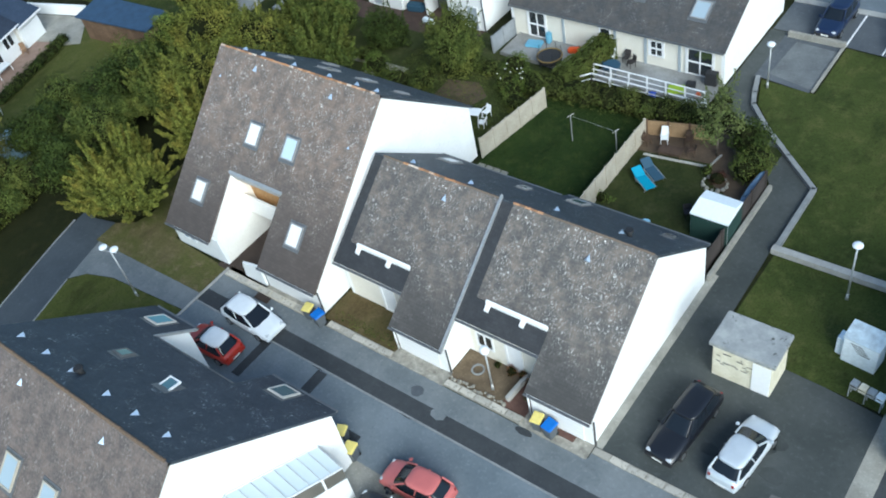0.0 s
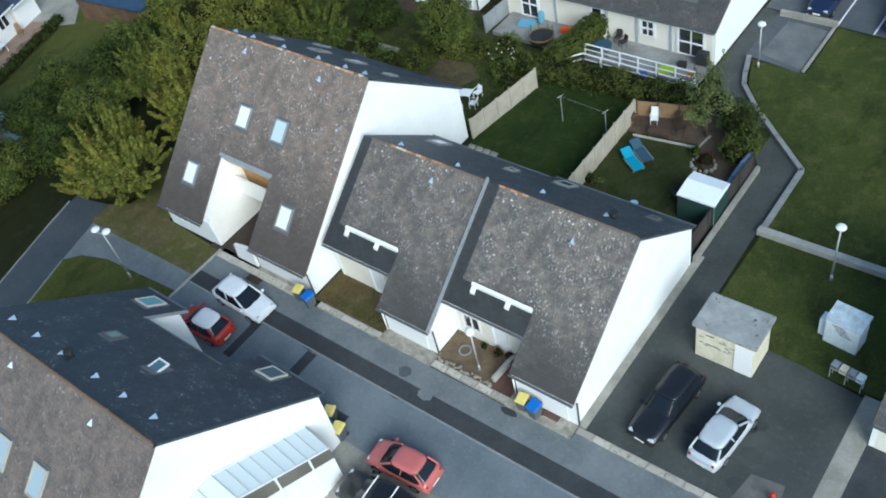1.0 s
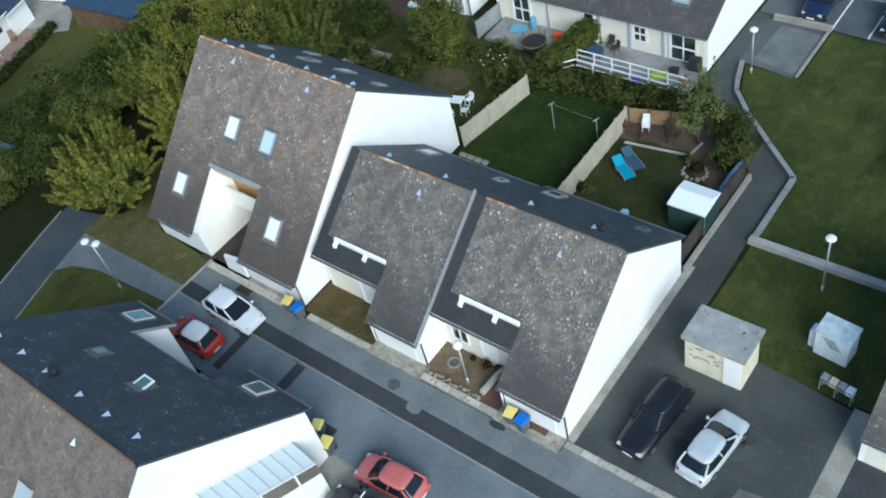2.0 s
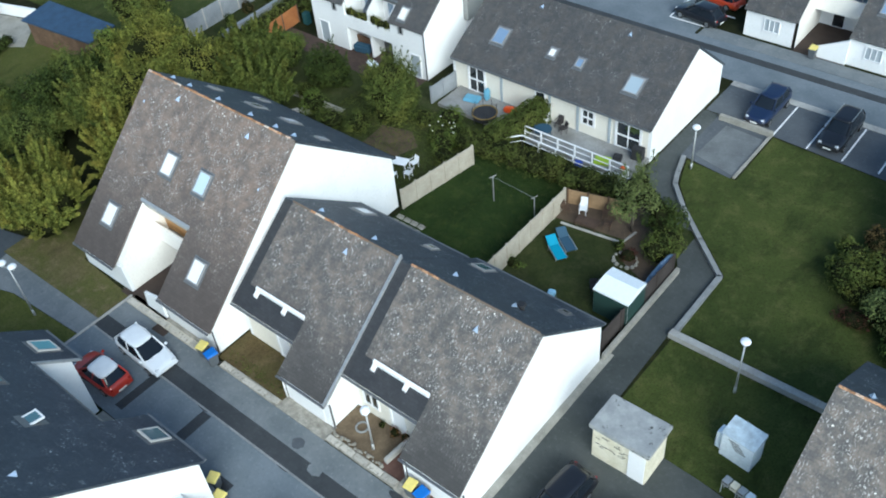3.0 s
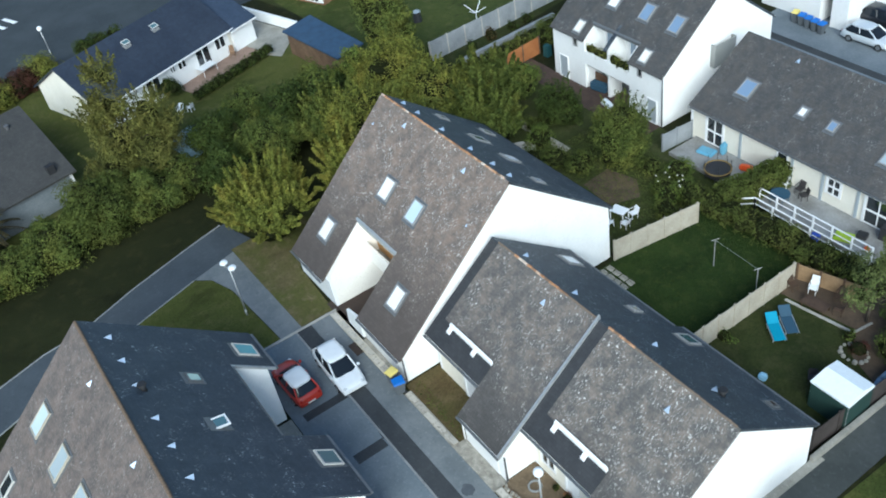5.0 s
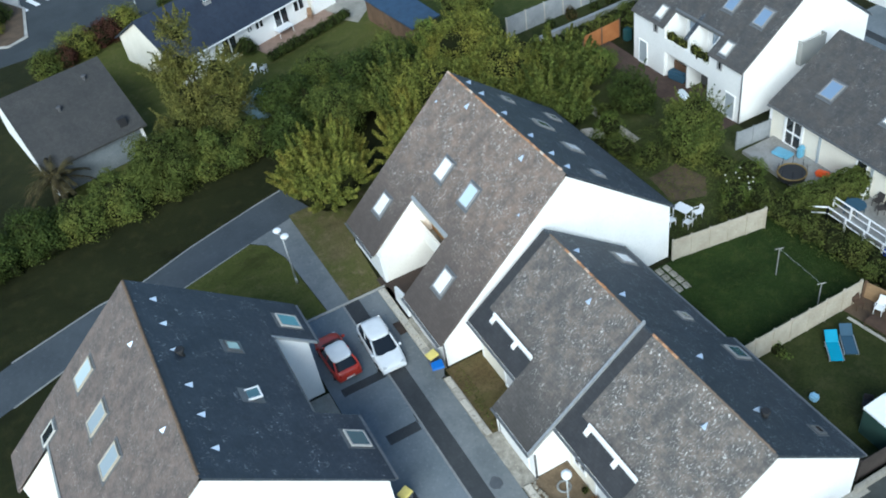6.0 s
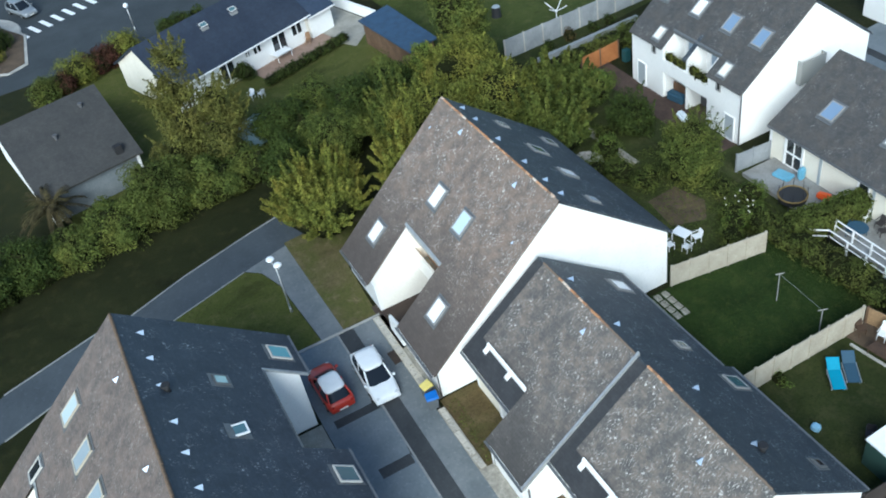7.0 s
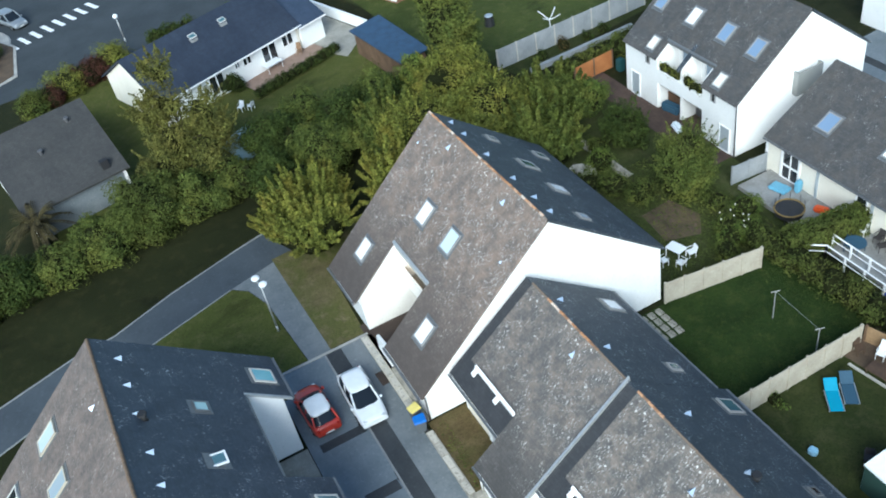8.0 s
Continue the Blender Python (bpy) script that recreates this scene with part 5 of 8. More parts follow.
            tube(bm, (X(f1) - 0.1, s * wr * 0.9, H + 0.04), (X(f2) + 0.1, s * wr * 0.9, H + 0.04), 0.025, seg=5)
            part("roof_rail", bm, M_RIM, c)
    for k in bars:
        bm = bmesh.new()
        tube(bm, (-k, -wr * 0.98, H + 0.06), (-k, wr * 0.98, H + 0.06), 0.035, seg=6)
        part("roof_bar", bm, M_WHITE, c)
    for e, z in ((1, 0.36), (-1, 0.38)):
        bm = bmesh.new()
        xa, xb = sorted((e * (L / 2 + 0.03), e * (L / 2 - 0.25)))
        box(bm, xa, xb, -W / 2 * 0.86, W / 2 * 0.86, z - 0.1 + lift, z + 0.1 + lift)
        part("bumper", bm, M_TRIM if kind in ("wagon", "suv") else body, c, bevel=0.04)
        bm = bmesh.new()
        xa, xb = sorted((e * (L / 2 + 0.03), e * (L / 2 + 0.045)))
        box(bm, xa, xb, -0.26, 0.26, z - 0.055 + lift, z + 0.055 + lift)
        part("number_plate", bm, M_PLATE, c)
    for fx in (0.18, 0.80):
        for s in (1, -1):
            bm = bmesh.new()
            tube(bm, (X(fx), s * (W / 2 - 0.20), 0.30), (X(fx), s * (W / 2 + 0.012), 0.30), 0.30, seg=18)
            wh = part("wheel", bm, M_TYRE, c, bevel=0.02)
            bm = bmesh.new()
            tube(bm, (X(fx), s * (W / 2 + 0.0), 0.30), (X(fx), s * (W / 2 + 0.022), 0.30), 0.19, seg=14)
            part("rim", bm, M_RIM, wh)
    return c


car(-35.4, 17.35, -2, "hatch", 4.15, 1.74, 1.45, P_WHITE, "white hatchback parked half on the street")
car(-36.1, 14.8, 182, "hatch", 3.65, 1.69, 1.42, P_RED, "small red car with a white roof", P_WHITE)
car(-20.05, 13.75, 184, "hatch", 3.75, 1.64, 1.42, P_PINK, "faded red hatchback parked on the street")
car(-19.8, 11.6, 184, "suv", 4.4, 1.8, 1.65, P_BLACK, "black estate car with two pale roof bars", bars=(-0.25, 0.95))
car(-10.85, 23.2, -95, "wagon", 4.75, 1.74, 1.48, P_BLACK, "black estate car parked in the yard")
car(-7.85, 23.1, 84, "hatch", 4.05, 1.69, 1.38, P_SILVER, "silver hatchback saloon parked in the yard")
car(-16.75, 58.5, -91, "suv", 4.4, 1.76, 1.6, P_NAVY, "navy blue estate parked in a bay")
car(-11.5, 58.5, -90, "suv", 4.6, 1.82, 1.62, P_BLACK, "black estate with roof rails in a bay", rails=True)
car(-27.0, 67.8, 172, "hatch", 4.2, 1.75, 1.46, P_BLACK, "black hatchback in the car park")
car(-26.9, 71.0, 172, "hatch", 4.2, 1.75, 1.46, P_ORANGE, "orange-red hatchback in the car park")
car(-27.0, 73.9, 172, "hatch", 4.1, 1.75, 1.46, P_BLUE, "bright blue hatchback in the car park")
car(-37.0, 68.1, 2, "hatch", 4.2, 1.75, 1.46, P_SILVER, "silver hatchback in the car park")
car(-37.5, 71.0, 2, "suv", 4.4, 1.8, 1.62, P_BLACK, "black estate in the car park")
car(-37.0, 74.0, 2, "hatch", 4.2, 1.75, 1.46, P_SILVER, "pale silver car in the car park")
car(-36.5, 76.6, 2, "hatch", 4.2, 1.75, 1.46, P_NAVY, "dark blue car in the car park")
car(-109.4, 6.4, 23, "hatch", 4.5, 1.8, 1.6, paint("grey_silver_paint", (0.26, 0.28, 0.30), 0.3), "grey-silver hatchback waiting near the crossing")

# ---- lamps ----
M_POLE = mat_plain("galvanised_pole", (0.45, 0.46, 0.46), 0.5, 0.4)
M_GLOBE = mat_plain("opal_globe", (0.80, 0.82, 0.84), 0.25, vary=0.02)


def street_lamp(x, y, h, heads, label, dish=False, turn=0.0):
    t = thing("street_lamp", (x, y, 0), label, "street lamp", "street lamps", turn)
    bm = bmesh.new()
    tube(bm, (0, 0, 0), (0, 0, 0.5), 0.08, 0.07, 10)
    tube(bm, (0, 0, 0.5), (0, 0, h - 0.2), 0.055, 0.045, 10)
    part("pole", bm, M_POLE, t, smooth=True)
    for k in range(heads):
        ox = 0.0 if heads == 1 else (-0.42, 0.42)[k]
        if heads == 2:
            bm = bmesh.new()
            tube(bm, (0, 0, h - 0.35), (ox, 0, h - 0.22), 0.03)
            part("arm", bm, M_POLE, t)
        bm = bmesh.new()
        ball(bm, (ox, 0, h), 0.27 if dish or heads == 2 else 0.26, 16, 10, 0.55 if dish or heads == 2 else 1.0)
        hd = part("globe", bm, M_GLOBE, t, "white opal globe", smooth=True)
        bm = bmesh.new()
        tube(bm, (ox, 0, h - 0.3), (ox, 0, h - 0.2), 0.07, 0.09, 10)
        part("collar", bm, M_POLE, hd)
    return t


street_lamp(-44.0, 15.15, 4.35, 2, "tall lamp post with two white flat globes", turn=15)
street_lamp(-7.25, 34.5, 4.1, 1, "lamp post with a white dished head on the lawn", True)
street_lamp(-20.3, 20.47, 3.35, 1, "slim lamp post with a round white globe")
street_lamp(-18.1, 49.9, 3.45, 1, "lamp post with a white dished head by the path", True)
street_lamp(-94.4, 16.2, 2.9, 1, "distant street lamp with a round white globe")

# ---- transformer hut, cabinet, bins ----
M_HUT = mat_two("hut_cream_paint", (0.55, 0.51, 0.38), (0.66, 0.62, 0.50), 1.6, 0.9, 6.0, bump=0.2, fine_amt=0.5)
hut = thing("transformer_hut", (-9.68, 27.83, 0), "cream-painted electricity hut with mossy slab and scrawled wall", "hut")
bm = bmesh.new()
box(bm, -1.5, 1.5, -0.98, 0.98, 0, 2.38)
part("wall", bm, M_HUT, hut, bevel=0.02)
bm = bmesh.new()
box(bm, -1.66, 1.66, -1.14, 1.14, 2.38, 2.66)
part("roof_slab", bm, M_BOXROOF, hut, "grey concrete slab with moss spots", bevel=0.04)
bm = bmesh.new()
box(bm, 0.55, 1.45, -1.02, -0.98, 0.05, 2.15)
part("door", bm, M_WHITE, hut, "white metal door")
M_SCRAWL = mat_plain("spray_paint", (0.10, 0.10, 0.09), 0.7)
r = random.Random(5)
for k in range(14):
    bm = bmesh.new()
    x, z, w = r.uniform(-1.3, 0.35), r.uniform(1.0, 1.95), r.uniform(0.12, 0.4)
    box(bm, x, x + w, -0.995, -0.98, z, z + r.uniform(0.03, 0.07))
    part("scrawl_bar", bm, M_SCRAWL, hut)
cab = thing("utility_cabinet", (-5.28, 31.1, 0), "pale blue-white street cabinet with dark marks", "cabinet", turn=-6)
M_CAB = mat_plain("cabinet_paint", (0.78, 0.84, 0.88), 0.4, vary=0.10)
bm = bmesh.new()
box(bm, -0.85, 0.85, -0.55, 0.55, 0, 1.75)
part("body", bm, M_CAB, cab, bevel=0.02)
bm = bmesh.new()
prism(bm, [(-0.9, -0.6, 1.75), (0.9, -0.6, 1.75), (0.9, 0.6, 1.75), (-0.9, 0.6, 1.75)], [(-0.9, -0.6, 1.80), (0.9, -0.6, 1.80), (0.9, 0.6, 1.98), (-0.9, 0.6, 1.98)])
part("roof_plate", bm, mat_plain("cabinet_lid", (0.62, 0.70, 0.74), 0.35, 0.1, vary=0.25, scale=2.5), cab, "pale stained metal lid")
bm = bmesh.new()
box(bm, -1.25, -0.86, -0.3, 0.3, 0, 1.2)
part("side_box", bm, M_CAB, cab, bevel=0.02)
for k in range(5):
    bm = bmesh.new()
    box(bm, -0.5 + 0.1 * k, 0.1 + 0.1 * k, -0.562, -0.55, 1.5 - 0.13 * k, 1.55 - 0.13 * k)
    part("mark_bar", bm, M_SCRAWL, cab)
stand = thing("letterbox_stand", (-4.3, 28.75, 0), "metal stand carrying several small letterboxes", "letterboxes", turn=-8)
for k in range(4):
    bm = bmesh.new()
    box(bm, -0.8 + 0.42 * k, -0.44 + 0.42 * k, -0.2, 0.2, 0.75, 1.08)
    b = part("letterbox", bm, (M_ZINC, M_HUT, M_ZINC, M_CAB)[k], stand, bevel=0.015)
    bm = bmesh.new()
    box(bm, -0.76 + 0.42 * k, -0.48 + 0.42 * k, -0.215, -0.2, 0.95, 1.0)
    part("slot", bm, M_TRIM, b)
for x in (-0.78, 0.0, 0.78):
    for y in (-0.15, 0.15):
        bm = bmesh.new()
        tube(bm, (x, y, 0), (x, y, 0.75), 0.03)
        part("leg", bm, M_POLE, stand)

M_BIN_GREY = mat_plain("bin_grey_plastic", (0.10, 0.11, 0.12), 0.55)
M_BIN_Y = mat_plain("bin_lid_yellow", (0.72, 0.60, 0.18), 0.5)
M_BIN_B = mat_plain("bin_lid_blue", (0.02, 0.15, 0.52), 0.45)


def bin_(x, y, turn, lid, label, w=0.55, h=0.98):
    t = thing("wheelie_bin", (x, y, 0.03), label, "bin", "wheelie bins", turn)
    bm = bmesh.new()
    prism(bm, [(-w * .38, -w * .4, 0.06), (w * .38, -w * .4, 0.06), (w * .38, w * .4, 0.06), (-w * .38, w * .4, 0.06)], [(-w / 2, -w * .55, h - 0.1), (w / 2, -w * .55, h - 0.1), (w / 2, w * .55, h - 0.1), (-w / 2, w * .55, h - 0.1)])
    part("body", bm, M_BIN_GREY, t, bevel=0.03)
    bm = bmesh.new()
    prism(bm, [(-w * .54, -w * .6, h - 0.1), (w * .54, -w * .6, h - 0.1), (w * .54, w * .6, h - 0.1), (-w * .54, w * .6, h - 0.1)], [(-w * .46, -w * .52, h - 0.02), (w * .46, -w * .52, h - 0.02), (w * .48, w * .55, h + 0.05), (-w * .48, w * .55, h + 0.05)])
    part("lid", bm, lid, t, bevel=0.02)
    for s in (-1, 1):
        bm = bmesh.new()
        tube(bm, (s * (w * .3), w * .42, 0.1), (s * (w * .42), w * .42, 0.1), 0.1, seg=12)
        part("wheel", bm, M_TYRE, t)
    bm = bmesh.new()
    tube(bm, (-w * .4, w * .66, h - 0.08), (w * .4, w * .66, h - 0.08), 0.02)
    part("handle", bm, M_BIN_GREY, t)
    return t


bin_(-32.55, 19.35, 10, M_BIN_Y, "wheelie bin with a yellow lid")
bin_(-31.65, 19.25, -12, M_BIN_B, "wheelie bin with a blue lid", 0.60, 1.02)
bin_(-16.95, 19.65, 6, M_BIN_Y, "wheelie bin with a yellow lid")
bin_(-16.2, 19.6, -8, M_BIN_B, "wheelie bin with a blue lid", 0.60, 1.02)
bin_(-25.2, 14.0, 20, M_BIN_Y, "wheelie bin with a yellow lid")
bin_(-24.1, 13.45, 12, M_BIN_Y, "wheelie bin with a yellow lid", 0.60, 1.02)
bin_(-24.75, 13.3, -10, M_BIN_GREY, "plain grey wheelie bin")
bin_(-17.1, 66.9, 0, M_BIN_Y, "wheelie bin with a yellow lid")
for k in range(5):
    bin_(-40.6 - 0.72 * k, 66.9 + 0.08 * k, 4 * k, M_BIN_B if k < 4 else M_BIN_Y, "wheelie bin with a blue lid" if k < 4 else "wheelie bin with a yellow lid")


# ---- fences ----
def panel_fence(x0, y0, x1, y1, h, n, label, mat, post_mat, h1=None, th=0.05):
    """Posts with a panel between each two."""
    f = thing("fence", (x0, y0, 0), label, "fence", "garden fences")
    d = Vector((x1 - x0, y1 - y0, 0))
    u = d.normalized()
    w = Vector((-u.y, u.x, 0))
    h1 = h if h1 is None else h1
    step = d.length / n
    for k in range(n + 1):
        c = u * step * k
        hk = h + (h1 - h) * k / n
        bm = bmesh.new()
        prism(bm, [c + u * a * 0.06 + w * b * 0.07 for a, b in ((-1, -1), (1, -1), (1, 1), (-1, 1))], [c + u * a * 0.06 + w * b * 0.07 + Vector((0, 0, hk + 0.05)) for a, b in ((-1, -1), (1, -1), (1, 1), (-1, 1))])
        part("post", bm, post_mat, f)
        if k < n:
            e = c + u * step
            hn = h + (h1 - h) * (k + 1) / n
            bm = bmesh.new()
            a, b = c + u * 0.065, e - u * 0.065
            prism(bm, [a - w * th / 2, b - w * th / 2, b + w * th / 2, a + w * th / 2], [p + Vector((0, 0, z)) for p, z in ((a - w * th / 2, hk), (b - w * th / 2, hn), (b + w * th / 2, hn), (a + w * th / 2, hk))])
            part("panel", bm, mat, f)
    return f


panel_fence(-31.6, 35.7, -30.65, 42.05, 1.65, 5, "cream concrete panel fence between back gardens", M_FENCE, M_FENCE)
panel_fence(-22.75, 32.9, -22.83, 41.75, 1.7, 7, "cream concrete panel fence between back gardens", M_FENCE, M_FENCE)
M_FENCE_B = mat_two("brown_boards", (0.10, 0.06, 0.035), (0.16, 0.10, 0.06), 1.0, 0.85, 9.0, bump=0.2, fine_amt=0.4)
M_FENCE_T = mat_two("tan_boards", (0.23, 0.150, 0.078), (0.32, 0.21, 0.115), 1.0, 0.85, 9.0, bump=0.2, fine_amt=0.4)
M_FENCE_K = mat_two("dark_boards", (0.035, 0.028, 0.025), (0.055, 0.045, 0.04), 1.0, 0.85, 9.0, bump=0.2, fine_amt=0.4)
panel_fence(-22.95, 42.3, -19.0, 43.4, 1.2, 3, "brown wooden fence behind the terrace", M_FENCE_T, M_FENCE_B)
panel_fence(-14.42, 32.9, -14.22, 40.4, 1.6, 4, "dark brown wooden fence along the foot path", M_FENCE_K, M_FENCE_K)
bm = bmesh.new()
box(bm, -14.12, -13.88, 32.4, 40.7, -0.05, 0.42)
solo("garden_wall", bm, M_CONCRETE, "low pale concrete wall under the dark fence", "low wall", "structure", bevel=0.03)
M_FENCE_G = mat_two("grey_boards", (0.20, 0.215, 0.23), (0.27, 0.285, 0.30), 0.8, 0.85, 9.0, bump=0.2, fine_amt=0.3)
panel_fence(-62.2, 42.2, -62.9, 58.0, 1.9, 8, "grey board fence behind the trees", M_FENCE_G, M_KERB)
panel_fence(-56.0, 49.5, -55.6, 45.6, 1.6, 2, "orange-brown wooden fence beside the yard", mat_two("orange_boards", (0.30, 0.11, 0.035), (0.40, 0.16, 0.055), 1.0, 0.85, 9.0), M_FENCE_B)
panel_fence(-37.9, 46.2, -37.7, 48.9, 1.5, 2, "grey wooden screen beside the terrace", M_FENCE_G, M_FENCE_G)

# ---- distant buildings and road things ----
# grey-blue plaster with the wall's shade darkened into it
M_GREYWALL = mat_two("shaded_grey_blue_plaster", (0.12, 0.14, 0.155), (0.17, 0.19, 0.205), 0.7, 0.9, 7.0)
for x0, x1, z0, z1 in ((4.95, 6.35, 0.45, 2.4), (7.85, 8.25, 1.7, 2.3), (8.75, 9.55, 1.55, 2.4), (10.9, 12.4, 0.45, 2.45), (13.3, 14.4, 1.2, 2.4)):
    bm = bmesh.new()
    box(bm, x0, x1, -4.65 - 0.015, -4.65 + 0.03, z0, z1)
    w = part("window", bm, M_DARKGLASS, long_h)
    bm = bmesh.new()
    for a, b, c, d in ((x0 - 0.08, x0, z0, z1), (x1, x1 + 0.08, z0, z1), ((x0 + x1) / 2 - 0.06, (x0 + x1) / 2 + 0.06, z0, z1), (x0 - 0.08, x1 + 0.08, z1, z1 + 0.1)):
        box(bm, a, b, -4.71, -4.65, c, d)
    part("frame", bm, M_WHITE, w)
open_rooflight(long_h, 6.4, -1.4, 4.68)
open_rooflight(long_h, 9.7, -1.4, 4.68)
annex = turned_house((-83.2, 28.85, 0), 108.5, 2.7, 9.6, 2.6, 4.7, mat_slate("slate_blue_annex", (0.028, 0.042, 0.070), (0.042, 0.058, 0.092), (0.12, 0.14, 0.17), -0.12, None, 0.6, 0.2), M_PLASTER, "short white annex with a bright blue-grey roof")
grey_h = turned_house((-72.6, 9.7, 0), -80.0, 7.9, 13.2, 2.8, 6.1, M_SLATE_K, M_GREYWALL, "house with a broad grey tiled roof behind the hedge", gable=M_PLASTER)
for x, y in ((1.6, 1.4), (4.6, 3.0)):
    bm = bmesh.new()
    z = 6.1 - 0.48 * y
    tube(bm, (x, y, z - 0.1), (x, y, z + 0.25), 0.13)
    tube(bm, (x, y, z + 0.25), (x, y, z + 0.33), 0.22, 0.2)
    part("roof_cowl", bm, M_PIPE, grey_h)
shed = thing("shed", (-69.6, 35.6, 0), "low shed with a plain blue sheet roof", "shed")
M_SHEDROOF = mat_plain("blue_sheet_roof", (0.030, 0.058, 0.105), 0.5, vary=0.25, scale=1.5)
bm = bmesh.new()
prism(bm, [(-74.2, 33.7, 2.25), (-65.3, 34.7, 2.25), (-65.6, 37.6, 2.45), (-74.7, 37.0, 2.45)], [(-74.2, 33.7, 2.37), (-65.3, 34.7, 2.37), (-65.6, 37.6, 2.57), (-74.7, 37.0, 2.57)])
part("roof_sheet", bm, M_SHEDROOF, shed, world=True)
bm = bmesh.new()
prism(bm, [(-73.9, 34.0, 0), (-65.6, 34.9, 0), (-65.9, 37.3, 0), (-74.3, 36.7, 0)], [(-73.9, 34.0, 2.3), (-65.6, 34.9, 2.3), (-65.9, 37.3, 2.3), (-74.3, 36.7, 2.3)])
part("wall", bm, M_FENCE_B, shed, "brown boarded walls", world=True)
bm = bmesh.new()
prism(bm, [(-90.4, 32.7, 0), (-77.6, 36.5, 0), (-77.7, 36.8, 0), (-90.5, 33.0, 0)], [(-90.4, 32.7, 1.0), (-77.6, 36.5, 1.0), (-77.7, 36.8, 1.0), (-90.5, 33.0, 1.0)])
solo("garden_wall", bm, M_PLASTER, "low white boundary wall beside the shed", "low wall", "structure")
sheet("pavement", [[(-90.3, 32.6), (-77.6, 36.3), (-74.2, 33.0), (-77.2, 31.2), (-80, 31.2), (-86, 30.0)]], 0.04, M_CONCRETE, "pale concrete yard between bungalow and shed", "pavement")
sheet("pavement", [[(-76.7, 23.2), (-73.7, 24.2), (-76.3, 32.3), (-79.4, 31.3)]], 0.045, M_PINKPAVE, "reddish terrace before the bungalow", "pavement")
sheet("road", [[(-90, 36.5), (-60, 43.0), (-64, 70), (-90, 70)]], 0.012, M_GRASS_Y, "mown grass behind the board fence", "lawn")
bm = bmesh.new()
for k in range(8):
    x, y = -103.2 - 0.55 * k, 5.6 + 1.35 * k
    prism(bm, [(x - 1.2, y - 0.75, 0.0), (x + 1.2, y + 0.1, 0.0), (x + 1.05, y + 0.6, 0.0), (x - 1.35, y - 0.25, 0.0)], [(x - 1.2, y - 0.75, 0.036), (x + 1.2, y + 0.1, 0.036), (x + 1.05, y + 0.6, 0.036), (x - 1.35, y - 0.25, 0.036)])
solo("crossing_marking", bm, M_WHITE, "white painted stripes of a pedestrian crossing", "road marking", "structure")
bm = bmesh.new()
bmesh.ops.create_cone(bm, cap_ends=True, segments=28, radius1=6.2, radius2=6.0, depth=0.16, matrix=Matrix.Translation((-105.5, -0.5, 0.06)))
solo("traffic_island", bm, M_KERB, "raised round island with pale kerb", "traffic island", "structure")

# ---- things in the gardens ----
M_TURQ = mat_plain("turquoise_fabric", (0.015, 0.26, 0.40), 0.7)
M_DKBLUE = mat_plain("dark_blue_fabric", (0.03, 0.075, 0.12), 0.7)
M_PLASTIC = mat_plain("white_plastic", (0.80, 0.81, 0.82), 0.4, vary=0.03)
M_RATTAN = mat_plain("dark_rattan", (0.035, 0.03, 0.03), 0.7, vary=0.3, scale=30)
M_TWOOD = mat_two("teak", (0.055, 0.034, 0.022), (0.085, 0.052, 0.033), 2.0, 0.7, 12.0)
M_TWOOD2 = mat_two("light_teak", (0.20, 0.12, 0.07), (0.27, 0.17, 0.10), 2.0, 0.7, 12.0)
M_GREENFAB = mat_plain("dark_green_fabric", (0.012, 0.04, 0.032), 0.8)
M_TARP = mat_plain("white_canopy", (0.78, 0.82, 0.84), 0.5, vary=0.04)


def lounger(x, y, turn, fab, label):
    t = thing("sun_lounger", (x, y, 0.03), label, "sun lounger", "sun loungers", turn)
    bm = bmesh.new()
    box(bm, -1.0, 0.3, -0.33, 0.33, 0.28, 0.35)
    part("seat", bm, fab, t, bevel=0.02)
    bm = bmesh.new()
    prism(bm, [(0.32, -0.33, 0.28), (0.95, -0.33, 0.62), (0.95, 0.33, 0.62), (0.32, 0.33, 0.28)], [(0.30, -0.33, 0.35), (0.92, -0.33, 0.69), (0.92, 0.33, 0.69), (0.30, 0.33, 0.35)])
    part("backrest", bm, fab, t, bevel=0.015)
    for s in (-1, 1):
        bm = bmesh.new()
        tube(bm, (-1.0, s * 0.36, 0.3), (0.4, s * 0.36, 0.3), 0.025)
        part("side_rail", bm, M_ZINC, t)
        for xx in (-0.8, 0.3):
            bm = bmesh.new()
            tube(bm, (xx, s * 0.34, 0.0), (xx, s * 0.34, 0.3), 0.02)
            part("leg", bm, M_ZINC, t)
    return t


lounger(-20.95, 38.0, 147, M_TURQ, "turquoise sun lounger on the lawn")
lounger(-20.85, 38.95, 146, M_DKBLUE, "dark blue-grey sun lounger on the lawn")


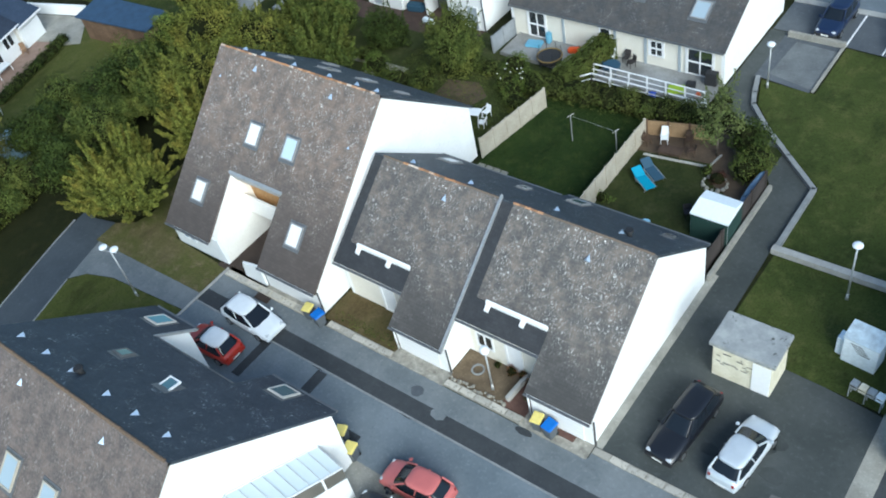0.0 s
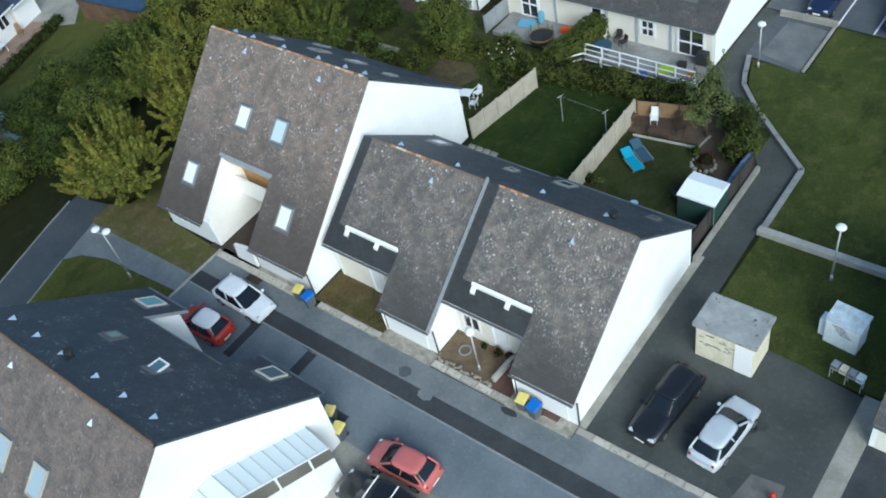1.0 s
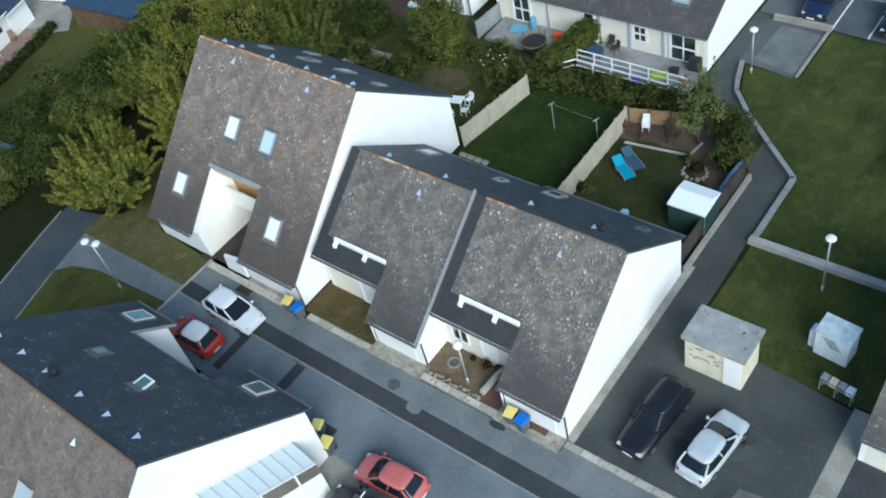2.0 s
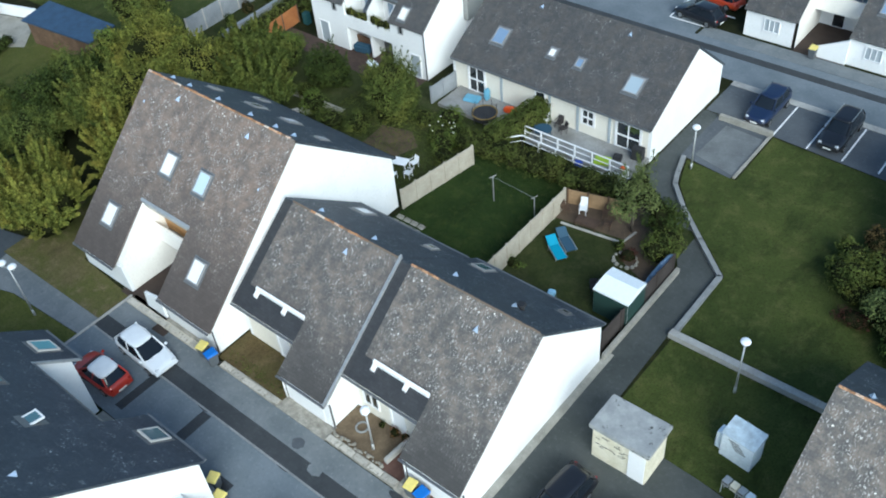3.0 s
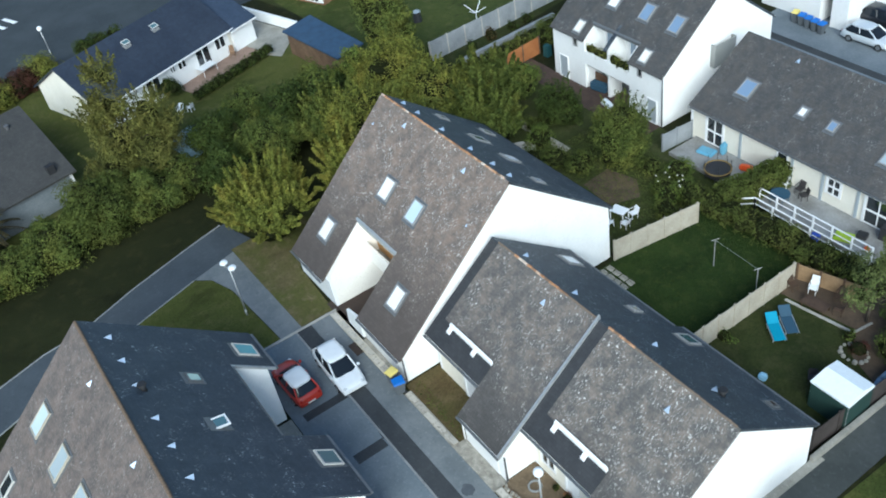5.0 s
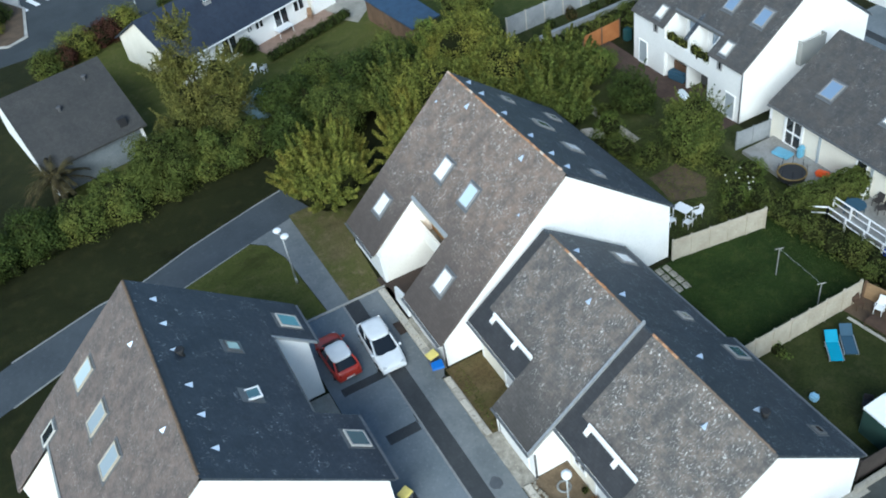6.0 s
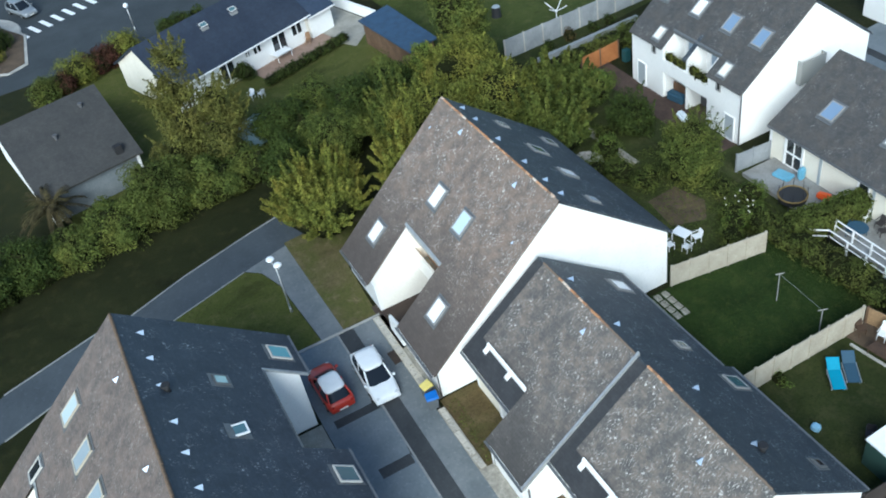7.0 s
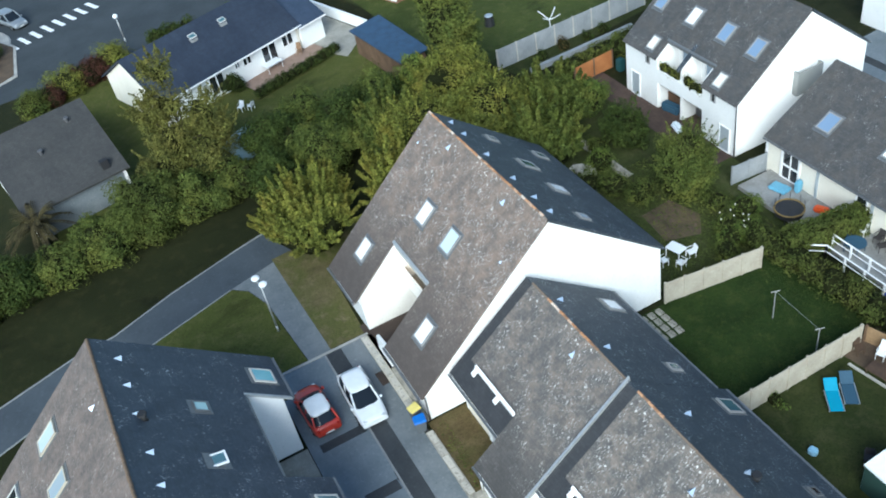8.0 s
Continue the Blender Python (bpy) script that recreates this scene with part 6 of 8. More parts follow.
def chair(x, y, turn, mat, label, name="garden_chair", z=0.03, high=0.85):
    t = thing(name, (x, y, z), label, "chair", "garden chairs", turn)
    bm = bmesh.new()
    box(bm, -0.24, 0.24, -0.24, 0.24, 0.40, 0.45)
    part("seat", bm, mat, t, bevel=0.015)
    bm = bmesh.new()
    prism(bm, [(-0.24, 0.20, 0.45), (0.24, 0.20, 0.45), (0.24, 0.25, 0.45), (-0.24, 0.25, 0.45)], [(-0.22, 0.32, high), (0.22, 0.32, high), (0.22, 0.36, high), (-0.22, 0.36, high)])
    part("backrest", bm, mat, t, bevel=0.015)
    for a in (-0.21, 0.21):
        for b in (-0.21, 0.21):
            bm = bmesh.new()
            tube(bm, (a, b, 0.0), (a, b, 0.41), 0.022)
            part("leg", bm, mat, t)
        bm = bmesh.new()
        tube(bm, (a * 1.15, -0.2, 0.64), (a * 1.15, 0.28, 0.66), 0.022)
        part("armrest", bm, mat, t)
    return t


def table(x, y, turn, mat, label, w=1.4, d=0.85, h=0.74, z=0.03, rnd=False):
    t = thing("garden_table", (x, y, z), label, "table", turn=turn)
    bm = bmesh.new()
    if rnd:
        tube(bm, (0, 0, h - 0.04), (0, 0, h), w / 2, seg=24)
    else:
        box(bm, -w / 2, w / 2, -d / 2, d / 2, h - 0.04, h)
    part("tabletop", bm, mat, t, bevel=0.01)
    for a in (-1, 1):
        for b in (-1, 1):
            bm = bmesh.new()
            k = 0.32 if rnd else 0.44
            tube(bm, (a * w * k, b * d * k, 0), (a * w * k, b * d * k, h - 0.04), 0.03)
            part("leg", bm, mat, t)
    return t


chair(-21.55, 42.0, 20, M_PLASTIC, "white high-backed garden chair on the terrace", z=0.05, high=1.1)
table(-20.6, 41.0, 8, M_TWOOD, "low dark wooden garden table", 1.5, 0.8, 0.5, 0.05)
for x, y, a in ((-22.5, 41.4, 80), (-19.5, 41.6, -70), (-20.1, 42.5, 10)):
    chair(x, y, a, M_TWOOD, "dark wooden garden chair by the table", z=0.05)
chair(-17.2, 36.5, 40, M_RATTAN, "dark rattan armchair on the lawn", high=0.75)
table(-34.5, 38.8, 15, M_PLASTIC, "white plastic garden table", 1.1, 0.8)
for x, y, a in ((-33.9, 39.5, -10), (-33.5, 38.4, -80), (-34.3, 37.7, 180)):
    chair(x, y, a, M_PLASTIC, "white plastic garden chair at the table")
chair(-29.0, 48.4, 20, M_PLASTIC, "white plastic chair on the terrace", z=0.33)
chair(-27.3, 48.2, -30, M_RATTAN, "dark chair on the terrace", z=0.33)
chair(-27.9, 48.6, 5, M_RATTAN, "dark chair on the terrace", z=0.33)
table(-28.2, 47.0, 10, M_DKBLUE, "round blue-black table on the terrace", 1.3, 1.3, 0.72, 0.33, True)

# gazebo
gz = thing("gazebo", (-15.3, 36.15, 0), "garden gazebo with white canopy and dark green sides", "gazebo")
bm = bmesh.new()
c = [(-1.15, -1.05), (1.15, -1.05), (1.1, 1.0), (-1.15, 1.05)]
lo = [bm.verts.new((x, y, 1.80)) for x, y in c]
rim = [bm.verts.new((x, y, 1.92)) for x, y in c]
r1, r2 = bm.verts.new((-1.1, 0.1, 2.18)), bm.verts.new((1.08, 0.1, 2.18))
for k in range(4):
    bm.faces.new((lo[k], lo[(k + 1) % 4], rim[(k + 1) % 4], rim[k]))
for f in ((rim[0], rim[1], r2, r1), (rim[2], rim[3], r1, r2), (rim[1], rim[2], r2), (rim[3], rim[0], r1)):
    bm.faces.new(f)
part("canopy", bm, M_TARP, gz, "white fabric canopy")
for x, y in c:
    bm = bmesh.new()
    tube(bm, (x * 0.95, y * 0.95, 0), (x * 0.95, y * 0.95, 1.85), 0.03)
    part("post", bm, M_POLE, gz)
for a, b in ((c[0], c[1]), (c[1], c[2]), (c[3], c[0])):
    bm = bmesh.new()
    va, vb = Vector((*a, 0)) * 0.96, Vector((*b, 0)) * 0.96
    n = (vb - va).cross(Vector((0, 0, 1))).normalized() * 0.02
    prism(bm, [va - n, vb - n, vb + n, va + n], [p + Vector((0, 0, 1.82)) for p in (va - n, vb - n, vb + n, va + n)])
    part("side_curtain", bm, M_GREENFAB, gz, "dark green side panel")
# covered object beside it
pa = thing("folded_parasol", (-14.75, 38.1, 0), "folded grey-blue parasol leaning along the fence", "parasol")
bm = bmesh.new()
spine = [Vector((0.0, 0.0, 0.55)), Vector((0.08, 0.5, 0.75)), Vector((0.22, 1.5, 1.05)), Vector((0.32, 2.3, 1.28)), Vector((0.36, 2.55, 1.34))]
for q, w, ra_, rb_ in zip(spine, spine[1:], (0.10, 0.24, 0.27, 0.20), (0.24, 0.27, 0.20, 0.05)):
    tube(bm, q, w, ra_, rb_, 10)
part("cloth", bm, mat_plain("grey_blue_cloth", (0.20, 0.28, 0.38), 0.7, vary=0.35, scale=5.0), pa, smooth=True)
bm = bmesh.new()
tube(bm, (-0.1, -0.6, 0.0), (0.02, 0.05, 0.56), 0.03)
part("pole", bm, M_POLE, pa)

# trampoline
tr = thing("trampoline", (-33.1, 46.6, 0), "round dark trampoline with a yellow rim", "trampoline")
bm = bmesh.new()
tube(bm, (0, 0, 0.78), (0, 0, 0.80), 0.86, seg=28)
part("mat", bm, M_TRIM, tr)
bm = bmesh.new()
for k in range(28):
    a, b = k * 2 * math.pi / 28, (k + 1) * 2 * math.pi / 28
    tube(bm, (0.92 * math.cos(a), 0.92 * math.sin(a), 0.8), (0.92 * math.cos(b), 0.92 * math.sin(b), 0.8), 0.055, seg=6)
part("rim", bm, mat_plain("ochre_padding", (0.22, 0.15, 0.05), 0.7), tr)
bm = bmesh.new()
tube(bm, (0, 0, 0.42), (0, 0, 0.77), 0.88, 0.90, 28)
part("skirt", bm, M_TRIM, tr, "black skirt under the rim")
for k in range(8):
    a = k * math.pi / 4
    bm = bmesh.new()
    tube(bm, (0.92 * math.cos(a), 0.92 * math.sin(a), 0.8), (0.86 * math.cos(a), 0.86 * math.sin(a), 1.45), 0.022, seg=5)
    part("net_pole", bm, M_TRIM, tr)
for k in range(6):
    a = k * math.pi / 3
    bm = bmesh.new()
    tube(bm, (0.85 * math.cos(a), 0.85 * math.sin(a), 0), (0.85 * math.cos(a), 0.85 * math.sin(a), 0.8), 0.025)
    part("leg", bm, M_TRIM, tr)
# clothes line
for x, y in ((-27.05, 39.7), (-23.62, 39.5)):
    t = thing("clothes_post", (x, y, 0), "grey clothes-line post with a cross arm", "clothes post", "clothes posts")
    bm = bmesh.new()
    tube(bm, (0, 0, 0), (0, 0, 2.15), 0.03)
    part("post", bm, M_FRAME, t)
    bm = bmesh.new()
    tube(bm, (-0.08, -0.25, 2.15), (0.08, 0.25, 2.15), 0.025)
    part("cross_arm", bm, M_KERB, t)
bm = bmesh.new()
tube(bm, (-27.05, 39.7, 2.13), (-23.62, 39.5, 2.1), 0.008, seg=5)
solo("clothes_line", bm, M_ZINC, "thin grey clothes line between two posts", "line")

# white railings of the terrace ramp
def railing(pts, z0, h, label):
    t = thing("railing", (*pts[0][:2], 0), label, "railing", "terrace railings")
    for (xa, ya, za), (xb, yb, zb) in zip(pts, pts[1:]):
        n = max(1, round(math.hypot(xb - xa, yb - ya) / 1.4))
        for lev in (1.0, 0.52):
            bm = bmesh.new()
            tube(bm, (xa, ya, za + h * lev), (xb, yb, zb + h * lev), 0.05 if lev == 1.0 else 0.035, seg=6)
            part("rail", bm, M_PLASTIC, t, world=True)
        for k in range(n + 1):
            f = k / n
            x, y, z = xa + (xb - xa) * f, ya + (yb - ya) * f, za + (zb - za) * f
            bm = bmesh.new()
            box(bm, x - 0.05, x + 0.05, y - 0.05, y + 0.05, 0.0, z + h + 0.03)
            part("post", bm, M_PLASTIC, t, world=True)
    return t


railing([(-29.3, 46.35, 0.32), (-20.9, 46.35, 0.32)], 0.32, 0.95, "white painted railing along the terrace edge")
railing([(-29.9, 44.5, 0.1), (-28.9, 45.45, 0.2), (-20.4, 45.5, 0.15)], 0.2, 0.95, "white painted railing of the access ramp")


def small_box(name, x, y, z, w, d, h, mat, label, cat, turn=0.0, bevel=0.03):
    bm = bmesh.new()
    box(bm, -w / 2, w / 2, -d / 2, d / 2, 0, h)
    ob = new(name, mesh_of(name, bm, mat, bevel=bevel))
    ob.matrix_basis = pose(x, y, z, 0, 0, turn)
    return tagged(ob, label, cat)


M_LIME = mat_plain("lime_plastic", (0.35, 0.50, 0.03), 0.5)
M_REDPL = mat_plain("orange_red_plastic", (0.70, 0.10, 0.02), 0.5)
M_YELPL = mat_plain("yellow_plastic", (0.80, 0.45, 0.02), 0.5)
M_BLUEPL = mat_plain("sky_blue_plastic", (0.16, 0.38, 0.52), 0.5)
small_box("sandbox_lid", -23.2, 46.9, 0.33, 1.1, 0.8, 0.22, M_LIME, "lime green plastic box on the terrace", "box", 20)
small_box("storage_box", -22.5, 47.7, 0.33, 0.6, 0.5, 0.35, M_TRIM, "black plastic box on the terrace", "box", 15)
small_box("barbecue", -21.4, 48.5, 0.33, 0.8, 0.55, 0.95, M_TRIM, "black covered barbecue at the wall", "barbecue", 5)
small_box("toy_car", -32.0, 48.2, 0.33, 0.9, 0.5, 0.4, M_REDPL, "orange-red plastic toy on the terrace", "toy", 25, 0.1)
small_box("toy_box", -31.0, 48.4, 0.33, 0.8, 0.5, 0.35, M_YELPL, "yellow plastic toy on the terrace", "toy", -10, 0.1)
small_box("paddling_pool", -35.3, 47.9, 0.33, 1.3, 0.9, 0.25, M_BLUEPL, "pale blue paddling pool on the terrace", "pool", 12, 0.1)
small_box("toy_slide", -34.4, 48.6, 0.33, 0.4, 0.6, 0.9, M_BLUEPL, "light blue plastic slide at the wall", "slide", 20, 0.12)
small_box("toy_barrel", -21.6, 46.9, 0.33, 0.3, 0.3, 0.3, M_REDPL, "small orange bucket on the terrace", "bucket", 0, 0.08)
small_box("plant_tub", -29.4, 47.6, 0.33, 0.5, 0.5, 0.5, M_DKBLUE, "dark blue plant tub on the terrace", "tub", 0, 0.06)
small_box("blue_crate", -24.5, 45.9, 0.05, 0.5, 0.4, 0.4, mat_plain("cobalt_plastic", (0.03, 0.08, 0.5), 0.5), "cobalt blue crate below the terrace", "crate", 10)
small_box("tarpaulin", -47.5, 48.8, 0.05, 1.6, 0.7, 0.75, M_DKBLUE, "heap under a blue tarpaulin in the yard", "heap", 10, 0.15)
small_box("tarpaulin", -45.3, 47.6, 0.05, 1.3, 0.6, 0.45, M_CAB, "heap under a pale tarpaulin in the yard", "heap", -15, 0.15)
small_box("mat_patch", -15.6, 20.05, 0.03, 1.1, 0.5, 0.03, M_REDPAVE, "worn brown mat before the garage", "mat", 0, 0.005)
small_box("bench", -19.15, 21.1, 0.03, 0.25, 1.8, 0.35, M_KERB, "narrow pale bench across the front garden", "bench", -4)
t = thing("planting_ring", (-21.7, 21.1, 0.03), "grey ring lying on the soil", "ring")
bm = bmesh.new()
for k in range(16):
    a, b = k * 2 * math.pi / 16, (k + 1) * 2 * math.pi / 16
    tube(bm, (0.33 * math.cos(a), 0.33 * math.sin(a), 0.06), (0.33 * math.cos(b), 0.33 * math.sin(b), 0.06), 0.06, seg=8)
part("ring", bm, M_KERB_D, t, smooth=True)
# red hydrant at the yard
hy = thing("fire_hydrant", (-4.7, 21.25, 0.03), "small red fire hydrant on a cement patch", "hydrant")
M_HYD = mat_plain("hydrant_red", (0.45, 0.035, 0.02), 0.45)
bm = bmesh.new()
tube(bm, (0, 0, 0), (0, 0, 0.55), 0.10, 0.09, 12)
tube(bm, (0, 0, 0.0), (0, 0, 0.05), 0.16, 0.16, 12)
part("barrel", bm, M_HYD, hy, smooth=True)
bm = bmesh.new()
ball(bm, (0, 0, 0.56), 0.12, 12, 8, 0.8)
part("bonnet", bm, M_HYD, hy, smooth=True)
for a in (-1, 1):
    bm = bmesh.new()
    tube(bm, (a * 0.07, 0, 0.40), (a * 0.18, 0, 0.40), 0.05, 0.05, 8)
    part("outlet", bm, M_HYD, hy)
# rotary clothes airer and compost bin behind the board fence
ra = thing("rotary_airer", (-64.4, 48.9, 0), "white rotary clothes airer, half folded", "clothes airer")
bm = bmesh.new()
tube(bm, (0, 0, 0), (0, 0, 1.5), 0.04)
part("pole", bm, M_PLASTIC, ra)
for k in range(4):
    a = k * math.pi / 2 + 0.5
    bm = bmesh.new()
    tube(bm, (0, 0, 1.35), (1.1 * math.cos(a), 1.1 * math.sin(a), 2.05), 0.035)
    part("arm", bm, M_PLASTIC, ra)
cb = thing("compost_bin", (-69.8, 45.7, 0), "black tapered compost bin on the lawn", "compost bin")
bm = bmesh.new()
tube(bm, (0, 0, 0), (0, 0, 1.0), 0.48, 0.36, 14)
part("drum", bm, M_TRIM, cb)
bm = bmesh.new()
tube(bm, (0, 0, 1.0), (0, 0, 1.08), 0.40, 0.30, 14)
part("lid", bm, M_SHUTTER, cb)
small_box("water_butt", -55.0, 49.6, 0.05, 0.6, 0.6, 1.1, mat_plain("dark_teal_plastic", (0.02, 0.07, 0.075), 0.5), "dark teal water butt beside the fence", "water butt", 8, 0.08)
small_box("toy_bucket", -19.05, 34.8, 0.03, 0.45, 0.4, 0.4, mat_plain("pale_blue_plastic", (0.30, 0.52, 0.68), 0.4), "pale blue plastic tub on the lawn", "tub", 15, 0.08)
# thin dark piece laid over the dark spot beside the porch step
small_box("mat_patch", -36.4, 19.15, 0.03, 1.1, 0.75, 0.04, M_PORCH, "flat dark brown patch at the porch step", "mat", 2, 0.005)
# rubble heap in the overgrown garden
r = random.Random(41)
bm = bmesh.new()
for k in range(46):
    a, d = r.uniform(0, 6.28), math.sqrt(r.random())
    m = Matrix.Translation((-45.3 + 1.15 * d * math.cos(a), 39.3 + 0.8 * d * math.sin(a), 0.08 + 0.42 * (1 - d) + r.uniform(0, 0.08))) @ Matrix.Rotation(r.uniform(0, 3), 4, (r.random(), r.random(), 1)) @ Matrix.Diagonal((r.uniform(0.12, 0.3), r.uniform(0.1, 0.24), r.uniform(0.05, 0.14), 1))
    bmesh.ops.create_icosphere(bm, subdivisions=1, radius=1.0, matrix=m)
tagged(new("rubble", mesh_of("rubble", bm, M_KERB)), "heap of pale grey rubble in the garden", "rubble", kind="stuff")
# stones along the front garden
r = random.Random(9)
for k in range(22):
    x = -22.7 + 3.4 * k / 21 + r.uniform(-0.05, 0.05)
    bm = bmesh.new()
    bmesh.ops.create_icosphere(bm, subdivisions=1, radius=r.uniform(0.07, 0.14))
    for v in bm.verts:
        v.co = v.co * r.uniform(0.8, 1.15)
    ob = new("stone", mesh_of("stone", bm, M_STONE))
    ob.matrix_basis = pose(x, 19.95 + r.uniform(-0.08, 0.12), 0.09, r.uniform(0, 90), 0, r.uniform(0, 180))
    tagged(ob, "rounded pale stone edging the front garden", "stone", "edging stones")
# pale slab edging of the terrace bed
bm = bmesh.new()
prism(bm, [(-22.2, 40.35, 0.0), (-18.1, 40.9, 0.0), (-18.12, 41.02, 0.0), (-22.2, 40.47, 0.0)], [(-22.2, 40.35, 0.14), (-18.1, 40.9, 0.14), (-18.12, 41.02, 0.14), (-22.2, 40.47, 0.14)])
prism(bm, [(-18.08, 40.92, 0.0), (-17.96, 40.94, 0.0), (-17.75, 42.3, 0.0), (-17.87, 42.3, 0.0)], [(-18.08, 40.92, 0.14), (-17.96, 40.94, 0.14), (-17.75, 42.3, 0.14), (-17.87, 42.3, 0.14)])
solo("kerb", bm, M_KERB, "pale edging of the garden terrace", "kerb", "structure")
r = random.Random(3)
for k in range(16):
    i, j = k % 4, k // 4
    bm = bmesh.new()
    box(bm, -0.26, 0.26, -0.2, 0.2, 0, 0.05)
    ob = new("paving_slab", mesh_of("paving_slab", bm, M_STONE, bevel=0.015))
    ob.matrix_basis = pose(-31.2 + 0.6 * i, 33.3 + 0.55 * j, 0.03, 0, 0, r.uniform(-5, 5))
    tagged(ob, "weathered paving slab set in the lawn", "paving slab", "paving slabs")
for k in range(14):
    bm = bmesh.new()
    bmesh.ops.create_icosphere(bm, subdivisions=1, radius=r.uniform(0.18, 0.3))
    ob = new("stone", mesh_of("stone", bm, M_STONE))
    ob.matrix_basis = pose(-48.6 + 0.42 * k, 41.4 + 0.1 * math.sin(k), 0.08, r.uniform(0, 90), 0, r.uniform(0, 90))
    tagged(ob, "grey stone of an old garden border", "stone", "border stones")
sheet("path", [[(-49, 41.0), (-43, 41.3), (-43, 41.9), (-49, 41.7)]], 0.04, M_CONCRETE, "broken grey garden path", "path")

# white house with a lean-to by the car park
wh = thing("house", (-44.5, 72.0, 0), "white house end beside the car park", "house", "houses behind")
for b in ((-47.9, -42.2, 68.3, 68.55, 0, 3.2), (-42.2, -41.95, 68.3, 80.0, 0, 5.2), (-40.9, -39.6, 68.35, 68.6, 0, 2.9), (-39.6, -39.35, 68.35, 78.0, 0, 2.9)):
    wall_box(wh, *b)
bm = bmesh.new()
prism(bm, [(-48.0, 68.1, 3.2), (-41.8, 68.1, 3.2), (-41.8, 80.2, 5.0), (-48.0, 80.2, 5.0)], [(-48.0, 68.1, 3.35), (-41.8, 68.1, 3.35), (-41.8, 80.2, 5.15), (-48.0, 80.2, 5.15)])
part("roof", bm, M_SLATE_N, wh, world=True)
bm = bmesh.new()
prism(bm, [(-41.9, 68.4, 2.3), (-39.3, 68.4, 2.9), (-39.3, 78.1, 2.9), (-41.9, 78.1, 2.3)], [(-41.9, 68.4, 2.4), (-39.3, 68.4, 3.0), (-39.3, 78.1, 3.0), (-41.9, 78.1, 2.4)])
part("lean_to_roof", bm, M_SLATE_N, wh, world=True)
M_BRICK = mat_two("brown_brick", (0.16, 0.085, 0.045), (0.23, 0.125, 0.07), 0.8, 0.9, 8.0)
brick_h = turned_house((-91.0, 42.2, 0), 20.0, 9.5, 9.0, 2.9, 6.3, M_SLATE_K, M_BRICK, "brown brick house with white shutters and a grey roof", ((2.9, 4.1, 0.3, 2.1), (5.4, 6.4, 0.6, 2.0), (7.6, 8.8, 0.3, 2.1)))
for x in (2.5, 4.5, 7.2, 9.2):
    bm = bmesh.new()
    box(bm, x - 0.28, x + 0.28, -4.57, -4.515, 0.25, 2.15)
    part("shutter", bm, M_WHITE, brick_h, "white shutter")
side_h, JF, JB = plain_house("house", -5.1, 6.0, 49.9, 55.0, 60.0, 2.35, 5.9, 2.35, M_SLATE_K, M_SLATE_K, "low house with a plain grey roof beside the lawn", wall=M_GREYWALL)
window(side_h, "window", -3.6, -2.4, 0.9, 1.9, 49.9, -1, 2, glass=M_DARKGLASS)
small_box("folded_sunshade", -4.6, 46.8, 0.05, 0.9, 0.4, 0.7, mat_plain("blue_striped_cloth", (0.25, 0.38, 0.55), 0.7, vary=0.6, scale=8.0), "folded blue and white sunshade behind the bushes", "sunshade", 25)
# translucent garden shelter behind the hedge
M_SHELTER = mat_glass("blue_grey_sheeting", (0.16, 0.24, 0.29), 0.3)
gs = thing("garden_shelter", (-64.6, 19.6, 0), "low arched shelter of blue-grey sheeting in the garden", "shelter", turn=25)
for k in range(6):
    a0, a1 = math.pi * k / 6, math.pi * (k + 1) / 6
    bm = bmesh.new()
    prism(bm, [(1.7 * math.cos(a0), -1.6, 0.9 + 1.2 * math.sin(a0)), (1.7 * math.cos(a1), -1.6, 0.9 + 1.2 * math.sin(a1)), (1.7 * math.cos(a1), 1.6, 0.9 + 1.2 * math.sin(a1)), (1.7 * math.cos(a0), 1.6, 0.9 + 1.2 * math.sin(a0))],
          [(1.74 * math.cos(a0), -1.6, 0.9 + 1.24 * math.sin(a0)), (1.74 * math.cos(a1), -1.6, 0.9 + 1.24 * math.sin(a1)), (1.74 * math.cos(a1), 1.6, 0.9 + 1.24 * math.sin(a1)), (1.74 * math.cos(a0), 1.6, 0.9 + 1.24 * math.sin(a0))])
    part("sheet", bm, M_SHELTER, gs)
for s2 in (-1, 1):
    for y in (-1.55, 1.55):
        bm = bmesh.new()
        tube(bm, (s2 * 1.7, y, 0), (s2 * 1.7, y, 0.95), 0.04)
        part("post", bm, M_SHUTTER, gs)
chair(-72.0, 21.8, 40, M_PLASTIC, "white plastic chair on the bungalow lawn")
chair(-71.6, 22.6, -60, M_PLASTIC, "white plastic chair on the bungalow lawn")
table(-77.0, 26.6, 108, M_PLASTIC, "white garden table on the bungalow terrace", 1.8, 1.0, z=0.05)
chair(-77.9, 29.6, 60, M_TWOOD2, "brown wooden chair on the bungalow terrace", z=0.05, high=1.1)
small_box("meter_box", -29.3, 12.9, 0.03, 0.7, 0.5, 1.0, M_PLASTIC, "white box at the foot of the side wall", "box")
# kerbed traffic island
sheet("kerb", [[(-107.5, -2.5), (-97.0, -1.0), (-94.4, 3.0), (-95.4, 5.1), (-103.0, 5.9), (-107.5, 3.8)]], 0.12, M_KERB, "kerb of the planted traffic island", "kerb", 0.12)
sheet("garden_soil", [[(-107.2, -2.2), (-97.2, -0.7), (-94.8, 3.0), (-95.7, 4.8), (-102.9, 5.6), (-107.2, 3.6)]], 0.15, M_SOIL, "brown planted bed of the traffic island", "ground", 0.1)

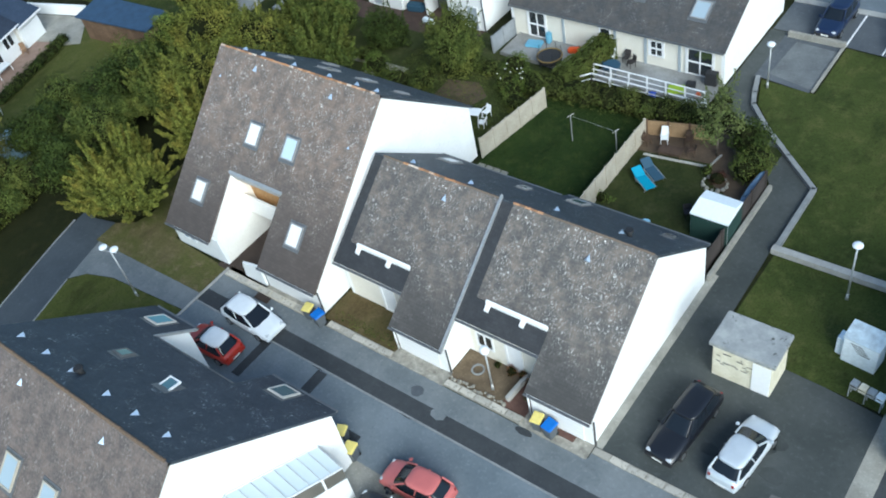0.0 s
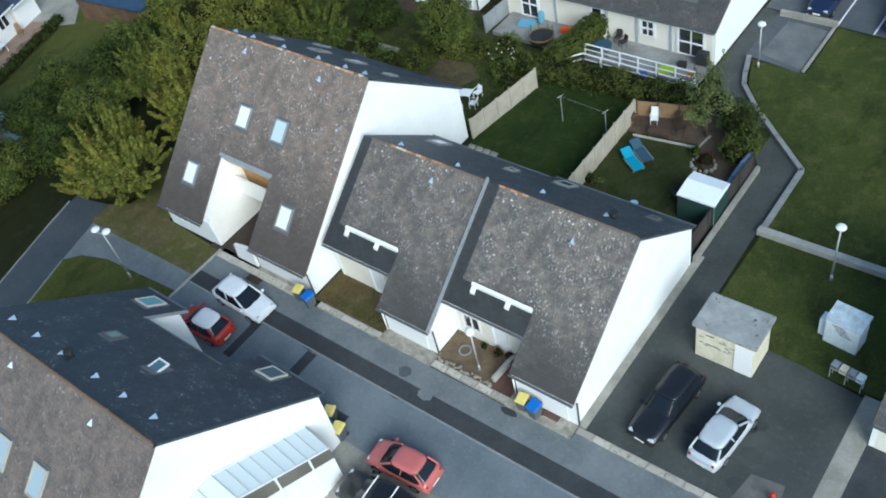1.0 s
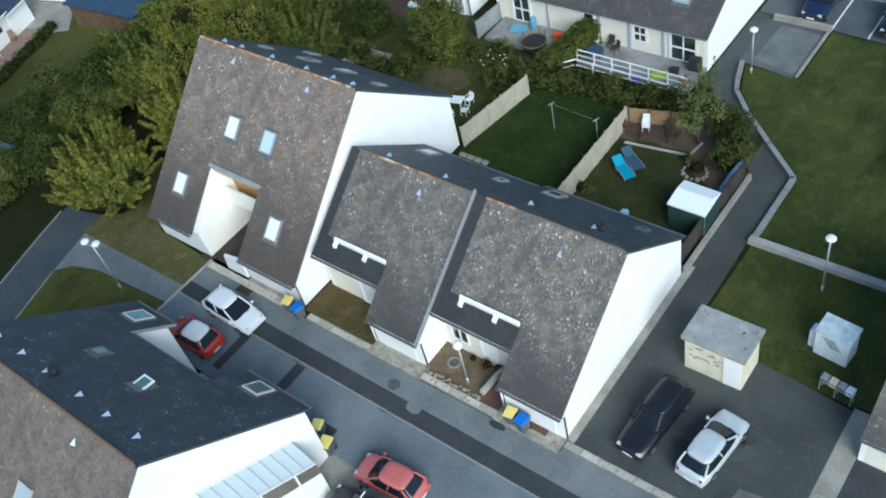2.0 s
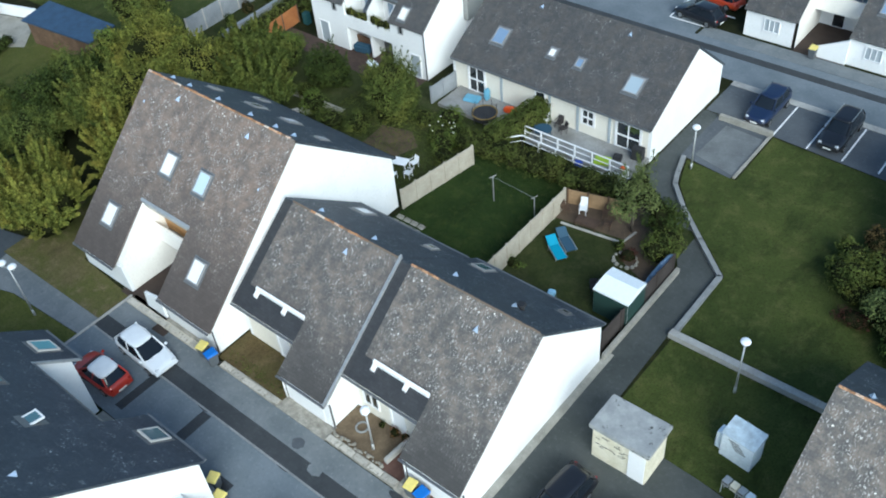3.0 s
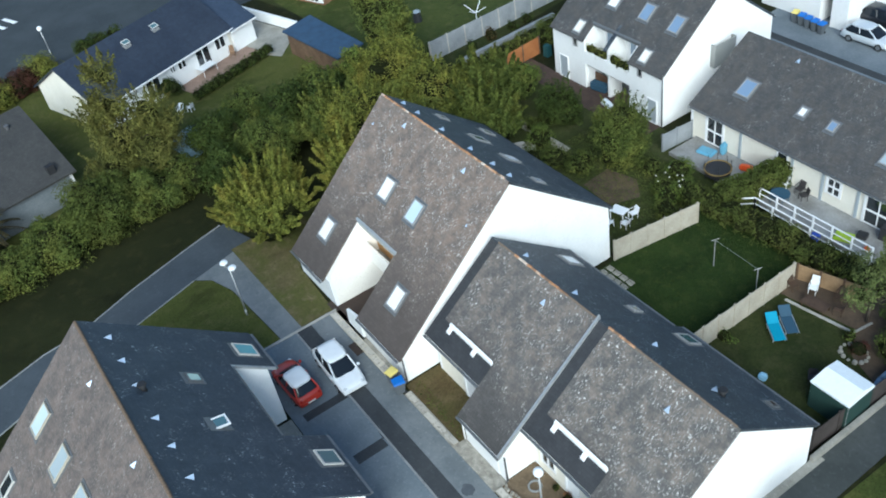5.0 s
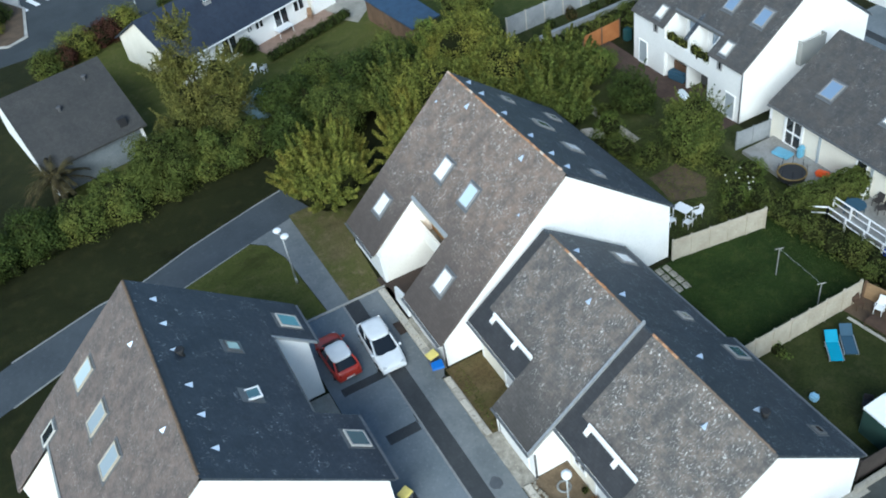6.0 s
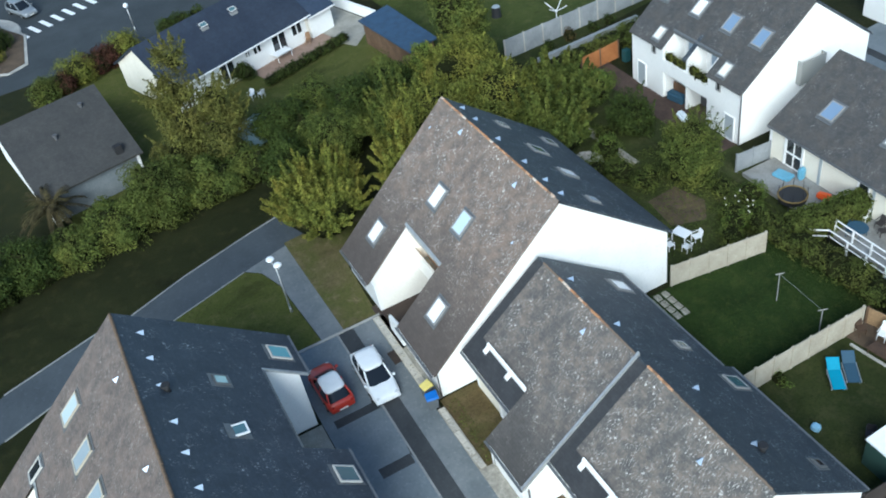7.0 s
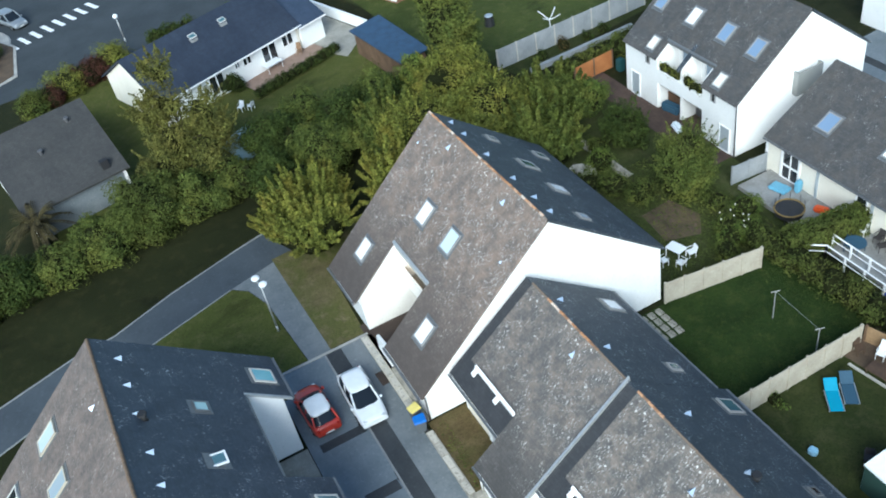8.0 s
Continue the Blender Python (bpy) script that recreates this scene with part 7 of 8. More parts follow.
# marks on the street
M_ASPHALT_P2 = mat_two("asphalt_yard_stain", (0.036, 0.041, 0.040), (0.060, 0.065, 0.063), 0.5, 0.9, 3.0, bump=0.2, fine_amt=0.5)
r = random.Random(31)


def blotch(name, x, y, rx, ry, mat, label, cat):
    pts = [(x + math.cos(k * math.pi / 7) * rx * r.uniform(0.84, 1.12), y + math.sin(k * math.pi / 7) * ry * r.uniform(0.84, 1.12)) for k in range(14)]
    sheet(name, [pts], 0.031, mat, label, cat, 0.02)


blotch("pavement", -21.9, 17.72, 0.5, 0.3, M_ASPHALT_W, "pale cement patch on the asphalt", "patch")
blotch("pavement", -23.8, 18.36, 0.4, 0.33, M_ASPHALT_BAY, "round dark cover in the footway", "cover")
blotch("pavement", -17.5, 19.1, 0.5, 0.2, M_ASPHALT_D, "dark oil stain on the footway", "stain")
blotch("pavement", -20.9, 18.2, 0.5, 0.2, M_ASPHALT_W, "pale worn patch on the footway", "patch")
blotch("pavement", -14.4, 19.0, 0.9, 0.5, M_ASPHALT_W, "pale worn patch on the footway", "patch")
for k in range(9):
    blotch("pavement", r.uniform(-12.5, -5), r.uniform(20.8, 27), r.uniform(0.3, 1.0), r.uniform(0.2, 0.5), M_ASPHALT_P2, "stained patch on the yard's asphalt", "stain")
for k in range(8):
    x = -39 + 3.1 * k
    blotch("road", x, 17.0 + r.uniform(-0.1, 0.1), r.uniform(0.5, 1.2), 0.22, M_ASPHALT_D, "ragged edge of the asphalt trench", "patch")
# small dark box on the grey house
bm = bmesh.new()
box(bm, 0.9, 1.5, 5.9, 6.4, 2.7, 3.6)
part("chimney", bm, M_TRIM_R, grey_h, "small black chimney box")


# ---- plants ----
M_BARK = mat_two("bark", (0.05, 0.04, 0.03), (0.085, 0.07, 0.055), 3.0, 0.9, 12.0, bump=0.4)
# near-black colour of the cores that stand for shade inside foliage
M_INNER_SHADE = mat_plain("inner_shade", (0.014, 0.016, 0.006), 0.95, spec=0.05, vary=0.4)
# the wide span of tones carries sunlit tips and shaded gaps
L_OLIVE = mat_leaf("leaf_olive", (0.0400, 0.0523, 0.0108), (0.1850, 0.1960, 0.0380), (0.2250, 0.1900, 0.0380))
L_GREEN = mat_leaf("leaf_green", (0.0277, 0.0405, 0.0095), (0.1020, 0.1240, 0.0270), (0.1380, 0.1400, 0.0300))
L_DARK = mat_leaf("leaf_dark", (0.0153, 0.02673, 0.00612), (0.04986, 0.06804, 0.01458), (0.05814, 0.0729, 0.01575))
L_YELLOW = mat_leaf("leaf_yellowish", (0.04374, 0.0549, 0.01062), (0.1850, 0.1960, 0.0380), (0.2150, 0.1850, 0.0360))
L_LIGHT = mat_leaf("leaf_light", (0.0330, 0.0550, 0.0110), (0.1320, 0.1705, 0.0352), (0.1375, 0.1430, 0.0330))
L_RED = mat_leaf("leaf_red", (0.0320, 0.0140, 0.0100), (0.0680, 0.0260, 0.0180), (0.0480, 0.0320, 0.0130))
L_OCHRE = mat_leaf("leaf_ochre", (0.0480, 0.0520, 0.0130), (0.1350, 0.1360, 0.0340), (0.1500, 0.1280, 0.0330))
L_GREY = mat_leaf("leaf_pale_green", (0.050, 0.066, 0.020), (0.125, 0.150, 0.050), (0.110, 0.120, 0.040))
L_HEDGE = mat_leaf("leaf_hedge", (0.03178, 0.0434, 0.0093), (0.07951, 0.09688, 0.0217), (0.09276, 0.09688, 0.02325))
L_BROWN = mat_leaf("leaf_brownish", (0.040, 0.030, 0.012), (0.095, 0.065, 0.024), (0.075, 0.062, 0.022))
M_PETAL = mat_plain("white_petals", (0.5, 0.48, 0.42), 0.6)


def leaf_mesh(name, pts, nrm, size, mat, rng, stretch=1.5):
    """Folded leaves, four corners each, at pts, facing about nrm."""
    n = len(pts)
    nrm = nrm + rng.normal(0, 0.55, (n, 3))
    nrm /= np.linalg.norm(nrm, axis=1, keepdims=True) + 1e-9
    ref = rng.normal(0, 1, (n, 3))
    u = np.cross(nrm, ref)
    u /= np.linalg.norm(u, axis=1, keepdims=True) + 1e-9
    w = np.cross(nrm, u)
    s = size * rng.uniform(0.55, 1.35, (n, 1))
    quad = np.stack([pts - u * s * stretch / 2, pts - w * s * 0.42 + nrm * s * 0.16, pts + u * s * stretch / 2, pts + w * s * 0.42 + nrm * s * 0.16], 1).reshape(-1, 3)
    me = bpy.data.meshes.new(name)
    me.vertices.add(4 * n)
    me.vertices.foreach_set("co", quad.ravel())
    me.loops.add(4 * n)
    me.loops.foreach_set("vertex_index", np.arange(4 * n, dtype=np.int32))
    me.polygons.add(n)
    me.polygons.foreach_set("loop_start", np.arange(0, 4 * n, 4, dtype=np.int32))
    me.update(calc_edges=True)
    me.materials.append(mat)
    return me


def lumps(dirs, rng, k=5, amp=0.28):
    """Uneven radius: a few random bulges and dents."""
    out = np.ones(len(dirs))
    for _ in range(k):
        c = rng.normal(0, 1, 3)
        c /= np.linalg.norm(c)
        out += amp * rng.uniform(-0.8, 1.0) * np.exp(-6 * (1 - dirs @ c))
    return out


def cloud(blobs, density, rng, ground=0.12):
    """Points and outward ways over lumpy clumps. Each clump: centre, radii."""
    P, N = [], []
    for cx, cy, cz, rx, ry, rz in blobs:
        n = int(density * 3.7 * (rx * ry + ry * rz + rx * rz) * 4.2)
        d = rng.normal(0, 1, (n, 3))
        d /= np.linalg.norm(d, axis=1, keepdims=True)
        rad = lumps(d, rng, 9, 0.34) * np.where(rng.random(n) < 0.75, rng.uniform(0.82, 1.08, n), rng.uniform(0.45, 0.85, n))
        gap = np.sin(d[:, 0] * 7 + cx) * np.sin(d[:, 1] * 6 + cy) * np.sin(d[:, 2] * 8 + cz)
        keep = gap > -0.30
        p = np.array([cx, cy, cz]) + d * rad[:, None] * np.array([rx, ry, rz])
        keep &= p[:, 2] > ground
        P.append(p[keep])
        N.append((d + np.array([0, 0, 0.45]))[keep])
    return np.concatenate(P), np.concatenate(N)


# lumps added behind the leaves, so that gaps read as deep shade
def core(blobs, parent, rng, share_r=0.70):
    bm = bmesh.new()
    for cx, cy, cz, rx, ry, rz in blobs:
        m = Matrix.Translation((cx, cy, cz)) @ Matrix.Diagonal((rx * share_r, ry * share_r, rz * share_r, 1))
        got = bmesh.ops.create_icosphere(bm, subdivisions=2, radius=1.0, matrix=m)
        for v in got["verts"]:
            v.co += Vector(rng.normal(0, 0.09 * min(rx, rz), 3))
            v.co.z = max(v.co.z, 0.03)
    return part("shade_core", bm, M_INNER_SHADE, parent)


def plant(name, x, y, blobs, mat, density, size, label, cat, seed, trunk=0.0, shoots=0, group="", stretch=1.5, fill=0.70):
    """A shrub or tree: clumps given from its base; a tapered trunk with limbs where trunk (its radius) is given."""
    rng = np.random.default_rng(seed)
    t = thing(name, (x, y, 0), label, cat, group)
    blobs = [(*b, b[3], b[3])[:6] if len(b) == 4 else b for b in blobs]
    # split each big clump into several smaller ones, so that the outline is uneven
    small = []
    for cx, cy, cz, rx, ry, rz in blobs:
        small.append((cx, cy, cz, rx * 0.86, ry * 0.86, rz * 0.86))
        for _ in range(7 if rx > 1.2 else 4):
            d = rng.normal(0, 1, 3)
            d[2] = abs(d[2]) * 0.9 - 0.15
            d /= np.linalg.norm(d)
            k = rng.uniform(0.30, 0.48)
            small.append((cx + d[0] * rx * 0.80, cy + d[1] * ry * 0.80, cz + d[2] * rz * 0.80, rx * k, ry * k, rz * k))
    if fill:
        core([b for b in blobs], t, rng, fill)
    P, N = cloud(small, density, rng)
    if shoots:
        extra_p, extra_n = [], []
        for _ in range(shoots):
            b = blobs[rng.integers(len(blobs))]
            d = rng.normal(0, 1, 3)
            d[2] = abs(d[2]) + 0.5
            d /= np.linalg.norm(d)
            a = np.array(b[:3]) + d * np.array(b[3:6]) * 0.85
            way = d + np.array([0, 0, 0.5])
            way /= np.linalg.norm(way)
            m = 70
            s = rng.uniform(0, 1, (m, 1))
            extra_p.append(a + way * s * rng.uniform(0.7, 1.5) + rng.normal(0, 0.13, (m, 3)) * (1.15 - s))
            extra_n.append(rng.normal(0, 1, (m, 3)))
        P, N = np.concatenate([P, *extra_p]), np.concatenate([N, *extra_n])
    crown = new("crown", leaf_mesh("crown", P, N, size * 0.46, mat, rng, stretch))
    crown.parent = t
    if trunk:
        bm = bmesh.new()
        top = max(b[2] for b in blobs)
        fork = top * 0.42
        tube(bm, (0, 0, -0.1), (0.05, 0.03, fork), trunk, trunk * 0.7, 10)
        for b in small[:: max(1, len(small) // 9)]:
            tube(bm, (0.05, 0.03, fork * 0.9), (b[0], b[1], b[2]), trunk * 0.5, trunk * 0.12, 6)
        part("trunk", bm, M_BARK, t, smooth=True)
    return t


def fountain(x, y, n, reach, height, mat, label, seed, trunk=0.2, group="", size=0.13, spread=1.0):
    """A tree of long leafy shoots that rise and lean outward from a short trunk."""
    rng = np.random.default_rng(seed)
    t = thing("tree", (x, y, 0), label, "tree", group)
    P, N = [], []
    bm = bmesh.new()
    tube(bm, (0, 0, -0.1), (0, 0, height * 0.3), trunk, trunk * 0.8, 10)
    for k in range(n):
        a = rng.uniform(0, 2 * math.pi)
        long = k % 3 == 0
        out = math.sqrt(rng.uniform(0.0, 1.0)) * reach * (rng.uniform(0.9, 1.15) if long else rng.uniform(0.7, 0.9))
        tip = np.array([math.cos(a) * out, math.sin(a) * out, height * (1.0 - 0.55 * (out / reach) ** 2) * (rng.uniform(1.0, 1.36) if long else rng.uniform(0.72, 0.95))])
        root = np.array([math.cos(a) * out * 0.12, math.sin(a) * out * 0.12, height * 0.22])
        bend = (root + tip) / 2 + np.array([math.cos(a), math.sin(a), 0.0]) * out * 0.18
        m = int(rng.uniform(330, 460))
        s = np.sqrt(rng.uniform(0.10, 1.0, (m, 1)))
        p = (1 - s) ** 2 * root + 2 * s * (1 - s) * bend + s ** 2 * tip
        P.append(p + rng.normal(0, 0.15 if long else 0.33, (m, 3)) * (1.15 - s) * spread)
        N.append(rng.normal(0, 0.6, (m, 3)) + np.array([math.cos(a) * 0.4, math.sin(a) * 0.4, 0.7]))
        if k % 4 == 0:
            tube(bm, tuple(root * 0.8), tuple(bend), trunk * 0.35, trunk * 0.15, 5)
            tube(bm, tuple(bend), tuple(tip * 0.97), trunk * 0.15, 0.012, 4)
    part("trunk", bm, M_BARK, t, smooth=True)
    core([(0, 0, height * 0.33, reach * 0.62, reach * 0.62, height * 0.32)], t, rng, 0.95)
    P, N = np.concatenate(P), np.concatenate(N)
    keep = P[:, 2] > 0.1
    crown = new("crown", leaf_mesh("crown", P[keep], N[keep], size, mat, rng, 1.5))
    crown.parent = t
    return t


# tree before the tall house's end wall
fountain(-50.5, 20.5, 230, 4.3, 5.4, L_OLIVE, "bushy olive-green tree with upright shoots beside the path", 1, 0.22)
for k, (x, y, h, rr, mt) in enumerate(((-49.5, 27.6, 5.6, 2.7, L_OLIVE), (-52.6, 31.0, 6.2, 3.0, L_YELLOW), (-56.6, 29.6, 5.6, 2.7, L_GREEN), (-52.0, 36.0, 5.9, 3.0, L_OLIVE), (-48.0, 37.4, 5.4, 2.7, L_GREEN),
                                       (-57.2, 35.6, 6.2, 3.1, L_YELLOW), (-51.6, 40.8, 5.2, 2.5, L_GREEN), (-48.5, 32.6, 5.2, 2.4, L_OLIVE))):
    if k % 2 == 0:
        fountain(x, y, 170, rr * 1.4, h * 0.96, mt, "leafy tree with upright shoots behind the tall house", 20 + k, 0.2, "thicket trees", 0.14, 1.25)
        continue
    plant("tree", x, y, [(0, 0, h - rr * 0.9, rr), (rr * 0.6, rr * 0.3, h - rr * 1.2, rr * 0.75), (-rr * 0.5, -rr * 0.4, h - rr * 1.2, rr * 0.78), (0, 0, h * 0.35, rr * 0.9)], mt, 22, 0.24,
          "leafy tree in the thicket behind the tall house" if mt is not L_YELLOW else "leafy yellow-green tree behind the tall house", "tree", 20 + k, 0.2, 90, "thicket trees")
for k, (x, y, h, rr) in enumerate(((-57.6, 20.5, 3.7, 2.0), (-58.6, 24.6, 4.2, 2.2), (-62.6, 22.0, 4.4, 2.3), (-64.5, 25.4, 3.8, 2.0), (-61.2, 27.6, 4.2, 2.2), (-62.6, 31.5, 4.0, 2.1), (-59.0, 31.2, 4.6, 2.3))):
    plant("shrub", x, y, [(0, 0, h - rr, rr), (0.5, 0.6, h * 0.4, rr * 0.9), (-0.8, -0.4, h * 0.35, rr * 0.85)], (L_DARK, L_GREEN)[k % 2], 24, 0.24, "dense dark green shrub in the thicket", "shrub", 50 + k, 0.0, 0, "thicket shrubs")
plant("tree", -64.6, 15.6, [(-0.6, -0.3, 6.4, 1.8), (0.6, -0.6, 4.4, 2.2), (-1.2, 0.2, 8.8, 1.3), (1.8, 1.4, 3.0, 2.2), (0.9, -1.8, 2.2, 2.0), (0.2, 2.2, 5.4, 1.7), (-0.4, -1.6, 6.0, 1.2), (0.8, 2.6, 3.4, 1.7)], L_OCHRE, 14, 0.24, "tall ochre-green tree with an open feathery crown", "tree", 70, 0.24, 130, fill=0.45)
for k, (x, y, h, rr) in enumerate(((-57.5, -6.5, 3.4, 2.2), (-58.2, -2.4, 3.3, 2.1), (-58.9, 0.8, 3.4, 2.1), (-58.9, 3.9, 3.0, 1.9), (-59.4, 7.2, 3.4, 2.1), (-60.4, 10.9, 4.7, 2.7), (-60.2, 14.6, 3.7, 2.1), (-60.4, 17.6, 3.1, 1.8))):
    plant("shrub", x, y, [(0, 0, h - rr, rr), (0.6, 0.7, h * 0.35, rr * 0.9), (0.7, -0.6, h * 0.32, rr * 0.85)], (L_DARK if k < 3 else L_HEDGE if k == 5 else L_GREEN), 24, 0.24, "rounded leafy shrub of the long hedge", "shrub", 80 + k, 0.0, 0, "hedge shrubs")
plant("tree", -62.6, 38.2, [(0, 0, 6.0, 2.3), (0.9, 0.5, 4.2, 1.9), (-0.9, -0.5, 7.6, 1.6)], L_GREEN, 20, 0.26, "slender green tree before the board fence", "tree", 90, 0.2, 12)
plant("tree", -60.6, 33.6, [(0, 0, 3.4, 1.3), (0.2, 0.2, 4.8, 0.9)], L_LIGHT, 26, 0.22, "small light green tree beside the shed", "tree", 91, 0.12)
# palm-like shrub
L_PALM = mat_leaf("palm_frond", (0.022, 0.020, 0.010), (0.080, 0.066, 0.028), (0.060, 0.045, 0.022))
pt = thing("palm_shrub", (-63.6, 3.4, 0), "brownish palm with drooping feathered fronds by the house", "palm")
rng = np.random.default_rng(7)
for k in range(46):
    a, up = rng.uniform(0, 2 * math.pi), rng.uniform(0.15, 1.1)
    bm = bmesh.new()
    last = Vector((0, 0, 2.0))
    vel = Vector((math.cos(a) * (1.15 - up * 0.5), math.sin(a) * (1.15 - up * 0.5), up)) * 0.26
    for s in range(11):
        nxt = last + vel
        side = vel.cross(Vector((0, 0, 1))).normalized()
        tube(bm, last, nxt, 0.02, 0.015, 4, False)
        for sg in (-1, 1):
            tip = nxt + side * sg * (0.42 - 0.025 * s) + vel * 0.9 + Vector((0, 0, -0.14))
            q = [bm.verts.new(p) for p in (last, last + vel * 0.35, tip, last + vel * 0.15 + side * sg * 0.1)]
            bm.faces.new(q)
        last, vel = nxt, vel + Vector((0, 0, -0.030))
    part("frond", bm, L_PALM, pt)
bm = bmesh.new()
tube(bm, (0, 0, 0), (0, 0, 2.1), 0.22, 0.18, 10)
part("trunk", bm, M_BARK, pt)
# shrubs by the far road
for k, (x, y, h, rr, mt) in enumerate(((-85.6, 5.6, 2.2, 1.6, L_GREEN), (-86.2, 7.6, 1.9, 1.3, L_RED), (-87.4, 9.2, 2.5, 1.8, L_YELLOW), (-88.0, 11.2, 2.1, 1.5, L_RED), (-88.4, 12.6, 2.0, 1.4, L_RED), (-89.0, 14.2, 2.4, 1.8, L_YELLOW), (-91.0, 19.0, 1.6, 1.3, L_DARK), (-91.0, 20.6, 1.6, 1.3, L_DARK), (-91.2, 22.2, 1.5, 1.2, L_DARK), (-91.6, 27.5, 1.4, 1.1, L_GREEN), (-91.8, 30.0, 1.4, 1.1, L_GREEN),
                                       (-98.5, 1.6, 1.6, 1.4, L_YELLOW), (-101.5, 2.6, 2.0, 1.7, L_DARK), (-104.0, 2.2, 1.8, 1.5, L_RED), (-106.0, 1.6, 1.8, 1.5, L_RED))):
    plant("shrub", x, y, [(0, 0, h - rr * 0.8, rr), (0.4, 0.3, h * 0.4, rr * 0.8)], mt, 18, 0.22, {id(L_RED): "dark red shrub by the road", id(L_YELLOW): "yellowish clipped shrub by the road"}.get(id(mt), "green rounded shrub by the road"), "shrub", 100 + k, group="roadside shrubs")


def hedge(x0, y0, x1, y1, w, h, mat, label, seed, density=26, size=0.16):
    n = max(2, round(math.hypot(x1 - x0, y1 - y0) / (w * 0.75)))
    blobs = [((x1 - x0) * k / n, (y1 - y0) * k / n, h * 0.52, w * 0.62, w * 0.62, h * 0.56) for k in range(n + 1)]
    return plant("hedge", x0, y0, blobs, mat, density, size, label, "hedge", seed, group="hedges")


def clipped(x0, y0, x1, y1, w, h, mat, label, seed):
    """A hedge cut square, its leaves close over a near-black core for inner shade."""
    rng = np.random.default_rng(seed)
    t = thing("hedge", (x0, y0, 0), label, "hedge", "hedges")
    d = np.array([x1 - x0, y1 - y0, 0.0])
    L = np.linalg.norm(d)
    u = d / L
    v = np.array([-u[1], u[0], 0.0])
    n = int(L * (w + 2 * h) * 330)
    a, b = rng.uniform(0, L, n), rng.uniform(-1, 1, n) * (w / 2 + h)
    side = np.clip(b, -w / 2, w / 2)
    z = h - np.maximum(np.abs(b) - w / 2, 0)
    wave = 0.10 * np.sin(a * 2.1 + side * 1.7) + 0.06 * np.sin(a * 5.3 + z * 4)
    nrm = np.where((np.abs(b) < w / 2)[:, None], np.array([0, 0, 1.0]), np.sign(b)[:, None] * v)
    P = a[:, None] * u + side[:, None] * v + z[:, None] * np.array([0, 0, 1.0]) + nrm * (wave + rng.normal(0, 0.07, n))[:, None]
    crown = new("foliage", leaf_mesh("foliage", P[P[:, 2] > 0.05], (nrm + np.array([0, 0, 0.3]))[P[:, 2] > 0.05], 0.10, mat, rng, 1.4))
    crown.parent = t
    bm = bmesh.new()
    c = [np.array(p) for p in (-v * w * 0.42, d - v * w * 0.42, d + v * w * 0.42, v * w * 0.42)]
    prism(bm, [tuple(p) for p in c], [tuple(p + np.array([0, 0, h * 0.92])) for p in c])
    part("shade_core", bm, M_INNER_SHADE, t)
    return t


plant("shrub", -76.0, 22.3, [(0, 0, 0.9, 1.0), (0.5, 0.5, 0.7, 0.8)], L_DARK, 24, 0.18, "dark green shrub at the bungalow wall", "shrub", 119)
hedge(-73.0, 24.0, -75.7, 32.4, 1.0, 1.0, L_DARK, "low clipped hedge before the bungalow terrace", 120, 20, 0.2)
clipped(-29.5, 48.9, -30.4, 43.6, 1.25, 2.0, L_HEDGE, "thick clipped green hedge between terraces", 121)
hedge(-32.0, 43.2, -19.8, 44.3, 1.9, 1.7, L_HEDGE, "overgrown green hedge below the railed terrace", 122, 26, 0.18)
bm = bmesh.new()
prism(bm, [(-60.0, 44.0, 0), (-59.6, 44.0, 0), (-60.0, 54.6, 0), (-60.4, 54.6, 0)], [(-60.0, 44.0, 0.45), (-59.6, 44.0, 0.45), (-60.0, 54.6, 0.45), (-60.4, 54.6, 0.45)])
solo("garden_wall", bm, M_FENCE_G, "low grey retaining wall along the board fence", "low wall", "structure", bevel=0.02)
hedge(-57.6, 45.8, -58.3, 54.0, 1.5, 1.3, L_GREEN, "loose green hedge along the low wall", 124, 22, 0.2)
for k, (x, y, h) in enumerate(((-61.2, 46.0, 0.8), (-61.3, 48.2, 1.1), (-61.2, 50.6, 0.9), (-61.4, 52.4, 0.8))):
    plant("shrub", x, y, [(0, 0, h * 0.42, 0.6, 0.6, h * 0.7)], L_BROWN if k == 1 else L_DARK, 24, 0.17, "small dark shrub before the board fence", "shrub", 240 + k, group="fence shrubs")
hedge(-56.5, 51.0, -53.4, 62.0, 2.0, 2.2, L_GREEN, "tall green hedge beside the board fence", 123, 20, 0.22)
plant("tree", -39.2, 43.3, [(0, 0, 2.6, 2.0), (0, 0, 1.5, 2.1), (0.2, 0, 3.9, 1.1)], L_GREEN, 30, 0.20, "round green garden tree", "tree", 130, 0.16, 40)
plant("shrub", -46.6, 43.5, [(0, 0, 1.5, 1.7), (1.0, 0.5, 1.2, 1.2)], L_DARK, 26, 0.22, "broad dark green shrub by the yard", "shrub", 131, shoots=14)
plant("shrub", -51.0, 43.6, [(0, 0, 1.6, 1.5)], L_LIGHT, 24, 0.2, "pale rounded shrub by the yard", "shrub", 132)
plant("shrub", -52.3, 45.2, [(0, 0, 1.2, 1.1)], L_LIGHT, 24, 0.18, "pale rounded shrub by the yard", "shrub", 133)
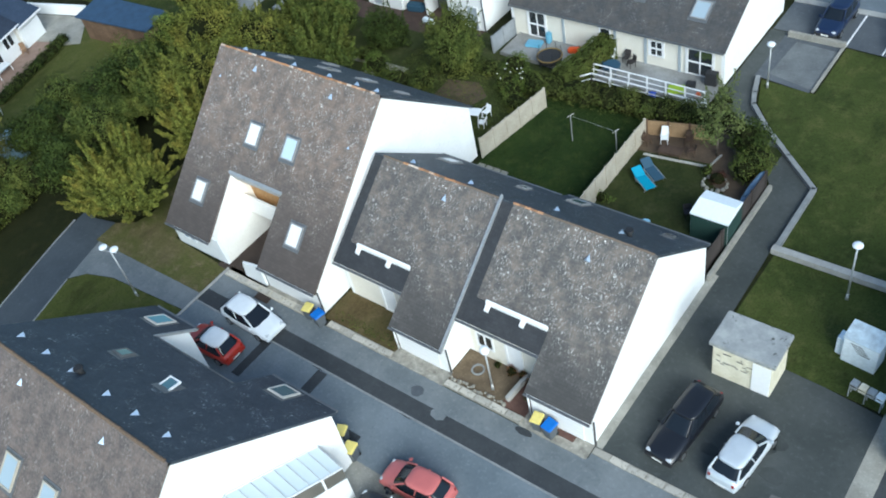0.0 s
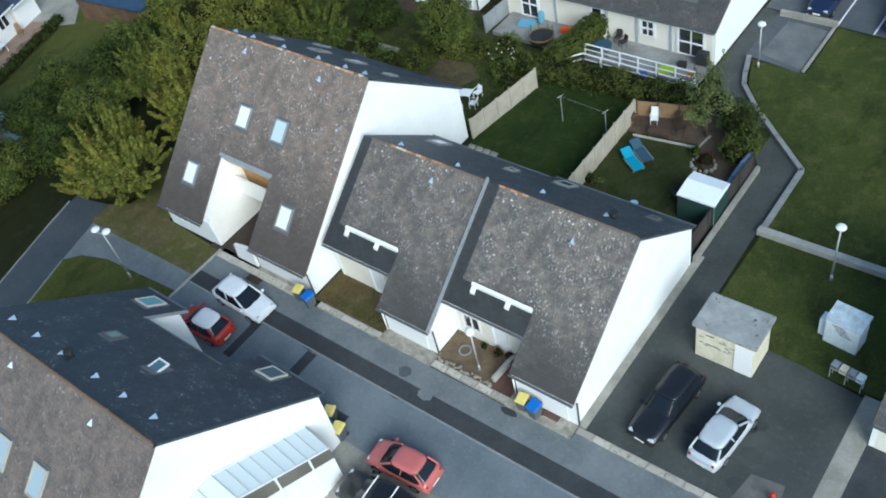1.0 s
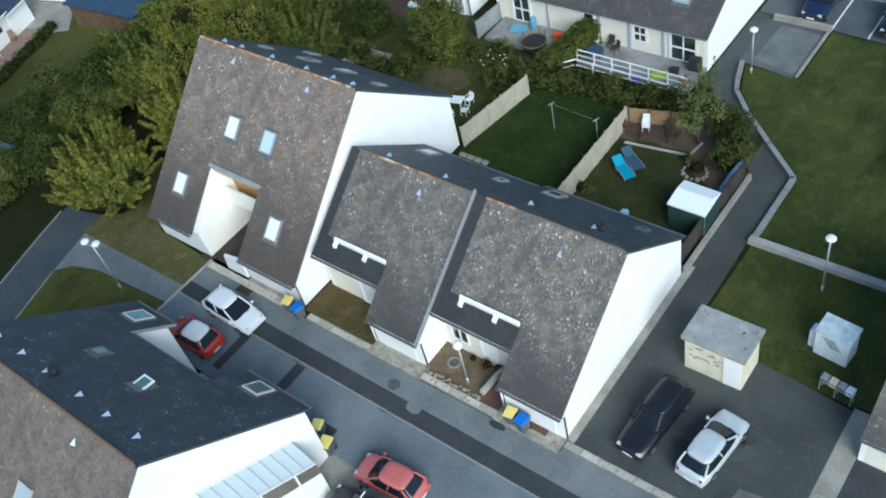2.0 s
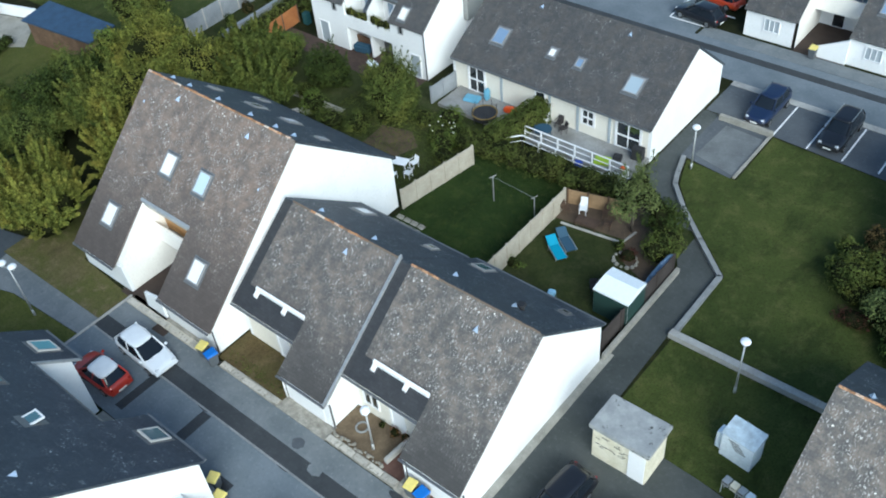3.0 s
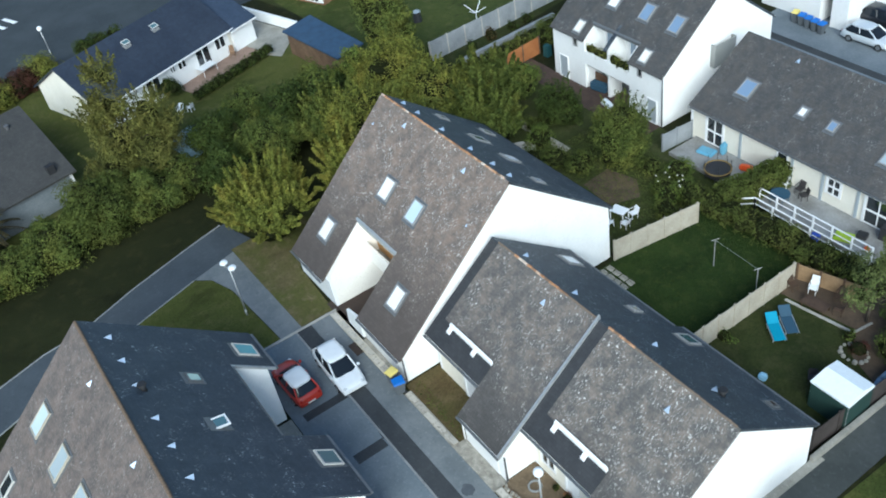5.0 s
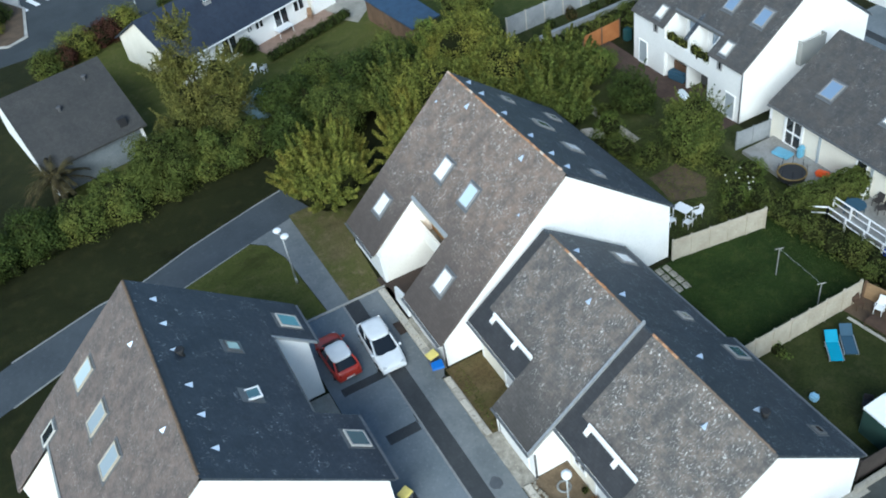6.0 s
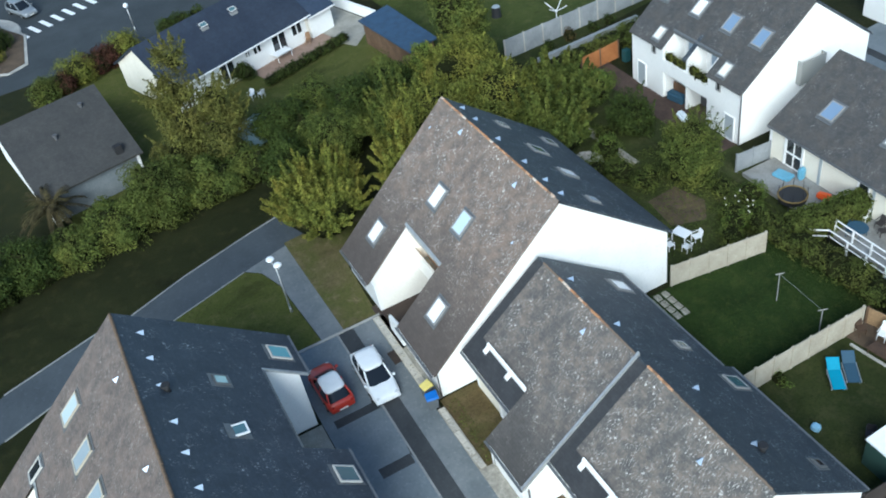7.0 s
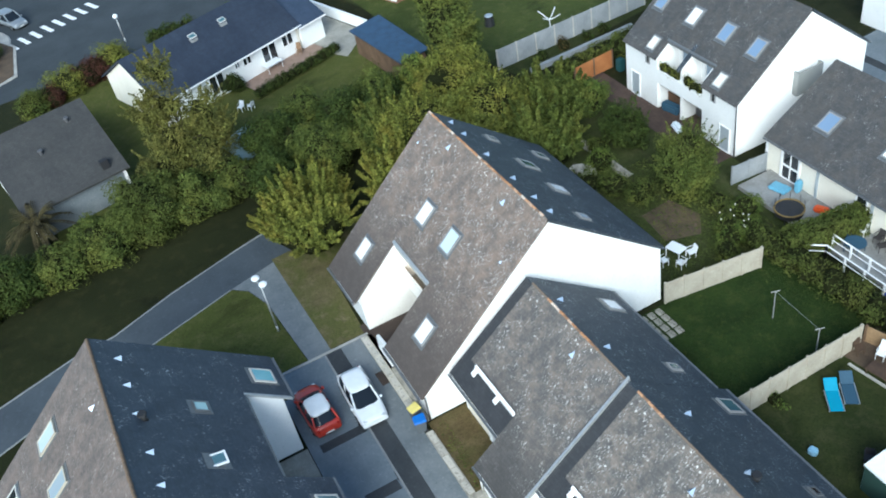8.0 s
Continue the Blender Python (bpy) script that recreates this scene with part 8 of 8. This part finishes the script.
for k, (x, y, h, rr) in enumerate(((-34.3, 42.6, 1.3, 0.9), (-33.0, 43.4, 1.5, 1.0), (-40.2, 40.6, 1.6, 1.1), (-42.0, 39.6, 1.7, 1.2), (-35.0, 44.9, 1.4, 1.0), (-43.4, 38.4, 1.5, 1.1), (-36.6, 43.8, 1.2, 0.9), (-45.0, 40.6, 1.5, 1.2), (-46.8, 41.6, 1.2, 1.0), (-44.4, 37.6, 1.3, 1.1), (-33.4, 42.2, 1.3, 1.0), (-32.6, 41.2, 1.1, 0.9))):
    plant("shrub", x, y, [(0, 0, h * 0.5, rr, rr, h * 0.55)], (L_GREEN, L_LIGHT, L_GREEN)[k % 3], 26, 0.17, "low leafy shrub in the overgrown garden", "shrub", 140 + k, group="garden shrubs")
rng = np.random.default_rng(11)
bm = bmesh.new()
for k in range(11):
    bmesh.ops.create_icosphere(bm, subdivisions=1, radius=0.06, matrix=Matrix.Translation((-33.6 + rng.normal(0, 0.7), 43.0 + rng.normal(0, 0.5), 1.25 + rng.uniform(0, 0.35))))
tagged(new("flowers", mesh_of("flowers", bm, M_PETAL)), "white blossoms scattered over the garden shrub", "flowers", kind="stuff")
# ring of stones round a small pond
r = random.Random(17)
for k in range(13):
    a = k * 2 * math.pi / 13
    bm = bmesh.new()
    bmesh.ops.create_icosphere(bm, subdivisions=1, radius=r.uniform(0.10, 0.17))
    ob = new("stone", mesh_of("stone", bm, M_CONCRETE))
    ob.matrix_basis = pose(-17.05 + 0.75 * math.cos(a), 39.75 + 0.62 * math.sin(a), 0.08, r.uniform(0, 90), 0, r.uniform(0, 180))
    tagged(ob, "grey stone set round a small pond", "stone", "pond stones")
# garden of the end house
plant("tree", -18.1, 42.2, [(-0.5, 0.6, 3.2, 1.1), (0.5, 0.1, 2.9, 1.0), (-0.1, -0.9, 2.6, 1.0), (0.2, 0.8, 3.9, 0.8)], L_GREY, 17, 0.18, "small silvery green garden tree with open crown", "tree", 160, 0.09, 14, fill=0.3)
plant("shrub", -16.4, 43.0, [(0, 0, 1.3, 1.3), (0.7, -0.7, 1.1, 1.0)], L_DARK, 28, 0.17, "dense green garden shrub by the path", "shrub", 161)
plant("shrub", -15.3, 41.6, [(0, 0, 1.1, 1.1), (-0.3, -0.9, 0.9, 0.9)], L_GREEN, 28, 0.16, "green garden shrub hanging over the fence", "shrub", 162)
plant("shrub", -17.0, 40.0, [(0, 0, 0.3, 0.7, 0.6, 0.4)], L_RED, 26, 0.12, "low reddish plants in the bed", "plant", 163)
plant("shrub", -17.9, 40.4, [(0, 0, 0.35, 0.4)], L_LIGHT, 30, 0.12, "small yellow-green plant in the bed", "plant", 164)
plant("shrub", -22.5, 35.6, [(0, 0, 0.25, 0.8, 0.5, 0.35)], L_LIGHT, 24, 0.14, "low light green plants at the fence", "plant", 165)
# bushes at the lawn's far edge
for k, (x, y, h, rr, mt) in enumerate(((-5.6, 45.0, 2.4, 1.9, L_GREEN), (-6.0, 46.9, 1.9, 1.6, L_GREEN), (-4.2, 46.8, 2.3, 1.7, L_GREEN), (-5.0, 48.9, 2.0, 1.6, L_BROWN), (-3.6, 48.6, 1.8, 1.4, L_DARK), (-2.4, 43.2, 3.6, 2.2, L_GREY), (-1.6, 46.0, 2.8, 1.8, L_GREY), (-1.2, 41.2, 2.2, 1.6, L_LIGHT), (0.8, 44.5, 3.0, 2.2, L_GREEN))):
    plant("shrub", x, y, [(0, 0, h * 0.42, rr * 0.72, rr * 0.72, h * 0.44), (0.6, -0.7, h * 0.32, rr * 0.52), (-0.6, 0.6, h * 0.3, rr * 0.48)], mt, 22, 0.2, "leafy bush at the edge of the lawn", "shrub", 170 + k, group="lawn bushes")
plant("shrub", -4.2, 42.6, [(0, 0, 0.4, 1.2, 0.8, 0.5)], L_RED, 26, 0.15, "low rust-red bush at the lawn's edge", "shrub", 180)
# front gardens
L_RUST = mat_leaf("leaf_rust", (0.090, 0.040, 0.018), (0.240, 0.110, 0.045), (0.160, 0.120, 0.040))
for k, (x, y, s, mt) in enumerate(((-19.95, 21.75, 0.34, L_RUST), (-19.3, 21.9, 0.30, L_RUST), (-18.6, 21.6, 0.38, L_RUST), (-18.4, 20.9, 0.25, L_GREEN), (-20.9, 21.8, 0.22, L_GREEN))):
    plant("shrub", x, y, [(0, 0, s * 0.9, s, s, s * 1.1)], mt, 36, 0.10, "small potted plant at the house front", "plant", 190 + k, group="front plants")
for k, x in enumerate((-47.5, -44.9)):
    plant("window_box", x, 48.75, [(-0.7, 0, 3.5, 0.65, 0.42, 0.62), (0.0, 0, 3.4, 0.6, 0.42, 0.5), (0.65, 0, 3.5, 0.65, 0.42, 0.6)], L_YELLOW, 40, 0.10, "ochre-green plants behind the balcony parapet", "plants", 200 + k)
# tufts over the wild grass and lawns
rng = np.random.default_rng(21)


def tufts(name, poly_boxes, n, size, mat, label):
    P = []
    for x0, x1, y0, y1 in poly_boxes:
        m = int(n * (x1 - x0) * (y1 - y0))
        P.append(np.stack([rng.uniform(x0, x1, m), rng.uniform(y0, y1, m), np.full(m, 0.05) + rng.uniform(0, 0.05, m)], 1))
    P = np.concatenate(P)
    N = rng.normal(0, 1, P.shape) * np.array([1, 1, 0.35])
    ob = new(name, leaf_mesh(name, P, N, size, mat, rng, 1.2))
    return tagged(ob, label, "grass", kind="stuff")


tufts("grass", [(-31.5, -23.9, 33.2, 43.0)], 150, 0.05, L_DARK, "lush blades of the back-garden lawn")
tufts("grass", [(-44, -31.9, 36.6, 45.5)], 120, 0.07, L_GREEN, "tall unmown grass of the overgrown garden")
tufts("grass", [(-31.6, -26.7, 19.9, 20.6)], 60, 0.09, L_GREEN, "green tufts at the front lawn's edge")
